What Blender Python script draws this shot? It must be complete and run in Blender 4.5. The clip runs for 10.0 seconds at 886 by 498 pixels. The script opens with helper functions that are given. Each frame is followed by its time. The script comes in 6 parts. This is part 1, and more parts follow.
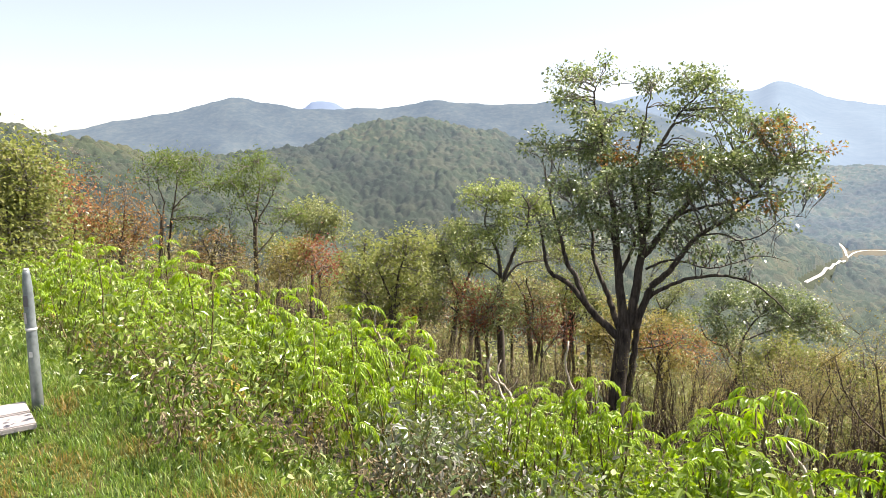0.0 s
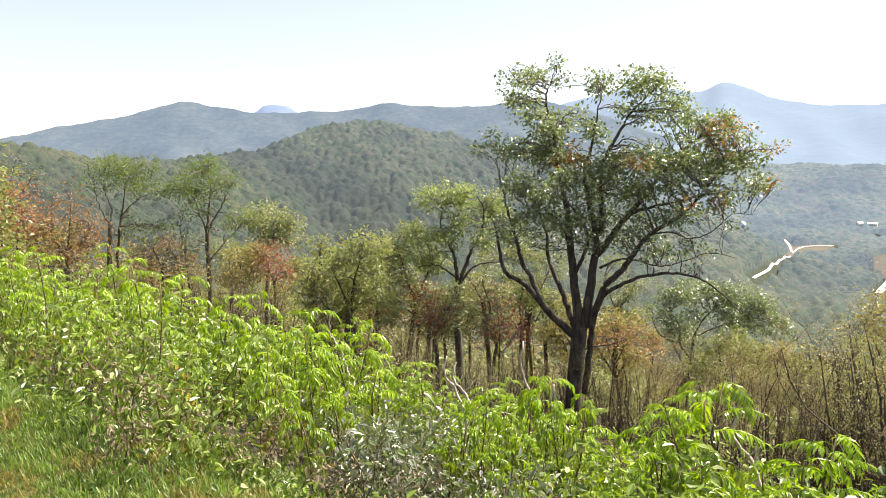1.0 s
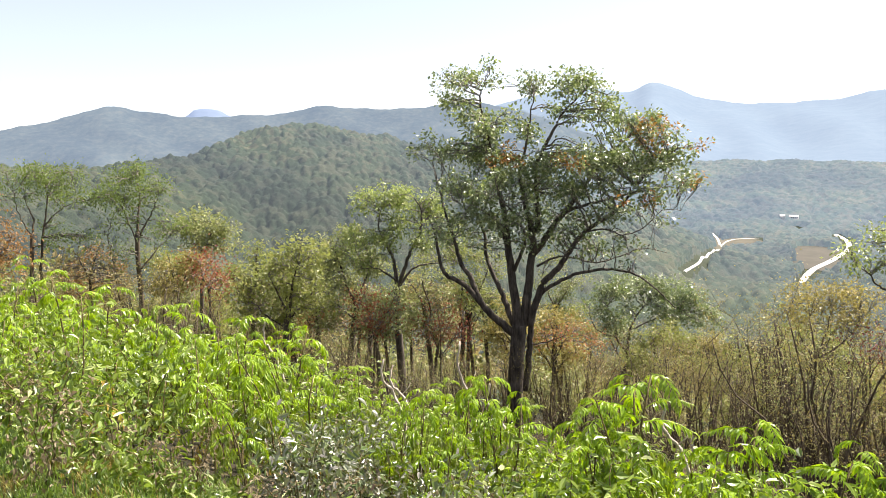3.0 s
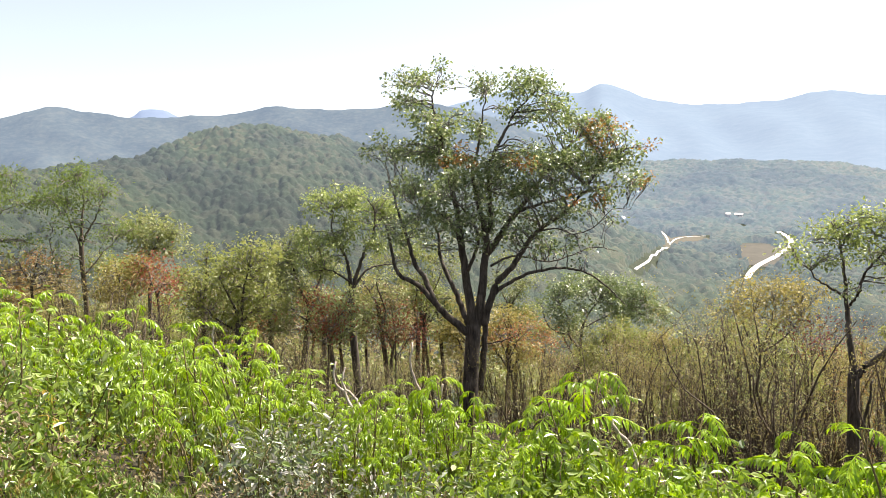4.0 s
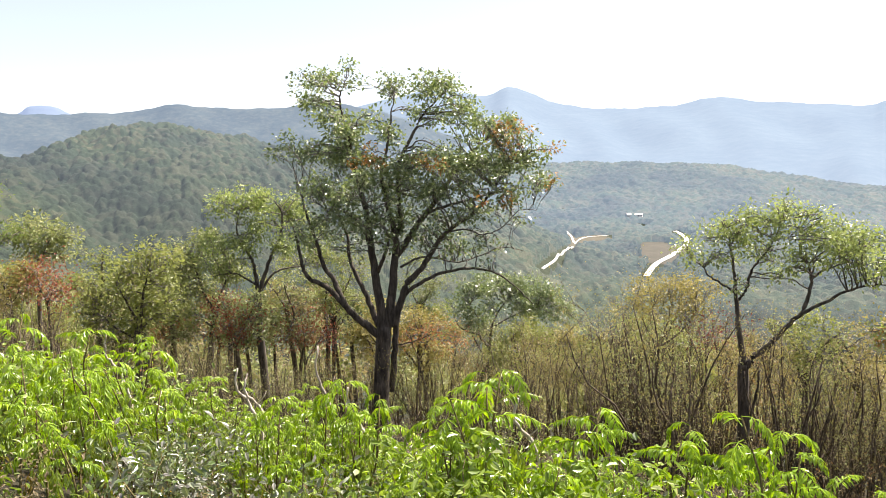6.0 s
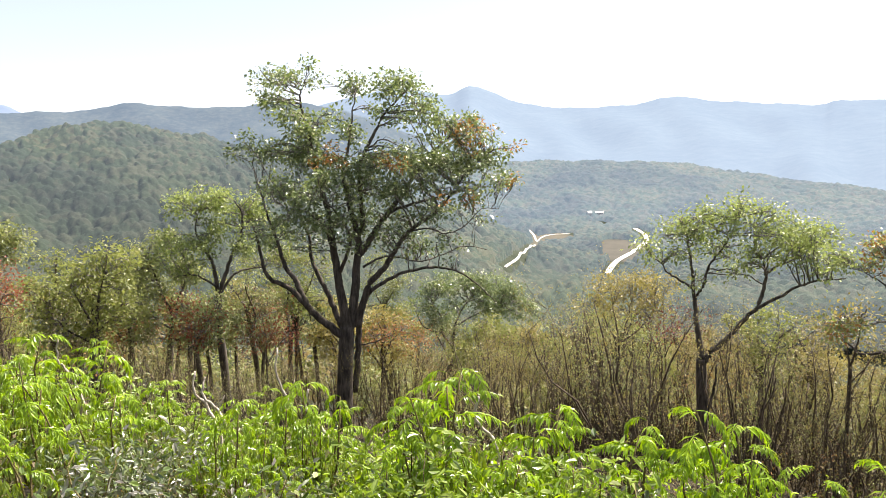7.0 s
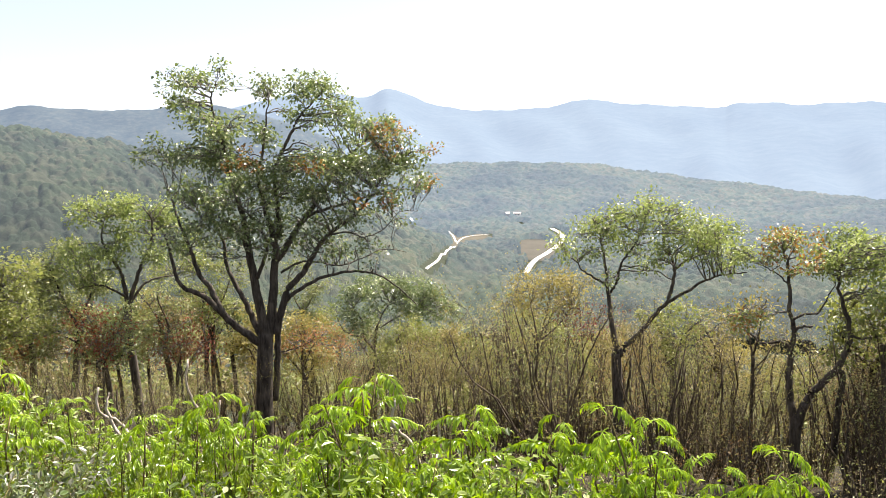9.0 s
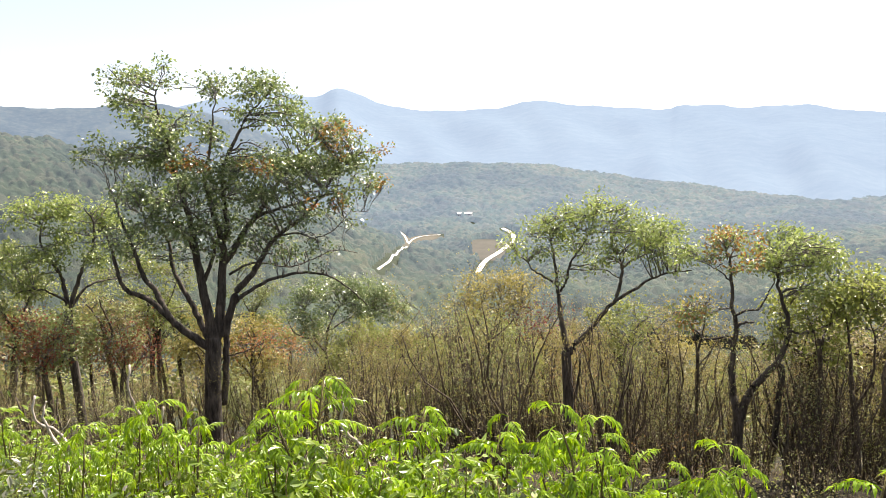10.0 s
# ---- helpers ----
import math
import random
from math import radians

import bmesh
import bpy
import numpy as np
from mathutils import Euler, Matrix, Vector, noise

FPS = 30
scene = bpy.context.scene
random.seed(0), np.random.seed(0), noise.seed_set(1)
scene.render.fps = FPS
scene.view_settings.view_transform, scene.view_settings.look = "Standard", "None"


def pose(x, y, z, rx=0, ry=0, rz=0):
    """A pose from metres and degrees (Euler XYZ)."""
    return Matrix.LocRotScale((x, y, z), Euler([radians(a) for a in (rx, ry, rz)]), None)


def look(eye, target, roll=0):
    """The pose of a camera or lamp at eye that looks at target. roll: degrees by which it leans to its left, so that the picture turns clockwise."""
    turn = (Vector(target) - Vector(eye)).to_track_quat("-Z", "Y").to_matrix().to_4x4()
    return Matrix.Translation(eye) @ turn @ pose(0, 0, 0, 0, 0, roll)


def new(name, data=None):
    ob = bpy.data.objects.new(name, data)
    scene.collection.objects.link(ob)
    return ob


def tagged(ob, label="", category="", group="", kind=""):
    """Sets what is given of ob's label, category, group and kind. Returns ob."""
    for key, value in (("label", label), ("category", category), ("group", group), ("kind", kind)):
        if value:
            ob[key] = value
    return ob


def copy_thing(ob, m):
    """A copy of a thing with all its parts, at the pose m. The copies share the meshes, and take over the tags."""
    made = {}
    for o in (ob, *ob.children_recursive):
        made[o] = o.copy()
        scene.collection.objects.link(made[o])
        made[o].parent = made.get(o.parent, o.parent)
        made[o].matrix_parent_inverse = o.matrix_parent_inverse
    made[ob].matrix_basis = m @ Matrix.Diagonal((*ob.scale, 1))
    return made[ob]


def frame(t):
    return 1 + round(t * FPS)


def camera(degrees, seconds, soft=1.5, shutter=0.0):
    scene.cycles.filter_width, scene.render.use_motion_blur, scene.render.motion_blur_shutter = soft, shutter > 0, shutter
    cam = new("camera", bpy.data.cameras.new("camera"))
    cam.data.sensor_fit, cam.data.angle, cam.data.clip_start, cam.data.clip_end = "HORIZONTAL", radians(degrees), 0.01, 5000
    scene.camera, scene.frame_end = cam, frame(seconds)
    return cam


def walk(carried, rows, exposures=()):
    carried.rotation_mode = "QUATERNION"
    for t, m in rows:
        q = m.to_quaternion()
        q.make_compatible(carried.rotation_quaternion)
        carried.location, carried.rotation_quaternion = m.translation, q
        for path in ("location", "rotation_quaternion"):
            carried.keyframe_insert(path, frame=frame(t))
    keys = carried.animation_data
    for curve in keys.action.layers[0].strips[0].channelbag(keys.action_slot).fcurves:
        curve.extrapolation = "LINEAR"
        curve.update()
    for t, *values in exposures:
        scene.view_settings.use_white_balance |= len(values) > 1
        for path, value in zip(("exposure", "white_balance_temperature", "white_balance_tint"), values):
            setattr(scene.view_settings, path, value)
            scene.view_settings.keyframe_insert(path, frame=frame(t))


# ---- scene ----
cam = camera(62.97, 10.0, soft=0.8)
EYE = 1.65


def heading(yaw, pitch):
    a, p = radians(yaw), radians(pitch)
    return Vector((-math.sin(a) * math.cos(p), math.cos(a) * math.cos(p), math.sin(p)))


def view(t, yaw, pitch, roll):
    eye = Vector((0.023 * t, 0.0, EYE))
    return t, look(eye, eye + heading(yaw, pitch), roll)


TURN = [
    (0.0, 0.02, -7.68, 0.03), (0.5, -1.79, -7.54, -0.10), (1.0, -3.45, -7.49, -0.55), (1.5, -4.92, -7.48, -0.91),
    (2.0, -5.89, -7.46, -1.18), (2.5, -6.96, -7.44, -1.30), (4.0, -11.92, -7.48, -1.64), (4.5, -14.17, -7.51, -1.49),
    (5.0, -15.86, -7.50, -1.44), (5.5, -17.48, -7.52, -1.34), (7.0, -21.99, -7.71, -1.37), (7.5, -23.42, -7.78, -1.49),
    (8.0, -24.90, -7.76, -1.52), (8.5, -26.54, -7.69, -1.65), (9.0, -28.34, -7.68, -1.77), (9.5, -30.40, -7.71, -1.70),
    (10.0, -32.19, -7.77, -1.63)]
walk(cam, [view(*row) for row in TURN], exposures=[(0.0, 1.6, 6700, 17), (10.0, 1.6, 6700, 17)])

# ---- light: hazy morning sun, high and ahead to one side ----
SUN_AZ, SUN_EL = -72.0, 56.0
world = bpy.data.worlds.new("sky")
scene.world = world
world.use_nodes = True
wn = world.node_tree
sky = wn.nodes.new("ShaderNodeTexSky")
sky.sky_type, sky.sun_disc = "NISHITA", False
sky.sun_elevation, sky.sun_rotation = radians(SUN_EL), radians(-SUN_AZ)
sky.dust_density, sky.air_density, sky.ozone_density, sky.altitude = 2.0, 0.85, 0.4, 800
veil = wn.nodes.new("ShaderNodeMix")  # thin bright cloud over the whole sky
veil.data_type, veil.blend_type = "RGBA", "ADD"
veil.inputs["Factor"].default_value = 1.0
veil.inputs["B"].default_value = (2.05, 1.95, 1.8, 1)
wn.links.new(sky.outputs[0], veil.inputs["A"])
wn.links.new(veil.outputs["Result"], wn.nodes["Background"].inputs[0])
wn.nodes["Background"].inputs[1].default_value = 0.06
lamp = bpy.data.lights.new("sun", "SUN")
lamp.energy, lamp.angle, lamp.color = 5.0, radians(0.5), (1.0, 0.95, 0.86)
sun = new("sun", lamp)
sun.matrix_world = look((0, 0, 60), Vector((0, 0, 60)) - heading(SUN_AZ, SUN_EL))


# ---- materials ----
class Shader:
    """A small wrapper to write node materials in few lines."""

    def __init__(self, name):
        self.mat = bpy.data.materials.new(name)
        self.mat.use_nodes = True
        self.nt = self.mat.node_tree
        self.bsdf = self.nt.nodes["Principled BSDF"]
        self.out = self.nt.nodes["Material Output"]

    def node(self, kind, **values):
        n = self.nt.nodes.new("ShaderNode" + kind)
        for k, v in values.items():
            n.inputs[k.replace("_", " ")].default_value = v
        return n

    def link(self, a, b):
        self.nt.links.new(a, b)

    def noise(self, scale, detail=4.0, rough=0.6, stretch=None, world_space=False):
        co = self.node("NewGeometry").outputs["Position"] if world_space else self.node("TexCoord").outputs["Object"]
        if stretch:
            m = self.node("Mapping")
            m.inputs["Scale"].default_value = stretch
            self.link(co, m.inputs["Vector"])
            co = m.outputs[0]
        n = self.node("TexNoise", Scale=scale, Detail=detail, Roughness=rough)
        self.link(co, n.inputs["Vector"])
        return n.outputs["Fac"]

    def ramp(self, fac, colours, lo=0.0, hi=1.0):
        r = self.node("ValToRGB")
        r.color_ramp.interpolation = "LINEAR"
        e = r.color_ramp.elements
        while len(e) < len(colours):
            e.new(0.5)
        for k, c in enumerate(colours):
            e[k].position = lo + (hi - lo) * k / max(1, len(colours) - 1)
            e[k].color = (*c, 1)
        self.link(fac, r.inputs[0])
        return r.outputs[0]

    def mix(self, a, b, fac, kind="MIX"):
        n = self.nt.nodes.new("ShaderNodeMix")
        n.data_type, n.blend_type = "RGBA", kind
        for sock, val in ((n.inputs["Factor"], fac), (n.inputs["A"], a), (n.inputs["B"], b)):
            if isinstance(val, (int, float)):
                sock.default_value = val
            elif isinstance(val, tuple):
                sock.default_value = (*val, 1)
            else:
                self.link(val, sock)
        return n.outputs["Result"]

    def add(self, a, b, times=1.0):
        n = self.node("Math")
        n.operation = "MULTIPLY_ADD"
        self.link(b, n.inputs[0])
        n.inputs[1].default_value = times
        self.link(a, n.inputs[2])
        return n.outputs[0]

    def bump(self, fac, strength, distance):
        b = self.node("Bump", Strength=strength, Distance=distance)
        self.link(fac, b.inputs["Height"])
        self.link(b.outputs[0], self.bsdf.inputs["Normal"])

    def done(self, colour, rough, metal=0.0, spec=0.5):
        if isinstance(colour, tuple):
            self.bsdf.inputs["Base Color"].default_value = (*colour, 1)
        else:
            self.link(colour, self.bsdf.inputs["Base Color"])
        self.bsdf.inputs["Roughness"].default_value = rough
        self.bsdf.inputs["Metallic"].default_value = metal
        self.bsdf.inputs["Specular IOR Level"].default_value = spec
        return self.mat


def leaf_material(name, colours, through_light, share=0.4, rough=0.42, spec=0.5, by_object=0.0):
    s = Shader(name)
    fac = s.node("NewGeometry").outputs["Random Per Island"]
    if by_object:
        half = s.node("Math")
        half.operation = "MULTIPLY"
        half.inputs[1].default_value = 1 - by_object
        s.link(fac, half.inputs[0])
        fac = s.add(half.outputs[0], s.node("ObjectInfo").outputs["Random"], by_object)
    col = s.ramp(fac, colours)
    grain = s.ramp(s.noise(40.0, 2.0), [(0.75, 0.75, 0.75), (1.15, 1.15, 1.15)], 0.3, 0.7)
    col = s.mix(col, grain, 0.6, "MULTIPLY")
    s.done(col, rough, spec=spec)
    tr = s.node("BsdfTranslucent")
    s.link(s.mix(col, through_light, 0.6), tr.inputs["Color"])
    mx = s.node("MixShader", Fac=share)
    s.link(s.bsdf.outputs[0], mx.inputs[1])
    s.link(tr.outputs[0], mx.inputs[2])
    s.link(mx.outputs[0], s.out.inputs["Surface"])
    return s.mat


def bark_material(name, dark, light, scale=9.0):
    s = Shader(name)
    n = s.noise(scale, 5.0, 0.65, (1, 1, 0.22))
    patch = s.noise(1.3, 3.0)
    col = s.mix(s.ramp(n, [dark, light], 0.35, 0.7), s.ramp(patch, [(0.6, 0.6, 0.6), (1.2, 1.2, 1.15)], 0.3, 0.7), 0.8, "MULTIPLY")
    s.bump(n, 0.8, 0.04)
    return s.done(col, 0.9, spec=0.2)


# The palest oak_leaf colour paints in bright sun glints.
M_OAK = leaf_material("oak_leaf", [(0.028, 0.05, 0.017), (0.06, 0.095, 0.028), (0.12, 0.165, 0.046), (0.46, 0.48, 0.27), (0.085, 0.13, 0.035), (0.042, 0.07, 0.021)], (0.40, 0.52, 0.12), 0.28, 0.28, 0.95)
M_OAK_PALE = leaf_material("pale_oak_leaf", [(0.06, 0.095, 0.028), (0.13, 0.18, 0.046), (0.20, 0.255, 0.07), (0.38, 0.41, 0.17), (0.16, 0.21, 0.055)], (0.48, 0.58, 0.12), 0.36, 0.38, 0.55)
M_OLIVE = leaf_material("olive_leaf", [(0.09, 0.115, 0.028), (0.15, 0.18, 0.045), (0.21, 0.23, 0.06), (0.27, 0.25, 0.085)], (0.42, 0.47, 0.10), 0.42, 0.42, 0.4)
M_GREYLEAF = leaf_material("grey_green_leaf", [(0.08, 0.105, 0.036), (0.14, 0.17, 0.058), (0.22, 0.24, 0.085), (0.33, 0.33, 0.15)], (0.42, 0.47, 0.13), 0.36, 0.45, 0.4)
M_LOCUST = leaf_material("locust_leaf", [(0.06, 0.10, 0.02), (0.10, 0.15, 0.03), (0.12, 0.17, 0.035)], (0.24, 0.32, 0.05), 0.45, 0.5, 0.4)
M_RUST = leaf_material("rust_leaf", [(0.17, 0.085, 0.03), (0.26, 0.13, 0.04), (0.19, 0.14, 0.045), (0.30, 0.17, 0.055)], (0.46, 0.24, 0.07), 0.4, 0.5, 0.4)
M_RED = leaf_material("red_leaf", [(0.19, 0.045, 0.025), (0.26, 0.07, 0.035), (0.22, 0.10, 0.04), (0.16, 0.10, 0.04)], (0.44, 0.14, 0.06), 0.38, 0.5, 0.4)
M_REDORANGE = leaf_material("orange_red_leaf", [(0.24, 0.075, 0.025), (0.32, 0.12, 0.04), (0.26, 0.14, 0.045), (0.2, 0.14, 0.05)], (0.54, 0.21, 0.065), 0.38, 0.5, 0.4)
M_CRIMSON = leaf_material("crimson_leaf", [(0.12, 0.03, 0.025), (0.18, 0.045, 0.035), (0.14, 0.06, 0.035)], (0.3, 0.08, 0.05), 0.3, 0.5, 0.3)
M_AMBER = leaf_material("amber_leaf", [(0.28, 0.12, 0.025), (0.38, 0.20, 0.04), (0.27, 0.21, 0.05), (0.38, 0.11, 0.035)], (0.55, 0.29, 0.05), 0.3, 0.45, 0.5)
M_THICKET = leaf_material("thicket_leaf", [(0.14, 0.125, 0.05), (0.20, 0.18, 0.075), (0.17, 0.17, 0.065), (0.27, 0.225, 0.10), (0.23, 0.15, 0.07)], (0.42, 0.36, 0.12), 0.38, 0.5, 0.35)
M_GOLD = leaf_material("golden_olive_leaf", [(0.14, 0.125, 0.035), (0.20, 0.18, 0.05), (0.28, 0.23, 0.065), (0.17, 0.17, 0.05), (0.34, 0.25, 0.07)], (0.5, 0.43, 0.1), 0.4, 0.45, 0.45)
M_SUMAC = leaf_material("sumac_leaf", [(0.038, 0.065, 0.005), (0.085, 0.14, 0.006), (0.165, 0.26, 0.008), (0.24, 0.375, 0.010), (0.38, 0.49, 0.025)], (0.54, 0.78, 0.006), 0.38, 0.36, 0.5, 0.35)
# Lower fronds: darker leaf colour carries the shade, palest entry the glints.
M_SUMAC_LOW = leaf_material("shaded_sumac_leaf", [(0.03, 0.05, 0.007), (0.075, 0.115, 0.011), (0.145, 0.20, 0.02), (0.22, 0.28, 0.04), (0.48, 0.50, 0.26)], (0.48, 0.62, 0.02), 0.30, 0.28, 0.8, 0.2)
M_SUMAC_OLD = leaf_material("sumac_leaf_turning", [(0.20, 0.22, 0.02), (0.32, 0.26, 0.03), (0.26, 0.14, 0.03), (0.16, 0.2, 0.025)], (0.55, 0.45, 0.04), 0.42, 0.4, 0.5, 0.5)
M_DEAD = leaf_material("dry_leaf", [(0.13, 0.105, 0.055), (0.19, 0.155, 0.085), (0.26, 0.215, 0.13), (0.12, 0.085, 0.045)], (0.36, 0.26, 0.12), 0.3, 0.6, 0.3)
# Undergrowth leaf colours are darkened to look like deep, shaded growth.
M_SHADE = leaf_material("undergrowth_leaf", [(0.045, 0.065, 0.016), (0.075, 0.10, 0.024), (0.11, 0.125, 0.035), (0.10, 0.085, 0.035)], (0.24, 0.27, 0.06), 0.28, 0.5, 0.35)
M_BROAD = leaf_material("broad_leaf", [(0.028, 0.05, 0.006), (0.07, 0.115, 0.011), (0.135, 0.20, 0.020), (0.20, 0.275, 0.04), (0.40, 0.43, 0.20)], (0.38, 0.55, 0.025), 0.27, 0.34, 0.55)
M_PALE = leaf_material("mauve_grey_leaf", [(0.04, 0.065, 0.02), (0.09, 0.13, 0.04), (0.25, 0.24, 0.21), (0.07, 0.11, 0.025), (0.17, 0.155, 0.14), (0.11, 0.16, 0.03), (0.05, 0.085, 0.02), (0.12, 0.07, 0.06)], (0.36, 0.44, 0.10), 0.18, 0.3, 0.8)
M_GRASS = leaf_material("grass_blade", [(0.04, 0.085, 0.012), (0.075, 0.15, 0.016), (0.11, 0.19, 0.02), (0.16, 0.23, 0.03), (0.28, 0.30, 0.10)], (0.34, 0.5, 0.04), 0.36, 0.38, 0.55)
M_STRAW = leaf_material("straw_grass_blade", [(0.10, 0.13, 0.02), (0.16, 0.15, 0.03), (0.22, 0.17, 0.045), (0.26, 0.15, 0.04), (0.13, 0.16, 0.022)], (0.42, 0.36, 0.06), 0.35, 0.45, 0.4)
M_BARK = bark_material("oak_bark", (0.036, 0.03, 0.024), (0.145, 0.124, 0.098), 7.0)
M_BARK_BROWN = bark_material("brown_bark", (0.045, 0.036, 0.025), (0.165, 0.13, 0.09), 14.0)
M_BRANCH = bark_material("grey_branch_bark", (0.085, 0.075, 0.062), (0.27, 0.245, 0.205), 16.0)
M_TWIG = bark_material("pale_twig_bark", (0.085, 0.068, 0.047), (0.23, 0.185, 0.13), 20.0)
M_STEM = bark_material("sumac_stem", (0.10, 0.075, 0.03), (0.20, 0.17, 0.07), 25.0)
M_DRYSTICK = bark_material("bleached_stick", (0.42, 0.35, 0.29), (0.68, 0.60, 0.52), 25.0)


def ground_material():
    s = Shader("hillside_ground")
    # Litter colours are kept extra dark so gaps between shrubs look shadowed.
    litter = s.ramp(s.noise(6.0, 6.0, 0.7, None, True), [(0.018, 0.015, 0.010), (0.036, 0.028, 0.019), (0.024, 0.024, 0.013), (0.05, 0.039, 0.026)], 0.3, 0.7)
    woods = s.ramp(s.noise(0.06, 6.0, 0.7, None, True), [(0.022, 0.031, 0.018), (0.031, 0.04, 0.024), (0.043, 0.049, 0.032)], 0.35, 0.65)
    at = s.node("NewGeometry").outputs["Position"]
    span = s.node("VectorMath")
    span.operation = "LENGTH"
    s.link(at, span.inputs[0])
    low = s.node("MapRange")
    low.inputs["From Min"].default_value, low.inputs["From Max"].default_value = 60.0, 140.0
    s.link(span.outputs["Value"], low.inputs["Value"])
    col = s.mix(litter, woods, low.outputs[0])
    s.bump(s.noise(9.0, 5.0, 0.7, None, True), 0.5, 0.08)
    return s.done(col, 0.95, spec=0.15)


def forest_material(name, near, far, scale=0.7, lump=1.0):
    """Woods seen from afar; colours and the emission painted as haze change from the near hill to the valley beyond."""
    s = Shader(name)
    at = s.node("NewGeometry").outputs["Position"]
    cells = s.node("TexVoronoi", Scale=0.13)
    s.link(at, cells.inputs["Vector"])
    grey = s.node("SeparateColor")
    s.link(cells.outputs["Color"], grey.inputs[0])
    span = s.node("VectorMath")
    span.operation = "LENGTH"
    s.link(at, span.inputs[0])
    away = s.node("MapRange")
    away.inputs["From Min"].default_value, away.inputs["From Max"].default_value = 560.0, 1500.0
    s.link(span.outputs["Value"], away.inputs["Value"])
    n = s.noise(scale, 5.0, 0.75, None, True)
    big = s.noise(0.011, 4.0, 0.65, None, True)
    stand_shade = s.noise(0.0045, 3.0, 0.6, None, True)
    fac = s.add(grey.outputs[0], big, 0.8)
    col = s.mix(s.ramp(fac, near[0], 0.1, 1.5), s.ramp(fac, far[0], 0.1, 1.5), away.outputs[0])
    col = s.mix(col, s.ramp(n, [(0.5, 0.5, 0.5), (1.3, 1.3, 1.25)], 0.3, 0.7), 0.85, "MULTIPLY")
    # Broad dark bluish patches imitate shaded spurs as well as differing tree groups.
    col = s.mix(col, s.ramp(stand_shade, [(0.35, 0.42, 0.55), (0.9, 0.92, 0.95), (1.3, 1.22, 1.0)], 0.38, 0.62), 0.9, "MULTIPLY")
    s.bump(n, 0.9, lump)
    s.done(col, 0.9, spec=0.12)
    # Emission imitates haze, bluer and stronger with distance.
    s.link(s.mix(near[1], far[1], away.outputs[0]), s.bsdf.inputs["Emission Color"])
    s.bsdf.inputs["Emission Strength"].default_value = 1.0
    return s.mat


def haze_glow_material(name, colours, haze_glow, haze_strength, scale, relief=0.8):
    """A far wooded ridge, with the haze in front of it painted in as pale emission."""
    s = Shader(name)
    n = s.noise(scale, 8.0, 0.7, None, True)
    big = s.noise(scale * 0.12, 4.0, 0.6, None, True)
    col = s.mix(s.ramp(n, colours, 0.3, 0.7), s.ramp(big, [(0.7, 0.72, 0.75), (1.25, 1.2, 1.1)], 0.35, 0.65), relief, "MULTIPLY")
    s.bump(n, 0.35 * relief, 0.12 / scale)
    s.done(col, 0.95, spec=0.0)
    s.bsdf.inputs["Emission Color"].default_value = (*haze_glow, 1)
    s.bsdf.inputs["Emission Strength"].default_value = haze_strength
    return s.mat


M_GROUND = ground_material()
M_WOODS = forest_material("far_woods_haze_glow", ([(0.016, 0.027, 0.013), (0.022, 0.034, 0.016), (0.028, 0.04, 0.019), (0.034, 0.045, 0.022), (0.044, 0.05, 0.027)], (0.026, 0.031, 0.033)),
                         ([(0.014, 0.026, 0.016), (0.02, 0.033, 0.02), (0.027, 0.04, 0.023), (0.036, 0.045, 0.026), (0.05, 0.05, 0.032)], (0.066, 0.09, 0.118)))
# Blue emission and bluish base colours imitate haze over the far ridges.
M_RIDGE = haze_glow_material("near_ridge_haze_glow", [(0.016, 0.024, 0.026), (0.03, 0.037, 0.036), (0.056, 0.058, 0.048)], (0.41, 0.56, 0.74), 0.166, 0.05, 1.0)
M_RANGE = haze_glow_material("far_range_haze_glow", [(0.05, 0.07, 0.08), (0.06, 0.08, 0.09), (0.072, 0.092, 0.10)], (0.51, 0.66, 0.88), 0.208, 0.02, 0.3)
M_KNOB = haze_glow_material("farthest_haze_glow", [(0.06, 0.08, 0.10), (0.07, 0.09, 0.11)], (0.46, 0.62, 0.96), 0.193, 0.012)


# ---- mesh helpers ----
def mesh_of(name, verts, faces, material, smooth=False):
    """A mesh from an array of places and arrays of faces (each with one corner count)."""
    me = bpy.data.meshes.new(name)
    faces = [np.asarray(f, dtype=np.int32) for f in faces if len(f)]
    loops = np.concatenate([f.ravel() for f in faces])
    counts = np.concatenate([np.full(len(f), f.shape[1], dtype=np.int32) for f in faces])
    me.vertices.add(len(verts))
    me.vertices.foreach_set("co", np.asarray(verts, dtype=np.float32).ravel())
    me.loops.add(len(loops))
    me.loops.foreach_set("vertex_index", loops)
    me.polygons.add(len(counts))
    me.polygons.foreach_set("loop_start", np.concatenate([[0], np.cumsum(counts)[:-1]]).astype(np.int32))
    me.update(calc_edges=True)
    me.polygons.foreach_set("use_smooth", np.full(len(counts), smooth))
    me.materials.append(material)
    me.validate()
    return me


def piece(name, mesh, parent=None, label=""):
    ob = new(name, mesh)
    if parent:
        ob.parent = parent
    return tagged(ob, label)


class Heap:
    """Collects many small bits of geometry for one mesh."""

    def __init__(self):
        self.v, self.f, self.n = [], {}, 0

    def put(self, verts, faces):
        self.v.append(np.asarray(verts, float))
        for f in faces:
            f = np.asarray(f, dtype=np.int64)
            self.f.setdefault(f.shape[1], []).append(f + self.n)
        self.n += len(verts)

    def mesh(self, name, material, smooth=False):
        return mesh_of(name, np.concatenate(self.v), [np.concatenate(x) for x in self.f.values()], material, smooth)


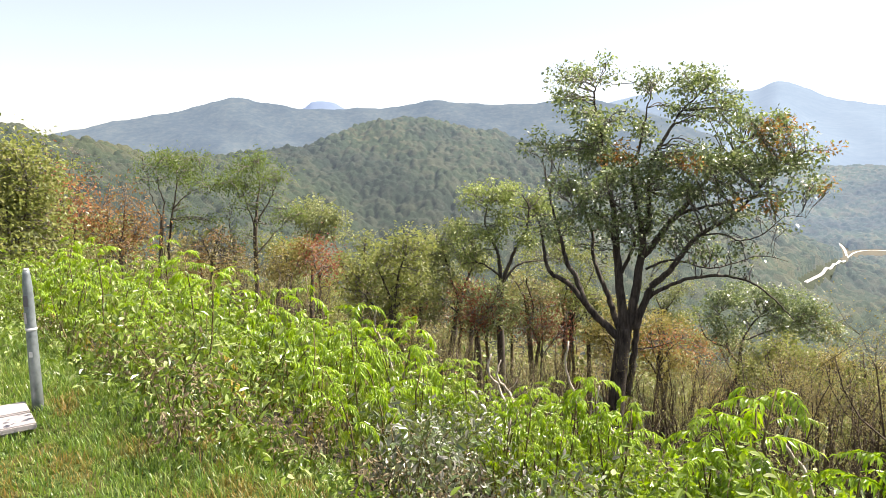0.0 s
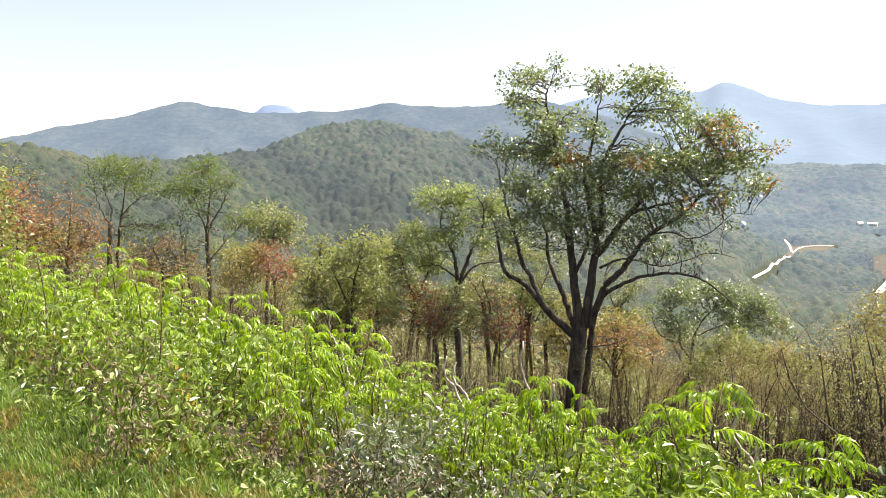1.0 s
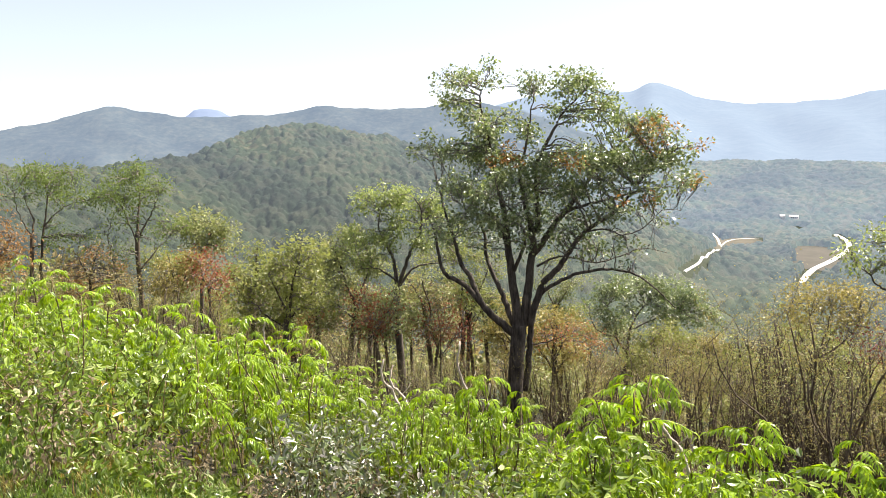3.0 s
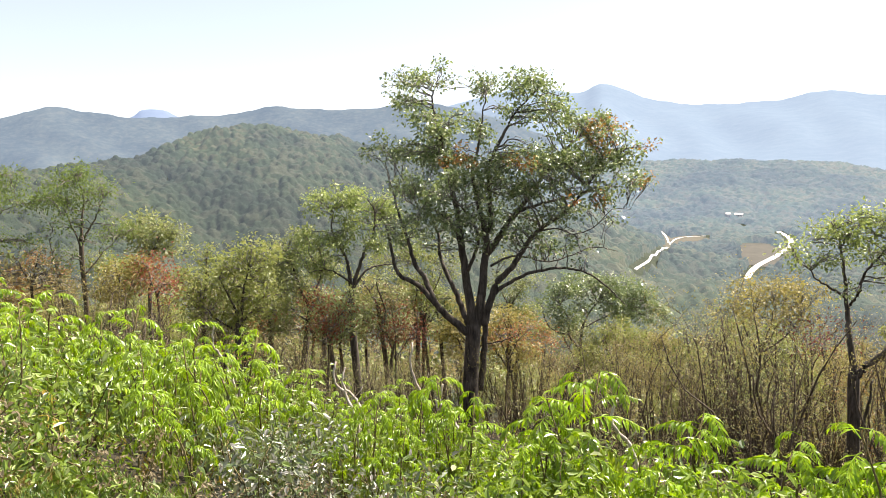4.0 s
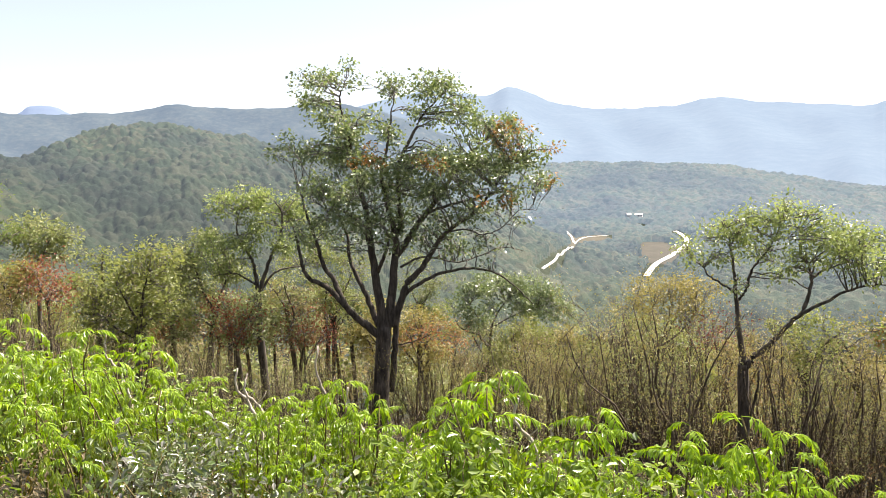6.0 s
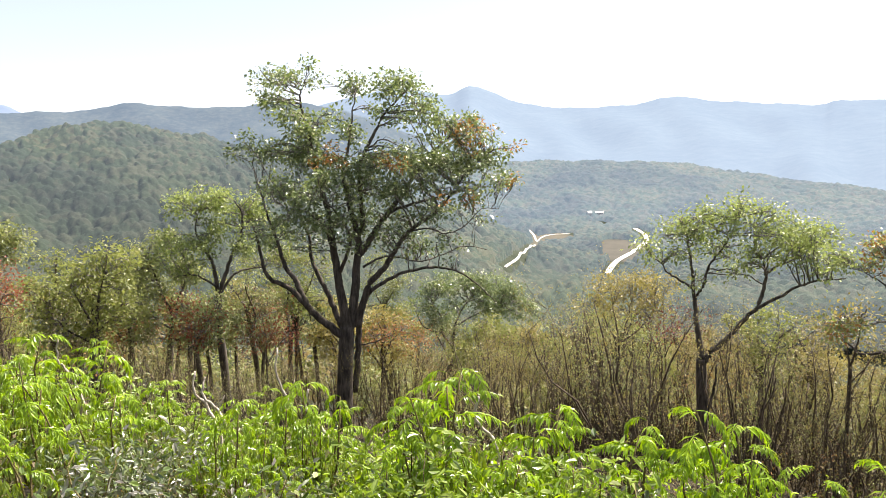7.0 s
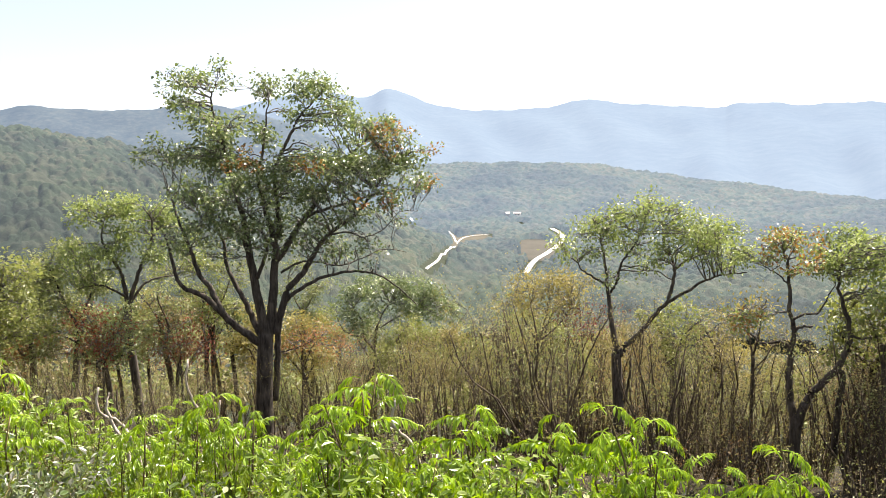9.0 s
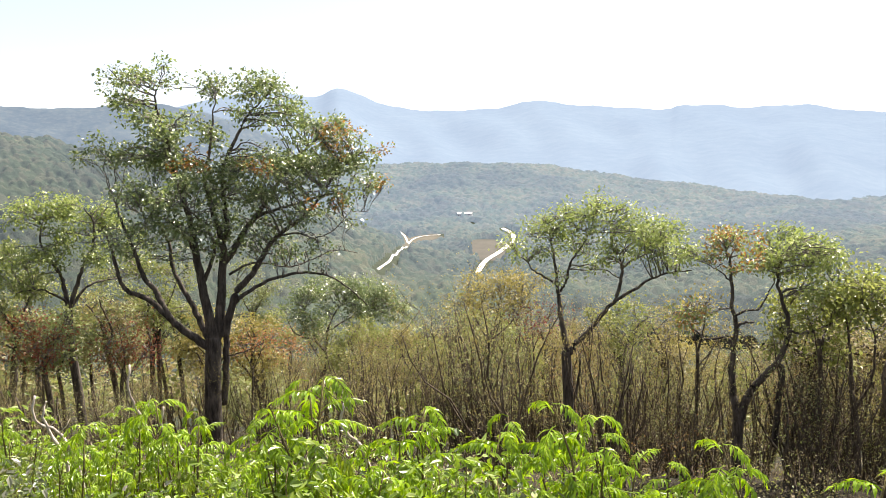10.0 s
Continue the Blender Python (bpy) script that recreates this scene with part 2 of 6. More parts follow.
def smooth_line(points, steps=4):
    """A Catmull-Rom curve through the points."""
    p = np.asarray(points, float)
    p = np.concatenate([[2 * p[0] - p[1]], p, [2 * p[-1] - p[-2]]])
    out = []
    for k in range(1, len(p) - 2):
        for u in np.arange(steps) / steps:
            a, b, c, d = p[k - 1 : k + 3]
            out.append(0.5 * (2 * b + (c - a) * u + (2 * a - 5 * b + 4 * c - d) * u**2 + (3 * b - a - 3 * c + d) * u**3))
    return np.array(out + [p[-2]])


def tube(heap, line, r0, r1, sides=6, power=1.0):
    line = np.asarray(line, float)
    n = len(line)
    way = np.gradient(line, axis=0)
    way /= np.linalg.norm(way, axis=1, keepdims=True) + 1e-9
    ref = np.where(np.abs(way[:, 2:3]) > 0.9, [[1.0, 0, 0]], [[0, 0, 1.0]])
    a = np.cross(way, ref)
    a /= np.linalg.norm(a, axis=1, keepdims=True) + 1e-9
    b = np.cross(way, a)
    rad = r0 + (r1 - r0) * np.linspace(0, 1, n) ** power
    ang = np.arange(sides) * 2 * np.pi / sides
    ring = a[:, None] * np.cos(ang)[None, :, None] + b[:, None] * np.sin(ang)[None, :, None]
    verts = (line[:, None] + ring * rad[:, None, None]).reshape(-1, 3)
    k, j = np.meshgrid(np.arange(n - 1), np.arange(sides), indexing="ij")
    k, j = k.ravel(), j.ravel()
    jn = (j + 1) % sides
    quads = np.stack([k * sides + j, k * sides + jn, (k + 1) * sides + jn, (k + 1) * sides + j], 1)
    heap.put(verts, [quads, [np.arange(sides)[::-1]] if sides > 2 else [], [np.arange(sides) + (n - 1) * sides]])


def unit(v):
    return v / (np.linalg.norm(v, axis=-1, keepdims=True) + 1e-9)


def leaves(heap, places, out, rng, length, width, fold=0.25, hang=0.3):
    """Folded kite-shaped leaves at the places, pointing roughly outwards and hanging a little."""
    n = len(places)
    d = unit(out + rng.normal(0, 0.8, (n, 3)) + [0, 0, -hang])
    side = unit(np.cross(d, unit(rng.normal(0, 0.5, (n, 3)) + [0, 0, 1.0])))
    up = np.cross(side, d)
    ln = (length * rng.uniform(0.65, 1.25, n))[:, None]
    w = ln * (width / length) * 0.5
    base = places
    left = base + d * ln * 0.5 + side * w + up * w * fold
    right = base + d * ln * 0.5 - side * w + up * w * fold
    tip = base + d * ln - up * ln * 0.12
    verts = np.stack([base, left, tip, right], 1).reshape(-1, 3)
    k = np.arange(n)[:, None] * 4
    heap.put(verts, [np.concatenate([k + [0, 2, 1], k + [0, 3, 2]])])


def round_leaves(heap, places, out, rng, size, hang=0.5):
    """Broad leaves with six corners and a folded midrib."""
    n = len(places)
    d = unit(out * 0.6 + rng.normal(0, 0.8, (n, 3)) + [0, 0, -hang])
    side = unit(np.cross(d, unit(rng.normal(0, 0.6, (n, 3)) + [0, 0, 1.0])))
    up = np.cross(side, d)
    ln = (size * rng.uniform(0.5, 1.25, n))[:, None]
    w = ln * rng.uniform(0.15, 0.27, n)[:, None]
    rows = [places, places + d * ln * 0.28 + side * w + up * w * 0.3, places + d * ln * 0.66 + side * w * 0.8 + up * w * 0.15, places + d * ln - up * ln * 0.15,
            places + d * ln * 0.66 - side * w * 0.8 + up * w * 0.15, places + d * ln * 0.28 - side * w + up * w * 0.3]
    k = np.arange(n)[:, None] * 6
    heap.put(np.stack(rows, 1).reshape(-1, 3), [np.concatenate([k + [0, 3, 2, 1], k + [0, 5, 4, 3]])])


# ---- the land ----
def polar(az, r):
    return -r * math.sin(radians(az)), r * math.cos(radians(az))


SLOPE_X, SLOPE_Y, BRINK = 0.67, 0.74, 1.95


def past_brink(x, y):
    return SLOPE_X * x + SLOPE_Y * y - BRINK


def crest(rows):
    """Crest line from bearing, apparent height and distance."""
    return np.array([(*polar(a, r), EYE + r * math.tan(radians(e))) for a, e, r in rows])


HILL = crest([(50, 2.5, 420), (34, 1.2, 500), (24.1, -0.4, 600), (16.8, -1.0, 680), (9.7, 0.0, 760), (7.1, 1.1, 800), (4.5, 1.9, 830), (1.9, 2.1, 860), (-3.3, 1.2, 900),
              (-8.8, -0.1, 950), (-15, -2.3, 1020), (-21, -5.2, 1080), (-24.5, -7.8, 1110)])
LOW_RIDGE = crest([(8, -1.2, 2000), (-18, -1.0, 2000), (-27.5, -1.2, 2000), (-35.4, -1.3, 2000), (-38.9, -1.45, 1980), (-41.5, -1.95, 1950), (-44, -2.7, 1900), (-49.8, -3.15, 1850),
                   (-54.8, -4.2, 1750), (-60.2, -4.65, 1700), (-70, -5.0, 1650), (-95, -5.0, 1650)])


def ridge_height(px, py, line, slope):
    best = np.full(px.shape, -1e9)
    for a, b in zip(line[:-1], line[1:]):
        d = b[:2] - a[:2]
        u = np.clip(((px - a[0]) * d[0] + (py - a[1]) * d[1]) / (d @ d), 0, 1)
        dist = np.hypot(px - a[0] - u * d[0], py - a[1] - u * d[1])
        best = np.maximum(best, a[2] + u * (b[2] - a[2]) - slope * dist - slope * 25 * (np.exp(-dist / 25) - 1) * 0.8 - 0)
    return best


def waves(x, y, size, seed):
    """Cheap rolling noise in the range -1 to 1."""
    rng = np.random.default_rng(seed)
    out = np.zeros(np.shape(x))
    for k in range(6):
        a, ph = rng.uniform(0, 2 * np.pi, 2)
        f = (2 * np.pi / size) * rng.uniform(0.6, 2.2)
        out = out + np.sin((x * np.cos(a) + y * np.sin(a)) * f + ph) / 3.0
    return out


def soft_max(a, b, k):
    h = np.clip(0.5 + 0.5 * (a - b) / k, 0, 1)
    return b + (a - b) * h + k * h * (1 - h)


def lift(x, y):
    """How far the ground lies under the shelf over which the trees' heights are given."""
    return 0.085 * np.clip(past_brink(x, y) - 3, 0, 60)


def terrain(x, y):
    x, y = np.asarray(x, float), np.asarray(y, float)
    s = past_brink(x, y)
    z = -0.45 * np.clip(s, 0, 3) - 0.34 * np.clip(s - 3, 0, None)
    z = z - 1.5 * np.sin(np.pi * np.clip((s - 4.2) / 17, 0, 1)) ** 2 - lift(x, y)  # a hollow below the brink
    r = np.hypot(x, y)
    z = z + waves(x, y, 7.0, 3) * 0.10 * np.clip(s - 1, 0, 6) / 6 + waves(x, y, 60.0, 4) * np.clip((r - 40) / 100, 0, 1) * 3
    floor_z = -150.0 + waves(x, y, 260.0, 5) * 4
    z = soft_max(z, floor_z, 30.0)
    z = np.where(r > 150, soft_max(z, ridge_height(x, y, HILL, 0.42) + waves(x, y, 160.0, 6) * 2.0 * np.clip((r - 250) / 300, 0, 1), 12.0), z)
    z = np.where(r > 900, soft_max(z, ridge_height(x, y, LOW_RIDGE, 0.19) + waves(x, y, 300.0, 7) * 4, 20.0), z)
    return z


def land_sheet():
    rad = np.concatenate([[0.0], np.geomspace(0.6, 700, 112), np.arange(716, 1500, 16.0), np.geomspace(1520, 4850, 24)])
    az = np.radians(np.concatenate([np.arange(-180, -80, 5), np.arange(-80, 50, 0.6), np.arange(50, 180, 5)]))
    R, A = np.meshgrid(rad[1:], az, indexing="ij")
    X, Y = -R * np.sin(A), R * np.cos(A)
    v = np.concatenate([[[0, 0, 0]], np.stack([X, Y, terrain(X, Y)], -1).reshape(-1, 3)])
    n, m = R.shape
    k, j = np.meshgrid(np.arange(n - 1), np.arange(m), indexing="ij")
    k, j = k.ravel(), j.ravel()
    jn = (j + 1) % m
    quads = 1 + np.stack([k * m + j, k * m + jn, (k + 1) * m + jn, (k + 1) * m + j], 1)[:, ::-1]
    j = np.arange(m)
    fan = np.stack([0 * j, 1 + (j + 1) % m, 1 + j], 1)[:, ::-1]
    return tagged(new("ground", mesh_of("ground", v, [quads, fan], M_GROUND, True)),
                  "wooded mountain slope falling from a grassy overlook into a valley", "ground", kind="structure")


ground = land_sheet()


def far_ridge(name, rows, r, depth, foot, rough, seed, material, label, spurs=0.05):
    """A distant ridge with spurs running down from its crest."""
    rows = np.array(rows)
    az = np.arange(rows[0, 0], rows[-1, 0], -0.18)
    soft = smooth_line(np.column_stack([rows, 0 * rows[:, 0]]), 6)
    el = np.interp(-az, -soft[:, 0], soft[:, 1])
    x1 = az * 1.0
    jag = sum(np.sin(x1 * f + p) / f for f, p in ((2.1, 0.3), (4.7, 1.1), (9.3, 2.2), (17.0, 0.7))) * rough
    top = EYE + r * np.tan(np.radians(el + 0.09))
    ragged = r * np.radians(jag * 0.10)
    u = np.linspace(-0.25, 1, 33)[:, None]
    R = r - depth * u + 0 * az[None]
    spur = waves(az[None] * 100 + u * 700, u * 900 + 0 * az[None], 1100.0, seed) + 0.35 * waves(az[None] * 100 - u * 500, u * 600 + 0 * az[None], 420.0, seed + 1)
    fall = np.where(u > 0, np.abs(u) ** 0.9, 0.7 * np.abs(u))
    Z = top[None] + ragged[None] * np.clip(1 - 7 * np.abs(u), 0, 1) + (foot - top[None]) * fall + spur * (np.abs(u) * (1.2 - np.abs(u))) * depth * spurs
    A = np.radians(az)[None] + 0 * u
    v = np.stack([-R * np.sin(A), R * np.cos(A), Z], -1).reshape(-1, 3)
    n, m = R.shape
    k, j = np.meshgrid(np.arange(n - 1), np.arange(m - 1), indexing="ij")
    k, j = k.ravel(), j.ravel()
    quads = np.stack([k * m + j, k * m + j + 1, (k + 1) * m + j + 1, (k + 1) * m + j], 1)
    return tagged(new(name, mesh_of(name, v, [quads], material, True)), label, "mountain ridge", kind="structure")


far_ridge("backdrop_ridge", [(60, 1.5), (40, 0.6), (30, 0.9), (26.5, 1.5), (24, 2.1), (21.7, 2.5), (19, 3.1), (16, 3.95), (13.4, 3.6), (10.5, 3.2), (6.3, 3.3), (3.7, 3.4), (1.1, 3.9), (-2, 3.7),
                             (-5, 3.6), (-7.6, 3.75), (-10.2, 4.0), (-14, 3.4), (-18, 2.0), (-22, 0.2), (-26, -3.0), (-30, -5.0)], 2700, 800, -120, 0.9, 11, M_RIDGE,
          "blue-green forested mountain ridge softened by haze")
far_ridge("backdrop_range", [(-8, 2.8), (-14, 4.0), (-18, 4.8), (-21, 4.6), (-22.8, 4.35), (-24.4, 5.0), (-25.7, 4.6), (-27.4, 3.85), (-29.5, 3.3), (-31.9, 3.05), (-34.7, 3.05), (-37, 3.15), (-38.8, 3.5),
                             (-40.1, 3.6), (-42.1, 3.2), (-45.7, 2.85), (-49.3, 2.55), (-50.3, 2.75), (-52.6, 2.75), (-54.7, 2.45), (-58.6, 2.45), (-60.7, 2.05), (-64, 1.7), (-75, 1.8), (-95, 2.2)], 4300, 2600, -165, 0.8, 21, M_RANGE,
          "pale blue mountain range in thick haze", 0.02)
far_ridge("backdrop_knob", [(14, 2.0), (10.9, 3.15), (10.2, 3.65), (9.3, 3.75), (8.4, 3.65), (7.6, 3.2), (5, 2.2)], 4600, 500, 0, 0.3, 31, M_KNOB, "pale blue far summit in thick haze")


# ---- far woods, one object for each stretch ----
def domes(x, y, cell, seed):
    """Height of rounded crowns, one to a jittered square cell, and 0 in the gaps between them."""
    def rand(i, j, k):
        h = np.sin(i * 127.1 + j * 311.7 + k * 74.7 + seed) * 43758.5453
        return h - np.floor(h)

    gi, gj = np.floor(x / cell), np.floor(y / cell)
    top = np.zeros(np.shape(x))
    for di in (-1, 0, 1):
        for dj in (-1, 0, 1):
            i, j = gi + di, gj + dj
            cx, cy = (i + 0.15 + 0.7 * rand(i, j, 1)) * cell, (j + 0.15 + 0.7 * rand(i, j, 2)) * cell
            size = cell * (0.5 + 0.4 * rand(i, j, 3))
            tall = 0.55 + 0.6 * rand(i, j, 4)
            d = np.hypot(x - cx, y - cy) / size
            top = np.maximum(top, tall * np.sqrt(np.clip(1 - d * d, 0, 1)))
    return top


def canopy(name, label, X, Y, cell, height, seed, material, keep=None):
    """A closed wood seen from afar: one sheet of rounded crowns lying over the land."""
    lumps = domes(X, Y, cell, seed) * height + domes(X, Y, cell * 0.38, seed + 9) * height * 0.28 + 0.25 * height * waves(X, Y, cell * 9, seed)
    Z = terrain(X, Y) + lumps
    if keep is not None:
        Z = np.where(keep, Z, terrain(X, Y) - 2.5)
    n, m = X.shape
    k, j = np.meshgrid(np.arange(n - 1), np.arange(m - 1), indexing="ij")
    k, j = k.ravel(), j.ravel()
    quads = np.stack([k * m + j, k * m + j + 1, (k + 1) * m + j + 1, (k + 1) * m + j], 1)[:, ::-1]
    v = np.stack([X, Y, Z], -1).reshape(-1, 3)
    return tagged(new(name, mesh_of(name, v, [quads], material, True)), label, "woods", kind="stuff")


ROAD_ONE = [(-26.95, 774), (-27.38, 803), (-27.96, 836), (-28.2, 868), (-28.9, 1010), (-29.53, 1190), (-30.39, 1258), (-32.05, 1278)]
ROAD_TWO = [(-34.95, 905), (-35.11, 935), (-35.61, 989), (-36.61, 1053), (-37.27, 1115), (-37.81, 1200), (-37.67, 1310), (-36.98, 1375)]
SPUR = [(-29.4, 1193), (-29.23, 1249), (-28.86, 1355)]
CLEAR = ([(a, r - q, 8.5) for road in (ROAD_ONE, ROAD_TWO) for a, r in smooth_line(road, 9) for q in (-4, 4, 12, 20, 28, 36, 44, 52) if q < (24 if r < 950 and road is ROAD_ONE else 60)] + [(a, r - q, 6) for a, r in smooth_line(SPUR, 12) for q in (0, 10, 20, 30)]
         + [(-30.3, 1215, 28), (-31.0, 1225, 24), (-35.4, 1060, 24), (-35.1, 1020, 22), (-35.6, 1110, 30), (-35.9, 1070, 26), (-35.3, 1150, 30), (-35.2, 1100, 24), (-36.0, 1150, 26), (-35.6, 1190, 24), (-33.8, 1412, 22), (-34.4, 1420, 22), (-29.2, 1090, 20)])


def woods():
    az = np.radians(np.arange(37, -24.6, -0.12))[None]
    rim = np.interp(-np.degrees(az), [-50, -34, -24.1, -16.8, -9.7, -1.9, 8.8, 21, 28], [420, 500, 600, 680, 760, 860, 950, 1080, 1130])
    start = np.maximum(rim - 640, 260)
    share = np.concatenate([np.linspace(0, 0.42, 60, endpoint=False), np.linspace(0.42, 1, 190)])[:, None]
    r = start + (rim + 24 - start) * share
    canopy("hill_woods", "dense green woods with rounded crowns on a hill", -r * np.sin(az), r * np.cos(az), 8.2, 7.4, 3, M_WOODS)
    az = np.radians(np.arange(-6, -68, -0.18))[None]
    r = np.concatenate([np.arange(560, 800, 6.0), np.arange(800, 1320, 3.2), np.arange(1320, 2070, 5.5)])[:, None] + 0 * az
    x, y = -r * np.sin(az), r * np.cos(az)
    keep = np.ones(x.shape, bool)
    bend = -np.degrees(az) + 0.8 * np.sin(r / 23) + 0.5 * np.sin(r / 9.1)
    rim = np.interp(bend, [6, 8.8, 15, 21, 22.8, 23], [940, 970, 1040, 1100, 1110, 300]) + 0 * r
    keep &= r > rim
    for a, rr, clear in CLEAR:
        cx, cy = polar(a, rr)
        keep &= np.hypot(x - cx, y - cy) > clear
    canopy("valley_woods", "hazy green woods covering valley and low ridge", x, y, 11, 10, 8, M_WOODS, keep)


woods()


def road_strip(name, rows, width, label):
    s = Shader(name + "_gravel")
    col = s.ramp(s.noise(0.4, 4.0, 0.6, None, True), [(0.5, 0.47, 0.43), (0.66, 0.63, 0.58)], 0.3, 0.7)
    mat = s.done(col, 0.9, spec=0.2)
    line = smooth_line([(*polar(a, r), 0) for a, r in rows], 8)
    way = unit(np.gradient(line, axis=0))
    side = np.stack([-way[:, 1], way[:, 0], 0 * way[:, 0]], 1)
    v = np.concatenate([line + side * width / 2, line - side * width / 2])
    v[:, 2] = terrain(v[:, 0], v[:, 1]) + 1.0
    low = v.copy()
    low[:, 2] -= 2
    n = len(line)
    k = np.arange(n - 1)
    top = np.stack([k, k + n, k + n + 1, k + 1], 1)
    sides = np.concatenate([np.stack([k + 2 * n, k, k + 1, k + 1 + 2 * n], 1), np.stack([k + n, k + 3 * n, k + 1 + 3 * n, k + 1 + n], 1)])
    return tagged(new(name, mesh_of(name, np.concatenate([v, low]), [top, sides], mat)), label, "road", kind="structure")


def field(name, az, r, across, along, turn, colours, label, lift=0.8):
    """A cleared field lying on the valley floor, with an uneven edge."""
    s = Shader(name + "_grass")
    mat = s.done(s.ramp(s.noise(0.05, 6.0, 0.7, None, True), colours, 0.3, 0.7), 0.95, spec=0.1)
    cx, cy = polar(az, r)
    a = np.arange(40) * 2 * np.pi / 40
    wob = 1 + 0.16 * np.sin(3 * a + az) + 0.10 * np.sin(5 * a + r)
    v = [[cx, cy]]
    for f in (0.5, 1.0):
        x, y = across * wob * f * np.cos(a), along * wob * f * np.sin(a)
        c, q = math.cos(radians(az + turn)), math.sin(radians(az + turn))
        v += list(np.stack([cx + c * x - q * y, cy + q * x + c * y], 1))
    v = np.array(v)
    v = np.column_stack([v, terrain(v[:, 0], v[:, 1]) + lift])
    j = np.arange(40)
    fan = np.stack([0 * j, 1 + j, 1 + (j + 1) % 40], 1)
    ring = np.stack([1 + j, 41 + j, 41 + (j + 1) % 40, 1 + (j + 1) % 40], 1)
    return tagged(new(name, mesh_of(name, v, [fan, ring], mat, True)), label, "field", kind="structure")


# Field colours are greyed to imitate the haze over the valley.
field("field_1", -30.4, 1215, 48, 80, 0, [(0.075, 0.075, 0.055), (0.115, 0.105, 0.08)], "dull tan meadow beside the valley road")
field("field_2", -35.7, 1100, 46, 130, -6, [(0.062, 0.062, 0.05), (0.09, 0.084, 0.068)], "dull reddish-tan field beside the valley road")
road_strip("road_1", ROAD_ONE, 2.3, "pale gravel road winding through the valley")
road_strip("road_2", ROAD_TWO, 7, "pale curving gravel road in the valley")
road_strip("road_3", SPUR, 3.2, "short pale side track off the valley road")


def house():
    def plain(name, c0, c1):
        s = Shader(name)
        return s.done(s.ramp(s.noise(1.5, 4.0), [c0, c1], 0.3, 0.7), 0.8)

    wall_m, roof_m, dark_m = plain("white_siding", (0.6, 0.58, 0.55), (0.75, 0.73, 0.7)), plain("pale_roof", (0.5, 0.46, 0.43), (0.62, 0.58, 0.55)), plain("dark_window", (0.04, 0.05, 0.06), (0.07, 0.08, 0.09))
    for az, r, w, d, h, turn, label in ((-33.55, 1465, 8, 9, 6.5, 10, "white two-storey farmhouse in the valley"), (-34.3, 1475, 15, 8, 3.6, -8, "long low white farm shed with a pale roof")):
        x, y = polar(az, r)
        base = tagged(new("house"), label, "house", "farm buildings in the valley")
        base.matrix_basis = pose(x, y, float(terrain(x, y)) + 4.0, 0, 0, az + turn)
        for name, v, f, m in (
                ("wall", [(sx * w / 2, sy * d / 2, z) for z in (-6, h) for sx, sy in ((-1, -1), (1, -1), (1, 1), (-1, 1))] + [(-w / 2, 0, h + d * 0.3), (w / 2, 0, h + d * 0.3)],
                 [[[0, 1, 5, 4], [1, 2, 6, 5], [2, 3, 7, 6], [3, 0, 4, 7]], [[5, 6, 9], [7, 4, 8]]], wall_m),
                ("roof", [(sx * (w / 2 + 0.5), sy * (d / 2 + 0.6), h - 0.36 + dz) for dz in (0, 0.3) for sx, sy in ((-1, -1), (1, -1), (1, 1), (-1, 1))] + [(sx * (w / 2 + 0.5), 0, h + d * 0.3 + dz) for dz in (0.02, 0.32) for sx in (-1, 1)],
                 [[[4, 5, 11, 10], [6, 7, 10, 11], [0, 8, 9, 1], [2, 9, 8, 3], [0, 1, 5, 4], [2, 3, 7, 6], [1, 9, 11, 5], [9, 2, 6, 11], [3, 8, 10, 7], [8, 0, 4, 10]]], roof_m)):
            piece(name, mesh_of(name, v, f, m), base)
        for k in range(int(w // 3)):
            cx = (k + 0.5) * w / int(w // 3) - w / 2
            v = [(cx + a * 0.55, -d / 2 - b, h * 0.5 + c * 0.8) for b in (-0.05, 0.06) for a, c in ((-1, -1), (1, -1), (1, 1), (-1, 1))]
            piece("window", mesh_of("window", v, [[[4, 5, 6, 7], [0, 4, 7, 3], [1, 2, 6, 5], [3, 7, 6, 2], [0, 1, 5, 4]]], dark_m), base)


house()


# ---- trees ----
def branch_line(a, b, rng, sag=0.0, steps=5, wander=0.07):
    a, b = np.asarray(a, float), np.asarray(b, float)
    u = np.linspace(0, 1, steps)[:, None]
    ln = np.linalg.norm(b - a)
    drift = rng.normal(0, wander * ln, (steps, 3))
    drift[1:-1] = (drift[:-2] + 2 * drift[1:-1] + drift[2:]) / 3
    line = a + (b - a) * u + drift * np.sin(np.pi * u)
    line[:, 2] += sag * ln * np.sin(np.pi * u[:, 0])
    return line


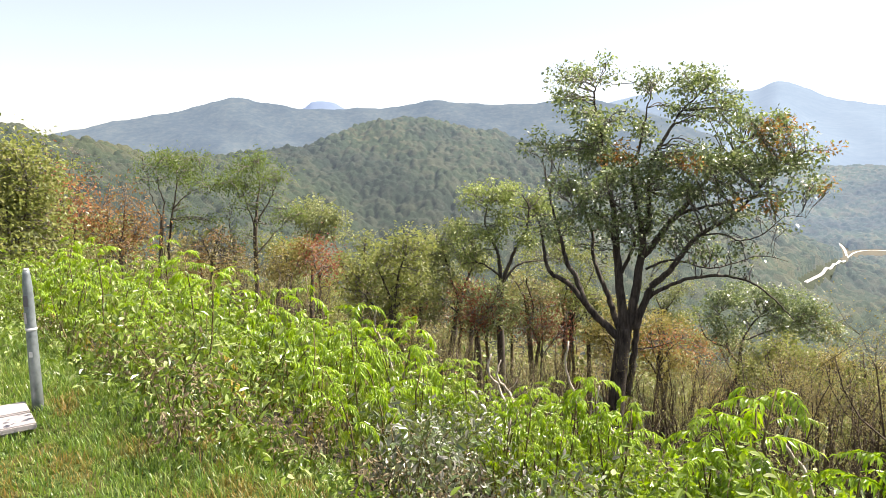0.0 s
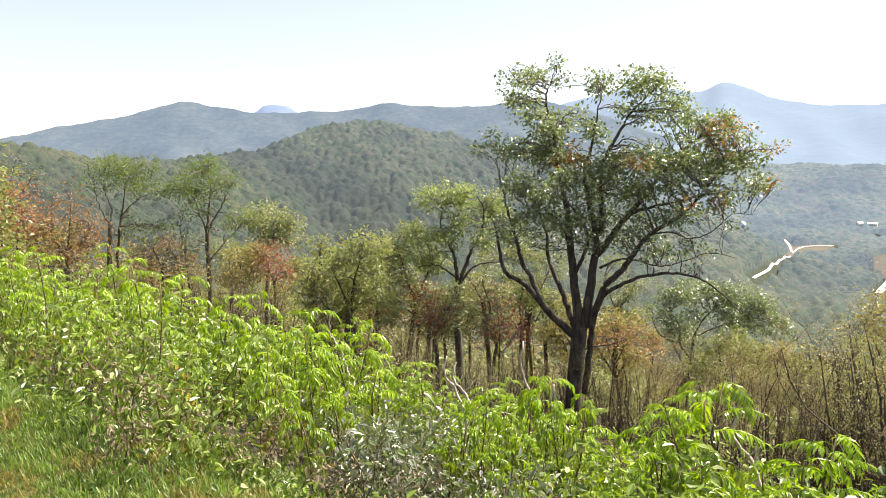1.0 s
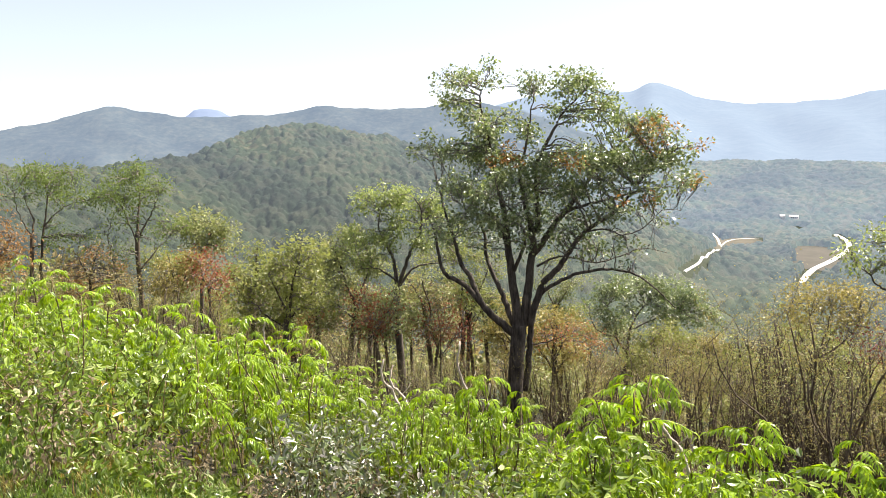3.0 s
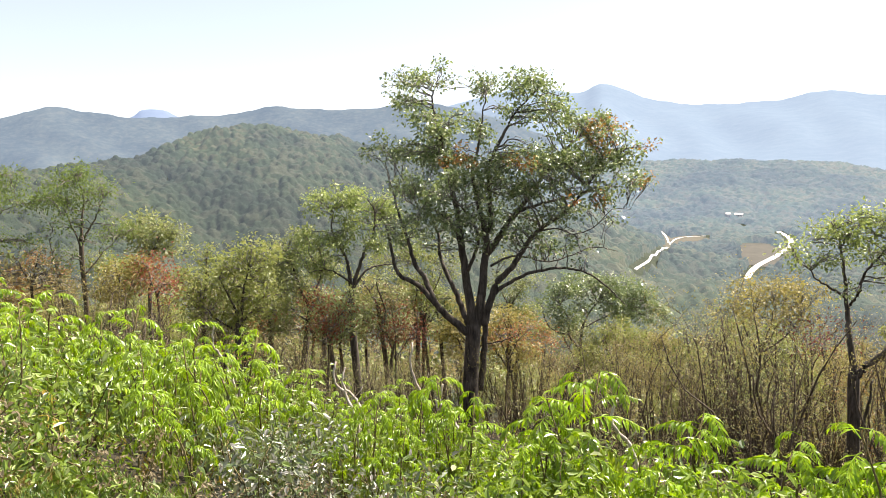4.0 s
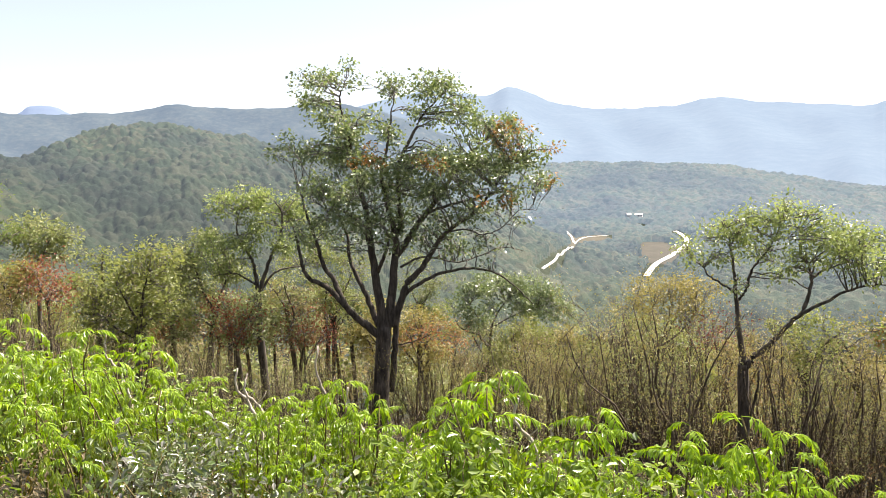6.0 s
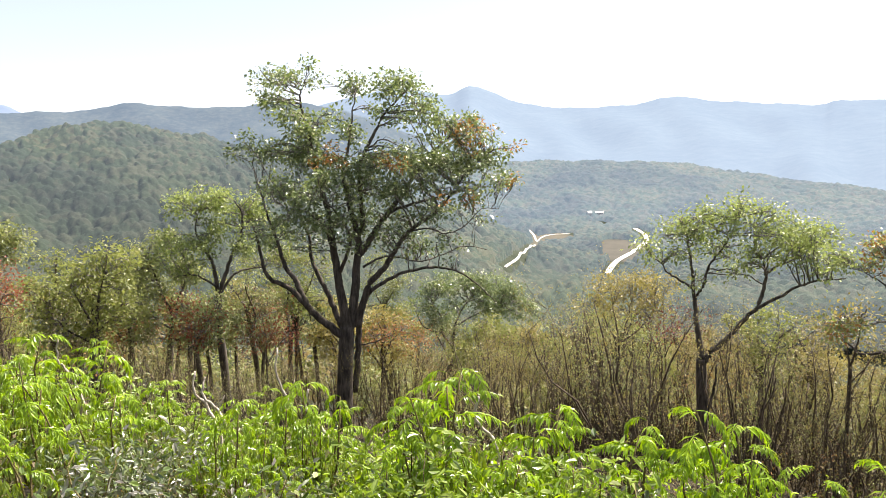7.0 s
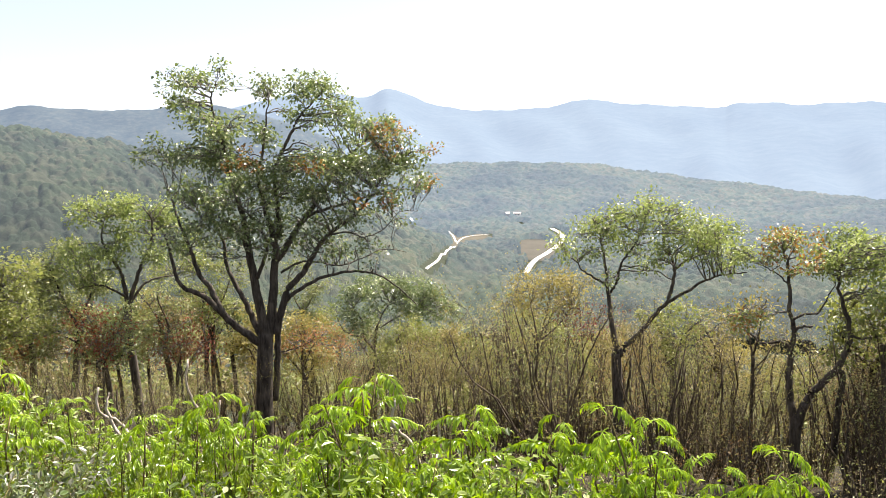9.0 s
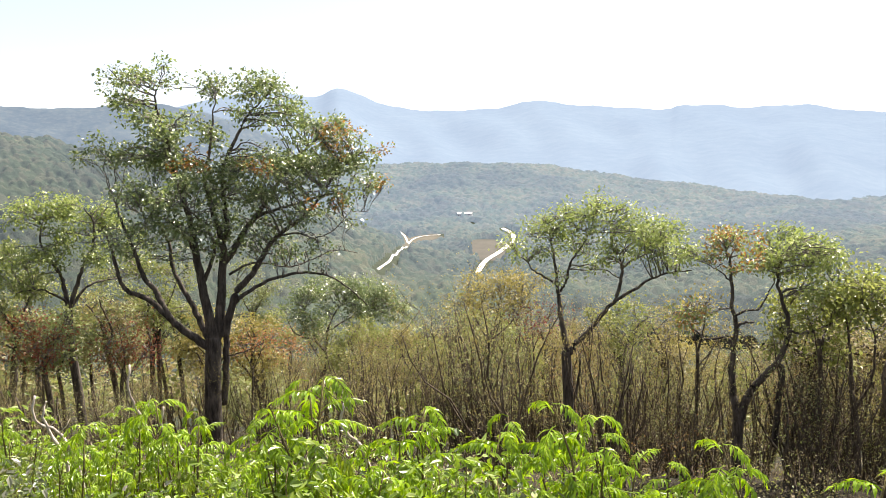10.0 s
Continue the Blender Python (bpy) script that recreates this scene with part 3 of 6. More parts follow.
def tree(name, label, category, az, r, trunk, limbs, clumps, leaf, bark, rng, leaf_size=(0.18, 0.1), per_area=26, per_tip=11, turned=(), turned_mat=None, bare=0.0, twig_r=0.012,
         sides=9, group="", spread=0.30):
    """A tree from a trunk line, limb lines (local metres: right, away, up) and clumps (x, y, z, radius, fullness)."""
    x, y = polar(az, r)
    base = new(name)
    tagged(base, label, category, group)
    base.matrix_basis = pose(x, y, float(terrain(x, y)), 0, 0, az)
    up = float(lift(x, y))
    trunk = ([(a, b, c + up) for a, b, c in trunk[0]], *trunk[1:])
    limbs = [([(a, b, c + up) for a, b, c in q], r0, r1) for q, r0, r1 in limbs]
    clumps = [(a, b, c + up, q, f) for a, b, c, q, f in clumps]
    turned = [(a, c + up, q) for a, c, q in turned]
    foot = trunk[0][0]
    if foot[2] > -0.3:
        trunk = ([(foot[0] * 0.9, foot[1], -0.5)] + trunk[0], *trunk[1:])
    pts = []
    heap = Heap()
    line = smooth_line(trunk[0], 4)
    tube(heap, line, trunk[1], trunk[2], sides, 0.8)
    ang = np.arange(6) * 1.05
    for a in ang:
        root = np.array([[0.55 * math.cos(a), 0.55 * math.sin(a), 0.55], [0.9 * math.cos(a), 0.9 * math.sin(a), 0.2], [1.6 * math.cos(a), 1.6 * math.sin(a), -0.4]]) * [trunk[1], trunk[1], 0.6] + line[0] * [1, 1, 0]
        tube(heap, root, trunk[1] * 0.4, trunk[1] * 0.2, 5)
    piece("trunk", heap.mesh("trunk", bark, True), base)
    n = len(line)
    pts += [(p, trunk[1] + (trunk[2] - trunk[1]) * k / n) for k, p in enumerate(line) if k > n * 0.5]
    for points, r0, r1 in limbs:
        heap = Heap()
        line = smooth_line(points, 5)
        line[1:-1] += rng.normal(0, 0.016, (len(line) - 2, 3))
        tube(heap, line, r0, r1, max(5, sides - 2), 0.85)
        piece("limb", heap.mesh("limb", bark, True), base)
        m = len(line)
        pts += [(p, r0 + (r1 - r0) * k / m) for k, p in enumerate(line) if k > m * 0.25]
    where, thick = np.array([p for p, _ in pts]), np.array([q for _, q in pts])
    wood, green, gold = Heap(), Heap(), Heap()
    for cx, cy, cz, cr, full in clumps:
        c = np.array([cx, cy, cz])
        d = np.linalg.norm((where - c) * [1, 1, 0.8], axis=1) + 1.2 * np.clip(where[:, 2] - cz, 0, 9)
        k = int(np.argmin(d))
        start = where[k]
        main = branch_line(start, c, rng, 0.05, 7, 0.06)
        r_main = min(thick[k] * 0.6, 0.02 + 0.035 * cr)
        tube(wood, main, r_main, twig_r * 1.3, 5)
        count = max(3, int(per_area * cr**2))
        dirs = unit(rng.normal(0, 1, (count, 3)))
        tips = c + dirs * cr * rng.uniform(0.45, 1.0, count)[:, None] * [1, 1, 0.75]
        for tip in tips[: max(4, count // 2)]:
            root = main[rng.integers(2, 7)]
            tube(wood, branch_line(root, tip, rng, 0.04, 4, 0.10), twig_r, twig_r * 0.35, 3)
        leafy = tips[rng.uniform(0, 1, count) < full * (1 - bare)]
        if not len(leafy):
            continue
        spots = np.repeat(leafy, per_tip, 0) + rng.normal(0, spread * 0.6, (len(leafy) * per_tip, 3)) * [1, 1, 0.7]
        out = unit(spots - c)
        if turned_mat:
            t = np.zeros(len(spots), bool)
            for tx, tz, tr in turned:
                t |= (np.hypot(spots[:, 0] - tx, spots[:, 2] - tz) < tr) & (rng.uniform(0, 1, len(spots)) < 0.45)
            if t.any():
                leaves(gold, spots[t], out[t], rng, *leaf_size)
            spots, out = spots[~t], out[~t]
        leaves(green, spots, out, rng, *leaf_size)
    tagged(piece("branchwork", wood.mesh("branchwork", M_BRANCH, True), base), kind="stuff")
    if green.n:
        piece("crown", green.mesh("crown", leaf), base)
    if gold.n:
        piece("turned_leaves", gold.mesh("turned_leaves", turned_mat), base, "orange and red autumn leaves")
    return base


def lined(xs, ys, zs):
    return list(zip(xs, ys, zs))


def lobed(rng, rows, radius, depth):
    """Clumps filling a crown made of flat lobes: (right, up, half width, half height, clumps, fullness)."""
    out = []
    for x, z, rx, rz, n, full in rows:
        back = rng.uniform(-0.5, 0.5) * depth
        for _ in range(n):
            a, q = rng.uniform(0, 6.28), rng.uniform() ** 0.55
            out.append((x + rx * q * math.cos(a), back + rng.uniform(-0.6, 0.6) * depth, z + rz * q * math.sin(a), radius * rng.uniform(0.7, 1.25), full))
    return out


def oak():
    rng = np.random.default_rng(7)
    trunk = (lined([-0.18, -0.11, -0.05, 0.04, 0.13, 0.17], [0.0, 0.0, 0.0, 0.0, 0.0, 0.0], [-2.78, -1.33, 0.1, 1.51, 2.63, 3.33]), 0.42, 0.34)
    limbs = [
        (lined([-0.11, -0.59, -1.11, -1.57, -2.13, -2.64, -3.15, -3.43, -3.59, -3.75], [0.0, -0.11, -0.22, -0.33, -0.44, -0.56, -0.67, -0.78, -0.89, -1.0], [2.92, 3.37, 3.83, 4.41, 5.13, 5.57, 5.82, 6.43, 7.51, 8.31]), 0.21, 0.05),
        (lined([-1.57, -1.92, -2.13, -2.52, -2.77, -2.97, -3.28, -3.45], [-0.4, -0.26, -0.11, 0.03, 0.17, 0.31, 0.46, 0.6], [4.43, 5.23, 5.75, 6.28, 7.08, 7.88, 8.69, 9.49]), 0.16, 0.045),
        (lined([0.06, -0.25, -0.51, -0.82, -1.13, -1.38, -1.42, -1.68, -2.09], [0.0, 0.16, 0.33, 0.49, 0.65, 0.81, 0.98, 1.14, 1.3], [3.19, 3.72, 4.52, 5.19, 5.87, 6.68, 7.49, 8.32, 9.42]), 0.17, 0.045),
        (lined([0.11, 0.06, -0.1, -0.23, -0.33, -0.39, -0.55, -0.78, -1.01, -1.15, -1.4, -1.45, -1.23], [0.0, -0.06, -0.12, -0.17, -0.23, -0.29, -0.35, -0.41, -0.47, -0.53, -0.58, -0.64, -0.7], [3.05, 4.31, 5.42, 6.52, 7.61, 8.41, 9.21, 10.27, 11.31, 12.34, 13.36, 14.07, 14.61]), 0.25, 0.022),
        (lined([0.27, 0.52, 0.68, 0.79, 0.87, 0.78, 0.58, 0.39, 0.31, 0.57, 0.79, 0.98], [0.0, 0.05, 0.09, 0.14, 0.18, 0.23, 0.27, 0.32, 0.36, 0.41, 0.45, 0.5], [2.91, 4.28, 5.37, 6.45, 7.26, 8.06, 8.87, 9.81, 10.74, 11.66, 12.97, 14.01]), 0.26, 0.022),
        (lined([0.88, 1.41, 1.98, 2.55, 3.2, 3.69, 4.26, 5.12, 6.25], [0.2, 0.38, 0.55, 0.73, 0.9, 1.08, 1.25, 1.43, 1.6], [6.71, 7.35, 8.14, 8.79, 9.63, 10.32, 11.03, 11.82, 12.69]), 0.17, 0.04),
        (lined([0.82, 1.1, 1.07, 1.05, 1.43, 1.89, 2.23, 2.8, 3.31], [0.3, 0.19, 0.08, -0.04, -0.15, -0.26, -0.37, -0.49, -0.6], [7.38, 8.19, 9.41, 10.73, 11.72, 12.53, 13.16, 13.77, 14.25]), 0.15, 0.025),
        (lined([0.66, 0.92, 1.35, 1.88, 2.28, 2.68, 3.2, 3.98, 4.61, 5.11, 5.53, 6.21, 7.07], [0.0, -0.13, -0.27, -0.4, -0.53, -0.67, -0.8, -0.93, -1.07, -1.2, -1.33, -1.47, -1.6], [3.31, 4.3, 5.41, 5.96, 6.51, 7.18, 7.84, 8.36, 8.87, 9.51, 10.09, 10.88, 11.49]), 0.19, 0.03),
        (lined([0.84, 1.2, 1.74, 2.39, 3.17, 4.18, 4.92, 5.65, 6.37, 6.95], [0.1, -0.16, -0.41, -0.67, -0.92, -1.18, -1.43, -1.69, -1.94, -2.2], [4.04, 4.85, 5.29, 5.72, 6.01, 6.16, 6.1, 5.81, 5.19, 4.58]), 0.12, 0.022),
        (lined([1.05, 1.93, 2.76, 3.87, 4.99, 6.12, 7.27], [0.1, 0.28, 0.47, 0.65, 0.83, 1.02, 1.2], [6.12, 6.51, 6.48, 6.18, 6.46, 6.79, 6.54]), 0.06, 0.015),
        (lined([2.41, 3.37, 4.79, 6.23, 7.57], [0.4, 0.8, 1.2, 1.6, 2.0], [8.68, 8.92, 9.24, 9.52, 9.68]), 0.09, 0.02),
        (lined([-0.03, 0.31, 0.51, 0.24, -0.15, -0.75], [-0.2, -0.64, -1.08, -1.52, -1.96, -2.4], [5.98, 6.84, 7.68, 8.38, 9.01, 9.6]), 0.1, 0.03),
        (lined([-0.27, -0.65, -0.99, -1.55, -2.15], [-0.3, -0.72, -1.15, -1.57, -2.0], [7.08, 8.07, 8.64, 9.02, 9.07]), 0.08, 0.025),
        (lined([3.2, 4.11, 4.89, 5.79, 6.57, 7.39], [-0.8, -0.84, -0.88, -0.92, -0.96, -1.0], [7.84, 7.95, 7.67, 7.99, 8.76, 8.74]), 0.045, 0.012),
        (lined([0.42, 0.62, 0.7, 0.84, 1.02], [0.35, 0.3, 0.25, 0.2, 0.15], [-0.03, 1.41, 2.55, 3.68, 4.38]), 0.17, 0.13),
        (lined([0.64, 1.29, 1.82, 2.39], [0.2, -0.13, -0.47, -0.8], [2.28, 2.47, 2.71, 3.05]), 0.035, 0.012)]
    crown = [(-1.42, 15.24, 1.12, 0.43, 9, 0.9), (-2.55, 14.83, 0.64, 0.53, 6, 0.75), (-3.11, 13.83, 0.53, 0.64, 6, 0.8), (-2.12, 13.93, 0.43, 0.43, 3, 0.5), (1.17, 14.92, 0.69, 0.64, 8, 0.9), (2.98, 14.69, 0.85, 0.69, 11, 1),
             (4.01, 13.64, 0.69, 0.8, 11, 1), (1.93, 13.83, 0.48, 0.43, 4, 0.7), (2.96, 13.28, 0.8, 0.48, 6, 0.7), (-1.1, 13.0, 1.22, 0.69, 16, 1), (-1.93, 11.86, 1.06, 0.8, 16, 1), (-3.5, 11.84, 0.69, 0.58, 8, 0.9),
             (-0.35, 11.76, 0.96, 0.69, 12, 1)]
    crown += [(0.86, 12.69, 0.64, 0.64, 7, 0.9), (1.21, 11.12, 1.17, 0.69, 15, 1), (2.8, 11.47, 1.01, 0.69, 13, 1), (4.92, 12.59, 0.9, 0.64, 12, 1), (6.49, 12.81, 0.8, 0.64, 9, 0.9), (4.38, 11.04, 1.12, 0.85, 15, 1),
             (5.96, 11.39, 0.96, 0.74, 12, 0.95), (7.41, 11.56, 0.96, 0.48, 9, 0.9), (7.28, 10.26, 0.8, 0.53, 7, 0.7), (5.69, 9.82, 0.9, 0.58, 8, 0.7)]
    crown += [(-2.25, 10.16, 0.96, 0.9, 15, 1), (-0.4, 10.11, 1.12, 0.8, 16, 1), (1.58, 9.93, 1.12, 0.69, 13, 0.95), (3.18, 10.02, 0.85, 0.64, 10, 0.9), (-2.7, 8.58, 0.85, 0.69, 10, 0.85), (-1.1, 8.8, 0.9, 0.74, 11, 0.8),
             (0.63, 8.76, 0.96, 0.64, 8, 0.6), (2.36, 8.71, 0.8, 0.64, 7, 0.5), (4.1, 9.2, 0.69, 0.48, 6, 0.6), (-2.08, 7.49, 0.85, 0.58, 6, 0.5), (0.07, 7.57, 1.06, 0.53, 6, 0.35), (3.01, 7.49, 0.96, 0.69, 7, 0.18),
             (4.75, 7.98, 0.9, 0.64, 8, 0.2), (6.49, 8.61, 0.96, 0.64, 8, 0.12), (4.07, 6.65, 1.06, 0.48, 6, 0.1), (-3.28, 7.39, 0.53, 0.53, 4, 0.5), (5.95, 7.14, 0.96, 0.53, 6, 0.06)]
    crown += [(3.2, 10.4, 4.4, 2.4, 26, 0.6), (4.6, 11.2, 3.0, 1.6, 22, 0.85), (0.2, 8.2, 3.6, 1.0, 24, 0.45), (2.8, 7.6, 2.6, 1.0, 14, 0.3)]
    turned = [(0.0, 11.5, 0.69), (-1.0, 11.1, 0.32), (2.0, 11.2, 0.37), (2.7, 11.0, 0.43), (7.0, 12.8, 0.69), (5.6, 12.3, 0.58), (8.2, 11.7, 0.48), (8.0, 10.1, 0.53), (5.8, 9.3, 0.43), (6.2, 11.6, 0.43), (4.4, 9.5, 0.32)]
    tree("oak_tree", "broad old oak with dark limbs, glossy leaves and touches of orange", "tree", -14.07, 34.0, trunk, limbs, lobed(rng, [(x, z - 0.22, a, b * 0.88, n, f) for x, z, a, b, n, f in crown], 0.44, 3.2), M_OAK, M_BARK, rng, (0.175, 0.12), 44, 9,
         turned, M_AMBER, sides=12, spread=0.29, twig_r=0.013)


oak()


def simple_limbs(rng, fork, targets, r0):
    out = []
    for t in targets:
        a, b = np.array(fork, float), np.array(t, float)
        mid1, mid2 = a + (b - a) * [0.25, 0.25, 0.4], a + (b - a) * [0.65, 0.65, 0.75]
        j = 0.06 * np.linalg.norm(b - a)
        out.append(([tuple(a), tuple(mid1 + rng.normal(0, j, 3)), tuple(mid2 + rng.normal(0, j, 3)), tuple(b)], r0 * rng.uniform(0.5, 0.75), 0.025))
    return out


def round_clumps(rng, centre, rx, rz, n, cr, full):
    d = unit(rng.normal(0, 1, (n, 3))) * rng.uniform(0.3, 1.0, (n, 1)) ** 0.6
    return [(centre[0] + a * rx, centre[1] + b * rx, centre[2] + c * rz, cr * rng.uniform(0.7, 1.2), full) for a, b, c in d]


def plain_tree(name, label, az, r, seed, height, fork, lean, crown_at, rx, rz, n, cr, full, leaf, bark=M_BARK_BROWN, thick=0.16, size=(0.17, 0.09), per_area=16, per_tip=10, bare=0.0,
               turned=(), turned_mat=None, category="tree", group="", stems=4, spread=0.3):
    rng = np.random.default_rng(seed)
    trunk = (lined([0, lean * 0.3, lean * 0.7, lean], [0, 0.1, 0, 0], [-0.5, fork * 0.35, fork * 0.7, fork]), thick, thick * 0.75)
    clumps = round_clumps(rng, crown_at, rx, rz, n, cr, full)
    goal = [clumps[int(i)][:3] for i in np.linspace(0, n - 1, stems)]
    limbs = simple_limbs(rng, (lean, 0, fork), goal, thick)
    return tree(name, label, category, az, r, trunk, limbs, clumps, leaf, bark, rng, size, per_area, per_tip, turned, turned_mat, bare, sides=7, group=group, spread=spread)


def right_tree():
    rng = np.random.default_rng(12)
    trunk = (lined([0.01, 0.02, 0.02, -0.04, -0.05], [0.0, 0.0, 0.0, 0.0, 0.0], [-1.34, -0.39, 1.01, 2.16, 2.8]), 0.24, 0.19)
    limbs = [
        (lined([-0.06, -0.14, -0.25, -0.31, -0.39, -0.43, -0.56, -0.69, -0.95], [0.0, 0.06, 0.12, 0.19, 0.25, 0.31, 0.38, 0.44, 0.5], [2.62, 3.4, 4.18, 4.84, 5.4, 5.95, 6.72, 7.38, 8.05]), 0.13, 0.022),
        (lined([-0.01, 0.34, 0.77, 1.09, 1.51, 2.03, 2.64, 3.14, 3.84, 4.53], [0.0, -0.07, -0.13, -0.2, -0.27, -0.33, -0.4, -0.47, -0.53, -0.6], [2.67, 3.2, 3.63, 4.05, 4.63, 5.08, 5.47, 5.83, 6.05, 6.15]), 0.13, 0.022),
        (lined([1.74, 2.0, 2.07, 1.96, 1.73, 1.65], [-0.2, -0.04, 0.12, 0.28, 0.44, 0.6], [4.81, 5.46, 6.09, 6.57, 6.93, 7.68]), 0.08, 0.022),
        (lined([-0.44, -0.91, -1.31, -1.51, -1.88], [0.2, 0.0, -0.2, -0.4, -0.6], [5.45, 5.82, 6.08, 6.46, 6.71]), 0.05, 0.015),
        (lined([-0.31, -0.02, 0.09, 0.45, 0.77, 0.97], [0.2, 0.02, -0.16, -0.34, -0.52, -0.7], [5.07, 5.66, 6.25, 6.89, 7.38, 8.14]), 0.07, 0.02),
        (lined([2.12, 2.5, 3.05, 3.59], [0.2, 0.43, 0.67, 0.9], [6.15, 6.37, 6.6, 7.08]), 0.05, 0.018),
        (lined([0.15, 0.34, 0.47, 0.52], [0.3, 0.37, 0.43, 0.5], [0.44, 1.12, 1.81, 2.49]), 0.07, 0.04)]
    crown = [(-2.14, 7.07, 0.57, 0.31, 6, 0.9), (-1.15, 7.66, 0.62, 0.48, 10, 0.9), (-0.39, 8.09, 0.7, 0.48, 12, 0.95), (0.57, 8.23, 0.66, 0.44, 11, 0.95), (1.2, 8.61, 0.48, 0.4, 7, 0.9), (1.83, 8.06, 0.75, 0.48, 13, 1),
             (2.66, 7.73, 0.75, 0.57, 14, 1), (3.69, 7.4, 0.75, 0.53, 14, 1), (3.29, 6.76, 0.84, 0.44, 12, 0.95), (0.14, 7.21, 0.88, 0.44, 10, 0.7), (1.62, 7.09, 0.79, 0.44, 9, 0.65), (-1.16, 6.67, 0.66, 0.4, 7, 0.6),
             (0.99, 6.22, 0.88, 0.44, 7, 0.4), (3.91, 6.44, 0.57, 0.31, 6, 0.7), (-0.62, 6.0, 0.53, 0.35, 4, 0.35)]
    crown += [(1.5, 6.9, 2.8, 0.9, 16, 0.6)]
    tree("oak_tree", "slim forked oak with a wide airy green crown", "tree", -42.36, 28.2, trunk, limbs, lobed(rng, crown, 0.36, 1.5), M_OAK_PALE, M_BARK, rng, (0.135, 0.08), 50, 10, spread=0.3)


right_tree()


def far_right_trees():
    rng = np.random.default_rng(14)
    trunk = (lined([0.0, -0.01, -0.01, 0.01, -0.0], [0.0, 0.0, 0.0, 0.0, 0.0], [-1.64, -1.07, -0.3, 0.27, 0.68]), 0.19, 0.16)
    limbs = [
        (lined([0.0, -0.11, -0.19, -0.24, -0.18, -0.13, -0.24, -0.31, -0.36, -0.48], [0.0, 0.02, 0.04, 0.07, 0.09, 0.11, 0.13, 0.16, 0.18, 0.2], [0.55, 1.1, 1.55, 2.28, 2.98, 3.57, 4.2, 5.01, 5.69, 5.99]), 0.14, 0.03),
        (lined([0.03, 0.21, 0.45, 0.71, 1.06, 1.28, 1.37, 1.26, 1.1, 0.99, 1.11], [0.0, -0.04, -0.08, -0.12, -0.16, -0.2, -0.24, -0.28, -0.32, -0.36, -0.4], [0.56, 1.28, 1.75, 2.12, 2.61, 3.18, 3.66, 4.2, 4.72, 5.33, 5.94]), 0.15, 0.03),
        (lined([-0.13, 0.02, 0.38], [0.1, 0.05, 0.0], [3.57, 3.74, 3.81]), 0.06, 0.03),
        (lined([-0.19, -0.42, -1.02, -1.41, -1.65, -1.54], [0.1, 0.18, 0.26, 0.34, 0.42, 0.5], [2.93, 3.2, 3.1, 3.39, 3.77, 4.23]), 0.05, 0.018),
        (lined([-0.18, 0.14, 0.55, 0.78, 1.01], [0.1, 0.23, 0.35, 0.47, 0.6], [3.94, 4.11, 4.2, 4.73, 5.17]), 0.045, 0.015),
        (lined([1.37, 1.81, 2.28, 2.67], [-0.3, -0.1, 0.1, 0.3], [3.67, 3.58, 3.74, 3.99]), 0.045, 0.015),
        (lined([1.01, 1.23, 1.18, 1.12, 1.12], [-0.3, -0.12, 0.05, 0.22, 0.4], [2.69, 2.38, 1.69, 0.8, -0.31]), 0.08, 0.1),
        (lined([-0.31, -0.63, -0.97], [0.2, 0.1, 0.0], [5.0, 5.36, 5.55]), 0.03, 0.012)]
    crown = [(1.11, 6.4, 0.76, 0.34, 13, 1), (1.73, 6.16, 0.76, 0.45, 16, 1), (0.65, 5.96, 0.45, 0.34, 7, 1), (2.27, 5.67, 0.38, 0.45, 8, 1), (2.89, 5.1, 0.72, 0.49, 15, 1), (1.44, 5.64, 0.68, 0.3, 8, 0.9),
             (-1.4, 5.93, 0.64, 0.3, 9, 0.9), (-1.45, 4.15, 0.57, 0.42, 8, 0.8), (0.26, 5.59, 0.34, 0.26, 4, 0.6), (2.0, 5.05, 0.45, 0.26, 4, 0.5)]
    crown += [(-0.28, 6.39, 0.79, 0.23, 10, 0.9), (-0.64, 5.83, 0.38, 0.19, 3, 0.7)]
    tree("maple_tree", "crooked dark forked tree with dense green leaves and an orange top", "tree", -55.23, 24.2, trunk, limbs, lobed(rng, crown, 0.34, 1.2), M_OAK_PALE, M_BARK, rng, (0.13, 0.075), 52, 11,
         [(-0.28, 6.39, 1.0), (-1.45, 4.15, 0.5)], M_AMBER, spread=0.2)


far_right_trees()

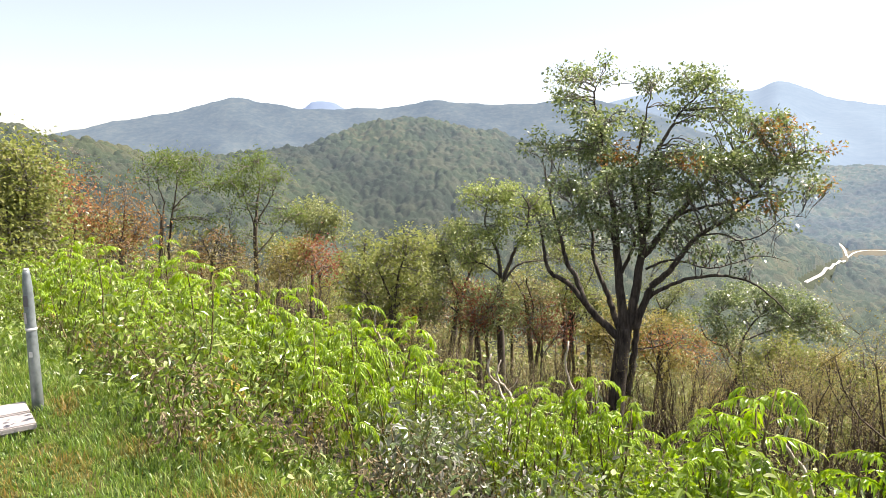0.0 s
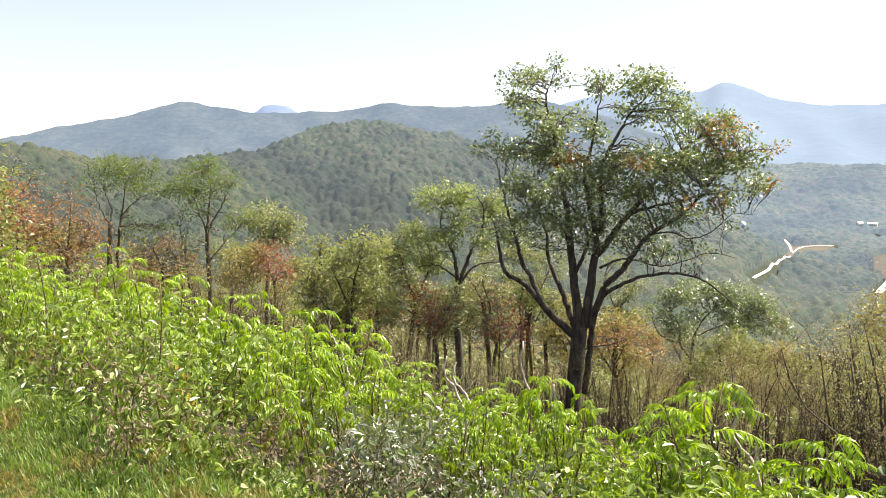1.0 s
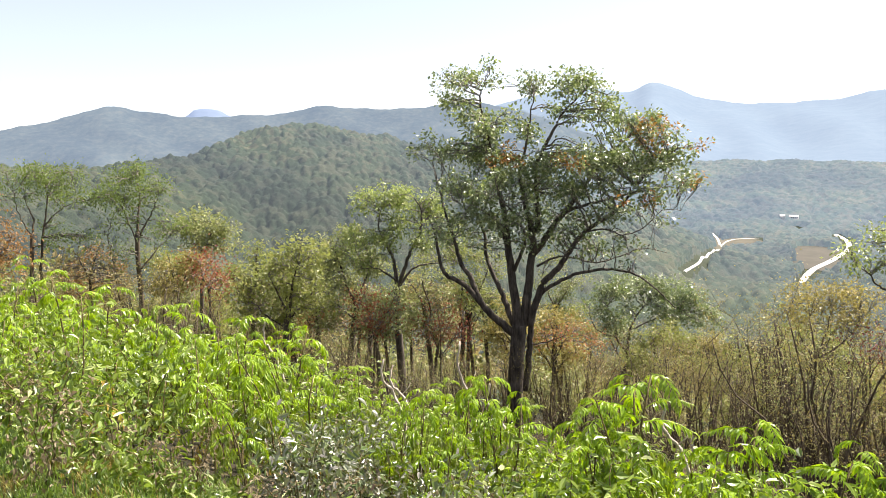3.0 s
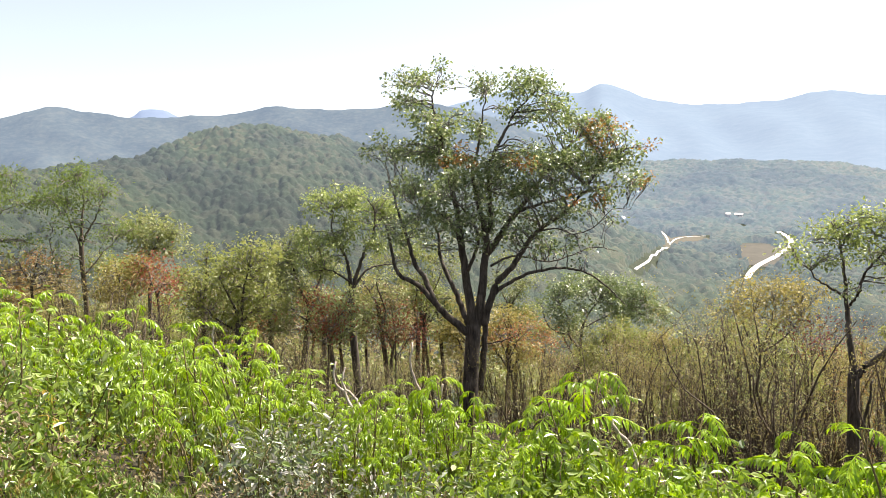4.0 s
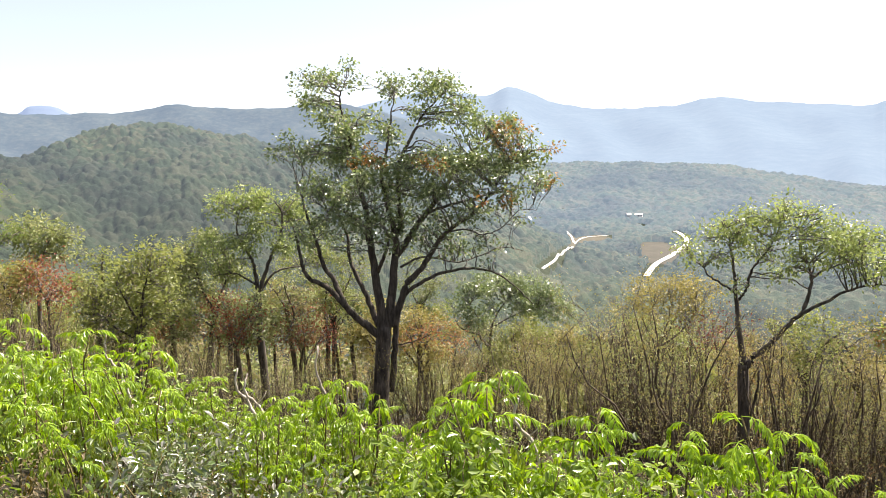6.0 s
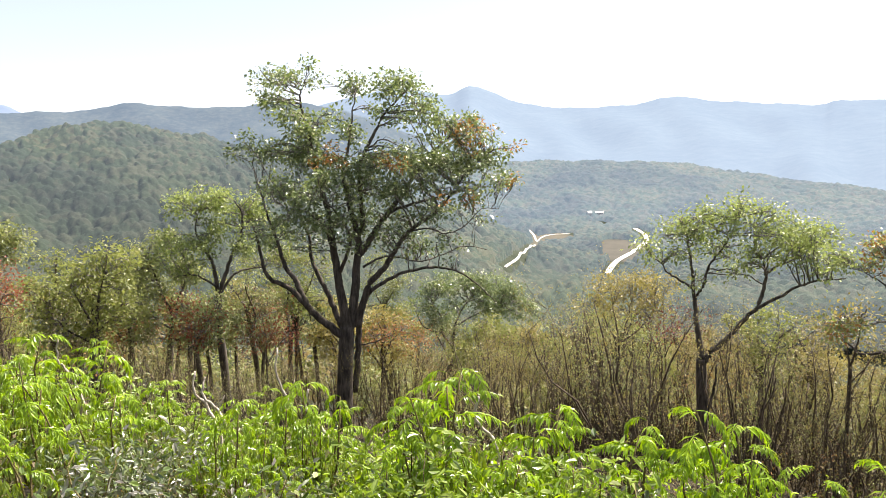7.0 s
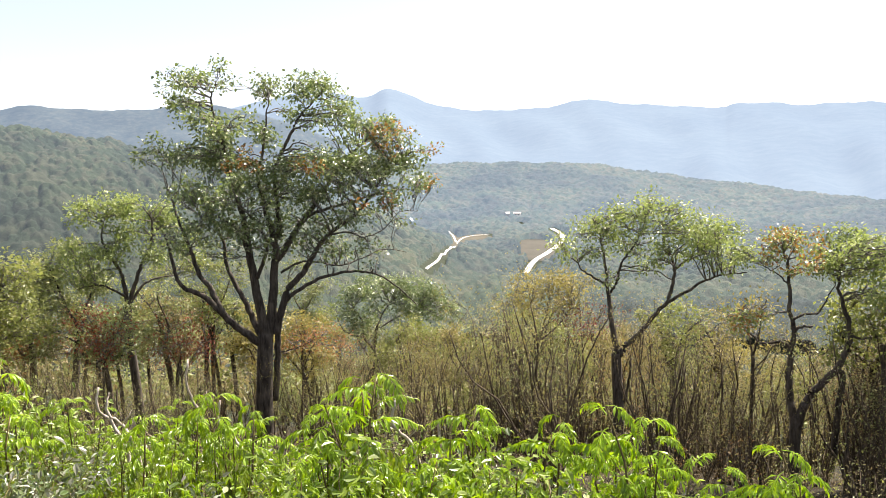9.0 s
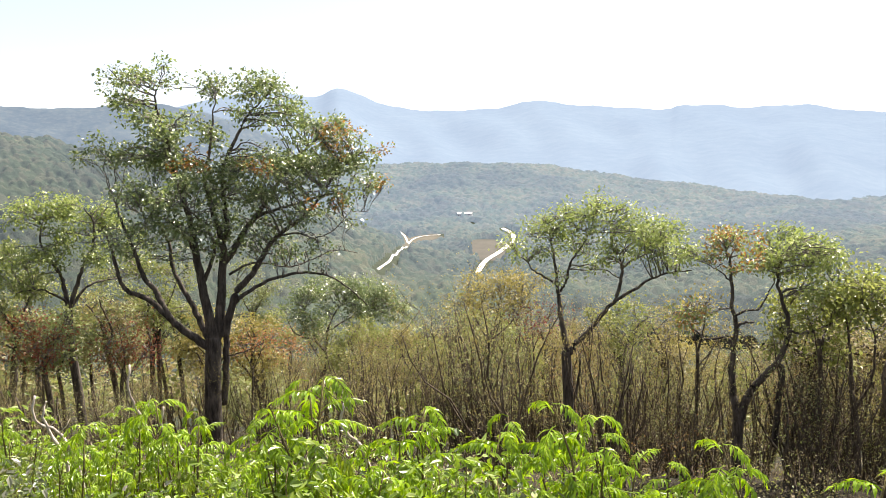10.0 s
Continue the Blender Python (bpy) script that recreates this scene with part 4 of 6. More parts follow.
def mid_oak():
    rng = np.random.default_rng(64)
    trunk = (lined([0.02, 0.0, -0.07, -0.15, -0.11], [0.0, 0.0, 0.0, 0.0, 0.0], [-1.54, 0.04, 1.6, 3.15, 4.53]), 0.24, 0.18)
    limbs = [
        (lined([-0.11, -0.18, -0.31, -0.68, -0.99, -0.76], [0.0, 0.1, 0.2, 0.3, 0.4, 0.5], [4.38, 5.58, 6.32, 7.06, 7.96, 8.85]), 0.14, 0.03),
        (lined([-0.08, 0.3, 0.64, 1.15, 1.3, 0.97], [0.0, -0.12, -0.24, -0.36, -0.48, -0.6], [4.53, 5.62, 6.54, 7.46, 8.64, 9.38]), 0.13, 0.03),
        (lined([-0.11, -0.89, -1.47, -2.2], [0.0, -0.3, -0.6, -0.9], [4.99, 5.63, 5.82, 5.77]), 0.07, 0.02),
        (lined([0.01, 0.75, 1.65, 2.36], [0.0, 0.27, 0.53, 0.8], [4.69, 5.57, 5.78, 5.75]), 0.08, 0.02)]
    crown = [(-0.63, 9.48, 1.19, 0.47, 10, 0.95), (0.99, 9.34, 1.07, 0.53, 10, 0.95), (2.16, 8.91, 0.71, 0.59, 7, 0.9), (-1.67, 9.03, 0.71, 0.42, 5, 0.8), (0.27, 8.15, 1.31, 0.65, 11, 0.75), (-1.51, 7.54, 1.07, 0.59, 9, 0.8),
             (1.75, 7.42, 1.01, 0.71, 9, 0.7), (-0.61, 6.8, 1.07, 0.53, 7, 0.6), (-2.25, 6.48, 0.77, 0.59, 6, 0.8), (2.77, 7.88, 0.53, 0.65, 4, 0.8)]
    tree("oak_tree", "upright dark-stemmed oak with an airy olive crown", "tree", -4.77, 38.0, trunk, limbs, lobed(rng, crown, 0.42, 1.6), M_OAK_PALE, M_BARK, rng, (0.18, 0.105), 44, 13, sides=8, spread=0.36)


mid_oak()


def grey_oak():
    rng = np.random.default_rng(80)
    trunk = (lined([-0.32, -0.16, 0.06, 0.25, 0.5], [0.0, 0.0, 0.0, 0.0, 0.0], [-1.63, -0.3, 1.02, 2.33, 3.47]), 0.2, 0.15)
    limbs = [
        (lined([0.5, 0.69, 1.11, 1.26], [0.0, 0.13, 0.27, 0.4], [3.31, 4.09, 5.04, 5.99]), 0.11, 0.03),
        (lined([0.44, -0.01, -0.32, -0.63], [0.0, -0.17, -0.33, -0.5], [3.31, 4.31, 5.45, 6.58]), 0.11, 0.03),
        (lined([0.32, -0.49, -1.3], [0.0, 0.3, 0.6], [2.5, 3.25, 4.17]), 0.07, 0.025)]
    crown = [(-0.01, 6.99, 1.25, 0.62, 9, 0.95), (-1.11, 6.51, 1.06, 0.69, 9, 0.95), (-0.01, 5.4, 1.37, 0.75, 12, 0.95), (-1.43, 4.92, 1.0, 0.87, 10, 0.95), (1.25, 5.88, 0.75, 0.69, 6, 0.8), (-0.32, 3.63, 1.06, 0.81, 9, 0.85),
             (-1.6, 2.98, 0.87, 0.75, 7, 0.9)]
    tree("oak_tree", "mid-sized oak with a grey-green leafy crown on a leaning trunk", "tree", -0.72, 40.0, trunk, limbs, lobed(rng, crown, 0.42, 1.6), M_GREYLEAF, M_BARK, rng, (0.18, 0.105), 44, 13, sides=8, spread=0.36)


grey_oak()


def olive_bush():
    rng = np.random.default_rng(81)
    trunk = (lined([-0.01, 0.0, 0.06, 0.17], [0.0, 0.0, 0.0, 0.0], [-0.56, 0.5, 1.54, 2.32]), 0.16, 0.12)
    limbs = [
        (lined([0.12, -0.23, -0.6], [0.0, 0.2, 0.4], [2.06, 3.06, 3.81]), 0.08, 0.02),
        (lined([0.17, 0.4, 0.66], [0.0, -0.2, -0.4], [2.06, 3.38, 4.3]), 0.09, 0.02),
        (lined([0.11, 0.91, 1.43], [0.0, 0.15, 0.3], [1.8, 2.54, 3.28]), 0.07, 0.02),
        (lined([0.06, -0.74, -1.35], [0.0, -0.15, -0.3], [1.54, 2.11, 2.91]), 0.07, 0.02)]
    crown = [(0.67, 4.87, 0.85, 0.4, 10, 0.95), (-0.22, 4.37, 0.9, 0.5, 12, 1), (-1.22, 4.0, 0.75, 0.5, 9, 1), (1.29, 4.23, 0.55, 0.6, 7, 0.95), (0.03, 3.35, 1.25, 0.65, 18, 1), (-1.36, 3.11, 0.7, 0.6, 9, 1),
             (1.29, 2.95, 0.6, 0.7, 8, 0.95), (-0.24, 2.19, 1.35, 0.55, 14, 0.95), (-1.5, 2.09, 0.65, 0.55, 7, 0.95)]
    tree("oak_tree", "bushy olive-green oak leafed almost to the ground", "tree", 4.33, 32.0, trunk, limbs, lobed(rng, crown, 0.42, 1.6), M_OLIVE, M_BARK, rng, (0.18, 0.105), 36, 9, sides=8, spread=0.44)


olive_bush()


def locust_a():
    rng = np.random.default_rng(120)
    trunk = (lined([-0.0, 0.05, 0.04, 0.04, 0.1], [0.0, 0.0, 0.0, 0.0, 0.0], [0.83, 2.43, 3.61, 4.53, 5.44]), 0.12, 0.09)
    limbs = [
        (lined([0.09, 0.17, 0.32, 0.15], [0.0, 0.07, 0.13, 0.2], [5.05, 6.07, 6.97, 7.87]), 0.08, 0.015),
        (lined([0.08, -0.21, -0.55], [0.0, 0.25, 0.5], [4.79, 5.81, 6.83]), 0.05, 0.015),
        (lined([0.11, 0.66, 1.06], [0.0, -0.25, -0.5], [5.18, 6.09, 6.99]), 0.05, 0.015),
        (lined([0.09, 0.75, 1.42], [0.0, 0.2, 0.4], [3.74, 4.48, 5.11]), 0.04, 0.012),
        (lined([-0.84, -0.93, -1.1], [0.3, 0.3, 0.3], [2.41, 4.0, 5.31]), 0.04, 0.02)]
    crown = [(0.1, 7.87, 0.9, 0.42, 10, 0.9), (-0.53, 7.24, 0.74, 0.37, 8, 0.85), (0.96, 7.23, 0.85, 0.42, 9, 0.9), (0.18, 6.46, 1.22, 0.42, 9, 0.6), (-0.71, 5.84, 0.69, 0.42, 4, 0.35), (1.04, 5.8, 0.8, 0.48, 6, 0.55),
             (1.66, 5.27, 0.69, 0.53, 6, 0.6), (0.01, 5.05, 1.17, 0.58, 6, 0.3), (-0.51, 4.28, 0.8, 0.53, 4, 0.25)]
    tree("locust_tree", "tall feathery locust with thin layered green foliage", "tree", 14.73, 34.0, trunk, limbs, lobed(rng, crown, 0.4, 1.6), M_LOCUST, M_BARK_BROWN, rng, (0.13, 0.055), 50, 16, sides=8, spread=0.42)


locust_a()


def locust_b():
    rng = np.random.default_rng(152)
    trunk = (lined([-0.32, -0.2, -0.1, -0.03], [0.0, 0.0, 0.0, 0.0], [1.74, 3.25, 4.38, 5.25]), 0.1, 0.075)
    limbs = [
        (lined([-0.08, 0.06, -0.1, -0.19], [0.0, 0.1, 0.2, 0.3], [4.76, 5.74, 6.36, 7.22]), 0.05, 0.012),
        (lined([0.12, 0.29, 0.48, 0.64, 0.61], [0.2, 0.15, 0.1, 0.05, 0.0], [2.95, 4.73, 5.73, 6.72, 7.59]), 0.07, 0.014),
        (lined([0.42, 0.89, 1.44, 2.08], [0.1, -0.03, -0.17, -0.3], [5.48, 5.98, 6.35, 6.47]), 0.035, 0.01),
        (lined([-0.04, -0.43, -0.52], [0.0, -0.2, -0.4], [5.13, 6.02, 7.0]), 0.03, 0.01)]
    crown = [(0.04, 7.67, 0.8, 0.32, 6, 0.8), (0.96, 7.59, 0.96, 0.37, 8, 0.85), (0.59, 7.1, 1.06, 0.32, 7, 0.7), (1.87, 6.58, 1.06, 0.21, 8, 0.8), (-0.35, 6.86, 0.8, 0.37, 5, 0.45), (1.31, 4.83, 0.9, 0.27, 6, 0.75),
             (0.99, 5.72, 0.9, 0.37, 4, 0.3), (-0.66, 7.47, 0.53, 0.37, 3, 0.5)]
    tree("locust_tree", "feathery pale green locust with two slender dark stems", "tree", 21.23, 34.0, trunk, limbs, lobed(rng, crown, 0.4, 1.6), M_LOCUST, M_BARK_BROWN, rng, (0.13, 0.055), 50, 16, sides=8, spread=0.42)


locust_b()


def bare_tree():
    rng = np.random.default_rng(74)
    trunk = (lined([-0.2, -0.09, -0.01, 0.0], [0.0, 0.0, 0.0, 0.0], [0.41, 1.84, 2.79, 3.38]), 0.09, 0.068)
    limbs = [
        (lined([-0.01, -0.11, -0.24, -0.27, -0.37, -0.53], [0.0, 0.06, 0.12, 0.18, 0.24, 0.3], [3.27, 3.97, 4.56, 5.37, 6.3, 6.99]), 0.05, 0.01),
        (lined([0.02, 0.31, 0.65, 0.9, 1.24], [0.0, -0.07, -0.15, -0.22, -0.3], [3.38, 3.97, 4.43, 5.13, 5.6]), 0.05, 0.01),
        (lined([0.02, 0.18, 0.44, 0.66], [0.0, 0.1, 0.2, 0.3], [3.74, 4.55, 5.36, 6.18]), 0.035, 0.01)]
    crown = [(-0.27, 6.3, 0.64, 0.8, 8, 0.06), (0.65, 6.19, 0.69, 0.64, 7, 0.1), (1.25, 5.59, 0.64, 0.53, 6, 0.1), (1.55, 5.12, 0.53, 0.42, 4, 0.1), (-0.15, 4.91, 0.53, 0.53, 3, 0.1)]
    tree("locust_tree", "thin forked tree with mostly bare twigs", "tree", 28.00, 34.0, trunk, limbs, lobed(rng, crown, 0.4, 1.6), M_LOCUST, M_BARK_BROWN, rng, (0.13, 0.055), 50, 16, sides=8, spread=0.42)


bare_tree()


def grey_small():
    rng = np.random.default_rng(140)
    trunk = (lined([-0.18, -0.11, -0.02, 0.03], [0.0, 0.0, 0.0, 0.0], [0.76, 2.47, 3.89, 4.73]), 0.1, 0.075)
    limbs = [
        (lined([0.02, -0.18, -0.25], [0.0, 0.1, 0.2], [4.45, 5.29, 5.84]), 0.05, 0.015),
        (lined([0.02, 0.42, 0.71], [0.0, -0.1, -0.2], [4.45, 5.3, 5.86]), 0.05, 0.015)]
    crown = [(0.17, 5.99, 1.01, 0.45, 9, 0.95), (0.84, 5.42, 0.56, 0.51, 6, 0.95), (-0.39, 5.44, 0.56, 0.51, 5, 0.9), (0.28, 5.01, 0.84, 0.45, 7, 0.9)]
    tree("oak_tree", "small rounded oak with grey-green leaves", "tree", 10.23, 36.0, trunk, limbs, lobed(rng, crown, 0.42, 1.6), M_GREYLEAF, M_BARK, rng, (0.18, 0.105), 44, 13, sides=8, spread=0.36)


grey_small()


def flat_oak():
    rng = np.random.default_rng(133)
    trunk = (lined([-0.24, 0.05, 0.55, 0.94, 0.91], [0.0, 0.0, 0.0, 0.0, 0.0], [-0.63, 0.48, 1.58, 2.49, 3.32]), 0.2, 0.15)
    limbs = [
        (lined([0.91, 0.29, 0.2, -0.32], [0.0, 0.1, 0.2, 0.3], [3.1, 3.89, 4.94, 5.81]), 0.1, 0.03),
        (lined([0.94, 0.98, 1.39, 2.07], [0.0, -0.13, -0.27, -0.4], [3.21, 4.31, 5.41, 6.31]), 0.11, 0.03),
        (lined([0.29, -0.85, -1.34], [0.1, -0.2, -0.5], [4.0, 4.43, 5.45]), 0.06, 0.02),
        (lined([1.05, 2.43, 3.81], [-0.1, 0.15, 0.4], [4.48, 5.14, 5.62]), 0.06, 0.02)]
    crown = [(0.38, 6.94, 1.24, 0.55, 10, 1), (1.92, 7.28, 1.31, 0.55, 11, 1), (3.44, 6.76, 1.24, 0.62, 11, 1), (4.62, 5.88, 1.24, 0.69, 11, 1), (-0.66, 6.05, 1.03, 0.69, 8, 0.9), (1.75, 5.88, 1.72, 0.62, 11, 0.9),
             (0.37, 4.99, 1.17, 0.62, 8, 0.85), (3.78, 5.18, 1.24, 0.48, 7, 0.8), (5.46, 5.71, 0.62, 0.41, 4, 0.9)]
    tree("oak_tree", "rounded oak with a flat grey-green crown on a crooked trunk", "tree", -21.67, 44.0, trunk, limbs, lobed(rng, crown, 0.42, 1.6), M_OAK, M_BARK, rng, (0.18, 0.105), 44, 13, sides=8, spread=0.36)


flat_oak()



def rust_tree():
    rng = np.random.default_rng(500)
    trunk = (lined([-0.09, -0.02, 0.0], [0.0, 0.0, 0.0], [1.14, 2.27, 3.17]), 0.09, 0.068)
    limbs = [
        (lined([-0.01, -0.45, -0.61], [0.0, 0.15, 0.3], [2.95, 3.85, 4.51]), 0.05, 0.015),
        (lined([-0.01, 0.17, 0.26], [0.0, -0.15, -0.3], [2.95, 4.07, 4.96]), 0.05, 0.015),
        (lined([0.01, 0.66, 0.97], [0.0, 0.1, 0.2], [2.83, 3.58, 4.24]), 0.04, 0.012)]
    crown = [(0.23, 5.06, 0.87, 0.48, 9, 0.55), (-0.51, 4.42, 0.82, 0.53, 9, 0.6), (0.7, 4.38, 0.73, 0.58, 8, 0.55), (-0.15, 3.74, 1.21, 0.48, 12, 0.85), (0.44, 3.26, 0.97, 0.39, 9, 0.9), (-0.67, 3.32, 0.87, 0.39, 8, 0.8)]
    tree("maple_tree", "young maple with rusty orange autumn leaves", "tree", 24.20, 31.0, trunk, limbs, lobed(rng, crown, 0.45, 1.6), M_RUST, M_BARK_BROWN, rng, (0.12, 0.07), 44, 8, sides=7, spread=0.6)


rust_tree()


def scarlet_tree():
    rng = np.random.default_rng(501)
    trunk = (lined([-0.07, -0.02, 0.01], [0.0, 0.0, 0.0], [0.53, 1.64, 2.51]), 0.07, 0.053)
    limbs = [
        (lined([-0.0, -0.22, -0.35, -0.44], [0.0, 0.07, 0.13, 0.2], [2.3, 3.39, 4.47, 5.11]), 0.04, 0.012),
        (lined([0.02, 0.16, 0.3], [0.0, -0.1, -0.2], [2.3, 3.39, 4.04]), 0.04, 0.012)]
    crown = [(-0.41, 5.01, 0.53, 0.44, 6, 0.9), (-0.11, 4.36, 0.48, 0.53, 7, 0.9), (0.18, 3.7, 0.53, 0.39, 6, 0.9), (-0.05, 3.06, 0.73, 0.44, 7, 0.8), (-1.04, 5.33, 0.48, 0.44, 4, 0.7)]
    tree("maple_tree", "thin maple with scarlet-orange leaves", "tree", 27.29, 31.0, trunk, limbs, lobed(rng, crown, 0.45, 1.6), M_REDORANGE, M_BARK_BROWN, rng, (0.12, 0.07), 44, 8, sides=7, spread=0.6)


scarlet_tree()


def edge_oak():
    rng = np.random.default_rng(502)
    trunk = (lined([-0.08, -0.04, -0.01], [0.0, 0.0, 0.0], [-0.39, 0.44, 1.09]), 0.1, 0.075)
    limbs = [
        (lined([-0.02, -0.18, -0.18], [0.0, 0.15, 0.3], [0.93, 1.74, 2.7]), 0.05, 0.015),
        (lined([-0.01, 0.25, 0.38], [0.0, -0.15, -0.3], [0.93, 1.9, 2.87]), 0.05, 0.015)]
    crown = [(-0.06, 3.43, 0.64, 0.45, 9, 1), (0.4, 3.11, 0.56, 0.41, 8, 0.95), (-0.05, 2.63, 0.86, 0.49, 12, 1), (0.53, 2.37, 0.56, 0.49, 9, 0.9), (-0.03, 1.83, 0.94, 0.45, 12, 1), (0.59, 1.63, 0.56, 0.37, 7, 0.9),
             (-0.63, 3.04, 0.49, 0.75, 9, 1), (-0.71, 1.94, 0.49, 0.56, 7, 1)]
    crown += [(-0.4, 0.9, 0.9, 0.5, 10, 0.95), (0.7, 0.8, 0.8, 0.5, 9, 0.9), (-1.2, 1.2, 0.6, 0.8, 8, 0.95)]
    tree("oak_tree", "olive and yellow-green oak leafed to the ground", "tree", 30.69, 24.0, trunk, limbs, lobed(rng, crown, 0.45, 1.6), M_OLIVE, M_BARK_BROWN, rng, (0.14, 0.085), 42, 13, sides=7, spread=0.6)


edge_oak()


def brown_tree():
    rng = np.random.default_rng(503)
    trunk = (lined([-0.08, -0.03, -0.01], [0.0, 0.0, 0.0], [1.5, 2.77, 3.77]), 0.07, 0.053)
    limbs = [
        (lined([-0.02, -0.32, -0.54], [0.0, 0.1, 0.2], [3.52, 4.27, 4.76]), 0.04, 0.012),
        (lined([0.0, 0.27, 0.45], [0.0, -0.1, -0.2], [3.52, 4.4, 4.9]), 0.04, 0.012)]
    crown = [(-0.08, 4.52, 0.88, 0.41, 8, 0.5), (-0.68, 4.17, 0.62, 0.41, 6, 0.6), (0.49, 4.0, 0.77, 0.46, 8, 0.5), (-0.11, 3.65, 1.03, 0.36, 8, 0.7), (1.07, 3.47, 0.67, 0.41, 6, 0.5)]
    tree("maple_tree", "slender brown-leaved tree, half bare", "tree", 17.92, 33.0, trunk, limbs, lobed(rng, crown, 0.45, 1.6), M_THICKET, M_BARK_BROWN, rng, (0.12, 0.07), 44, 8, sides=7, spread=0.6)


brown_tree()


def yellow_tree():
    rng = np.random.default_rng(504)
    trunk = (lined([-0.03, -0.03, -0.02], [0.0, 0.0, 0.0], [1.11, 2.15, 3.19]), 0.07, 0.053)
    limbs = [
        (lined([-0.03, -0.23, -0.34], [0.0, 0.1, 0.2], [2.93, 3.96, 4.59]), 0.04, 0.012),
        (lined([-0.01, 0.39, 0.52], [0.0, -0.1, -0.2], [2.93, 3.71, 4.24]), 0.04, 0.012)]
    crown = [(0.15, 4.22, 0.72, 0.46, 7, 0.9), (-0.12, 3.33, 0.88, 0.46, 9, 0.95), (0.64, 3.56, 0.52, 0.46, 5, 0.9), (-0.86, 3.48, 0.62, 0.52, 6, 0.6)]
    tree("oak_tree", "small tree with yellow and olive leaves", "tree", 12.04, 33.0, trunk, limbs, lobed(rng, crown, 0.45, 1.6), M_GOLD, M_BARK_BROWN, rng, (0.14, 0.085), 42, 13, sides=7, spread=0.36)


yellow_tree()


def red_shrub():
    rng = np.random.default_rng(505)
    trunk = (lined([-0.01, 0.0, -0.01], [0.0, 0.0, 0.0], [1.74, 2.5, 3.26]), 0.06, 0.045)
    limbs = [
        (lined([-0.01, -0.24, -0.35], [0.0, 0.1, 0.2], [3.01, 3.76, 4.25]), 0.03, 0.012),
        (lined([0.01, 0.32, 0.5], [0.0, -0.1, -0.2], [3.01, 3.65, 4.04]), 0.03, 0.012)]
    crown = [(-0.11, 4.27, 0.65, 0.35, 6, 0.9), (0.5, 3.76, 0.5, 0.45, 6, 0.9), (-0.24, 3.65, 0.65, 0.35, 6, 0.85), (0.24, 3.0, 0.75, 0.4, 6, 0.7)]
    tree("maple_shrub", "red-leaved maple shrub at the wood's edge", "shrub", 9.84, 32.0, trunk, limbs, lobed(rng, crown, 0.45, 1.6), M_RED, M_BARK_BROWN, rng, (0.12, 0.07), 44, 8, sides=7, spread=0.6)


red_shrub()


def red_understory():
    rng = np.random.default_rng(506)
    trunk = (lined([-0.11, -0.04, 0.05], [0.0, 0.0, 0.0], [-0.89, 0.45, 1.78]), 0.06, 0.045)
    limbs = [
        (lined([0.04, -0.19, -0.28], [0.0, 0.15, 0.3], [1.52, 2.56, 3.19]), 0.035, 0.012),
        (lined([0.04, 0.44, 0.61], [0.0, -0.15, -0.3], [1.52, 2.45, 3.39]), 0.035, 0.012)]
    crown = [(-0.01, 3.5, 0.67, 0.41, 6, 0.8), (0.46, 2.81, 0.62, 0.52, 7, 0.85), (-0.31, 2.6, 0.67, 0.41, 6, 0.85), (0.16, 1.9, 0.72, 0.36, 5, 0.6)]
    tree("maple_tree", "thin maple with dusky red leaves under the oaks", "tree", -2.63, 33.0, trunk, limbs, lobed(rng, crown, 0.45, 1.6), M_RED, M_BARK_BROWN, rng, (0.12, 0.07), 44, 8, sides=7, spread=0.6)


red_understory()


def red_understory_two():
    rng = np.random.default_rng(507)
    trunk = (lined([-0.02, 0.0, 0.03], [0.0, 0.0, 0.0], [-1.19, 0.18, 1.41]), 0.06, 0.045)
    limbs = [
        (lined([0.01, -0.34, -0.71], [0.0, 0.15, 0.3], [1.0, 2.06, 2.59]), 0.035, 0.012),
        (lined([0.04, 0.57, 1.11], [0.0, -0.15, -0.3], [1.0, 1.95, 2.5]), 0.035, 0.012),
        (lined([0.02, 0.02, -0.14], [0.0, 0.1, 0.2], [1.27, 2.59, 3.65]), 0.03, 0.01)]
    crown = [(-0.58, 2.52, 0.62, 0.36, 5, 0.75), (0.46, 2.33, 0.67, 0.36, 6, 0.75), (1.24, 2.15, 0.62, 0.31, 5, 0.8), (0.1, 3.15, 0.77, 0.36, 4, 0.4), (0.75, 3.25, 0.62, 0.31, 3, 0.6)]
    tree("maple_tree", "thin maple with bright red leaves behind the large oak", "tree", -7.95, 33.0, trunk, limbs, lobed(rng, crown, 0.45, 1.6), M_RED, M_BARK_BROWN, rng, (0.12, 0.07), 44, 8, sides=7, spread=0.6)


red_understory_two()


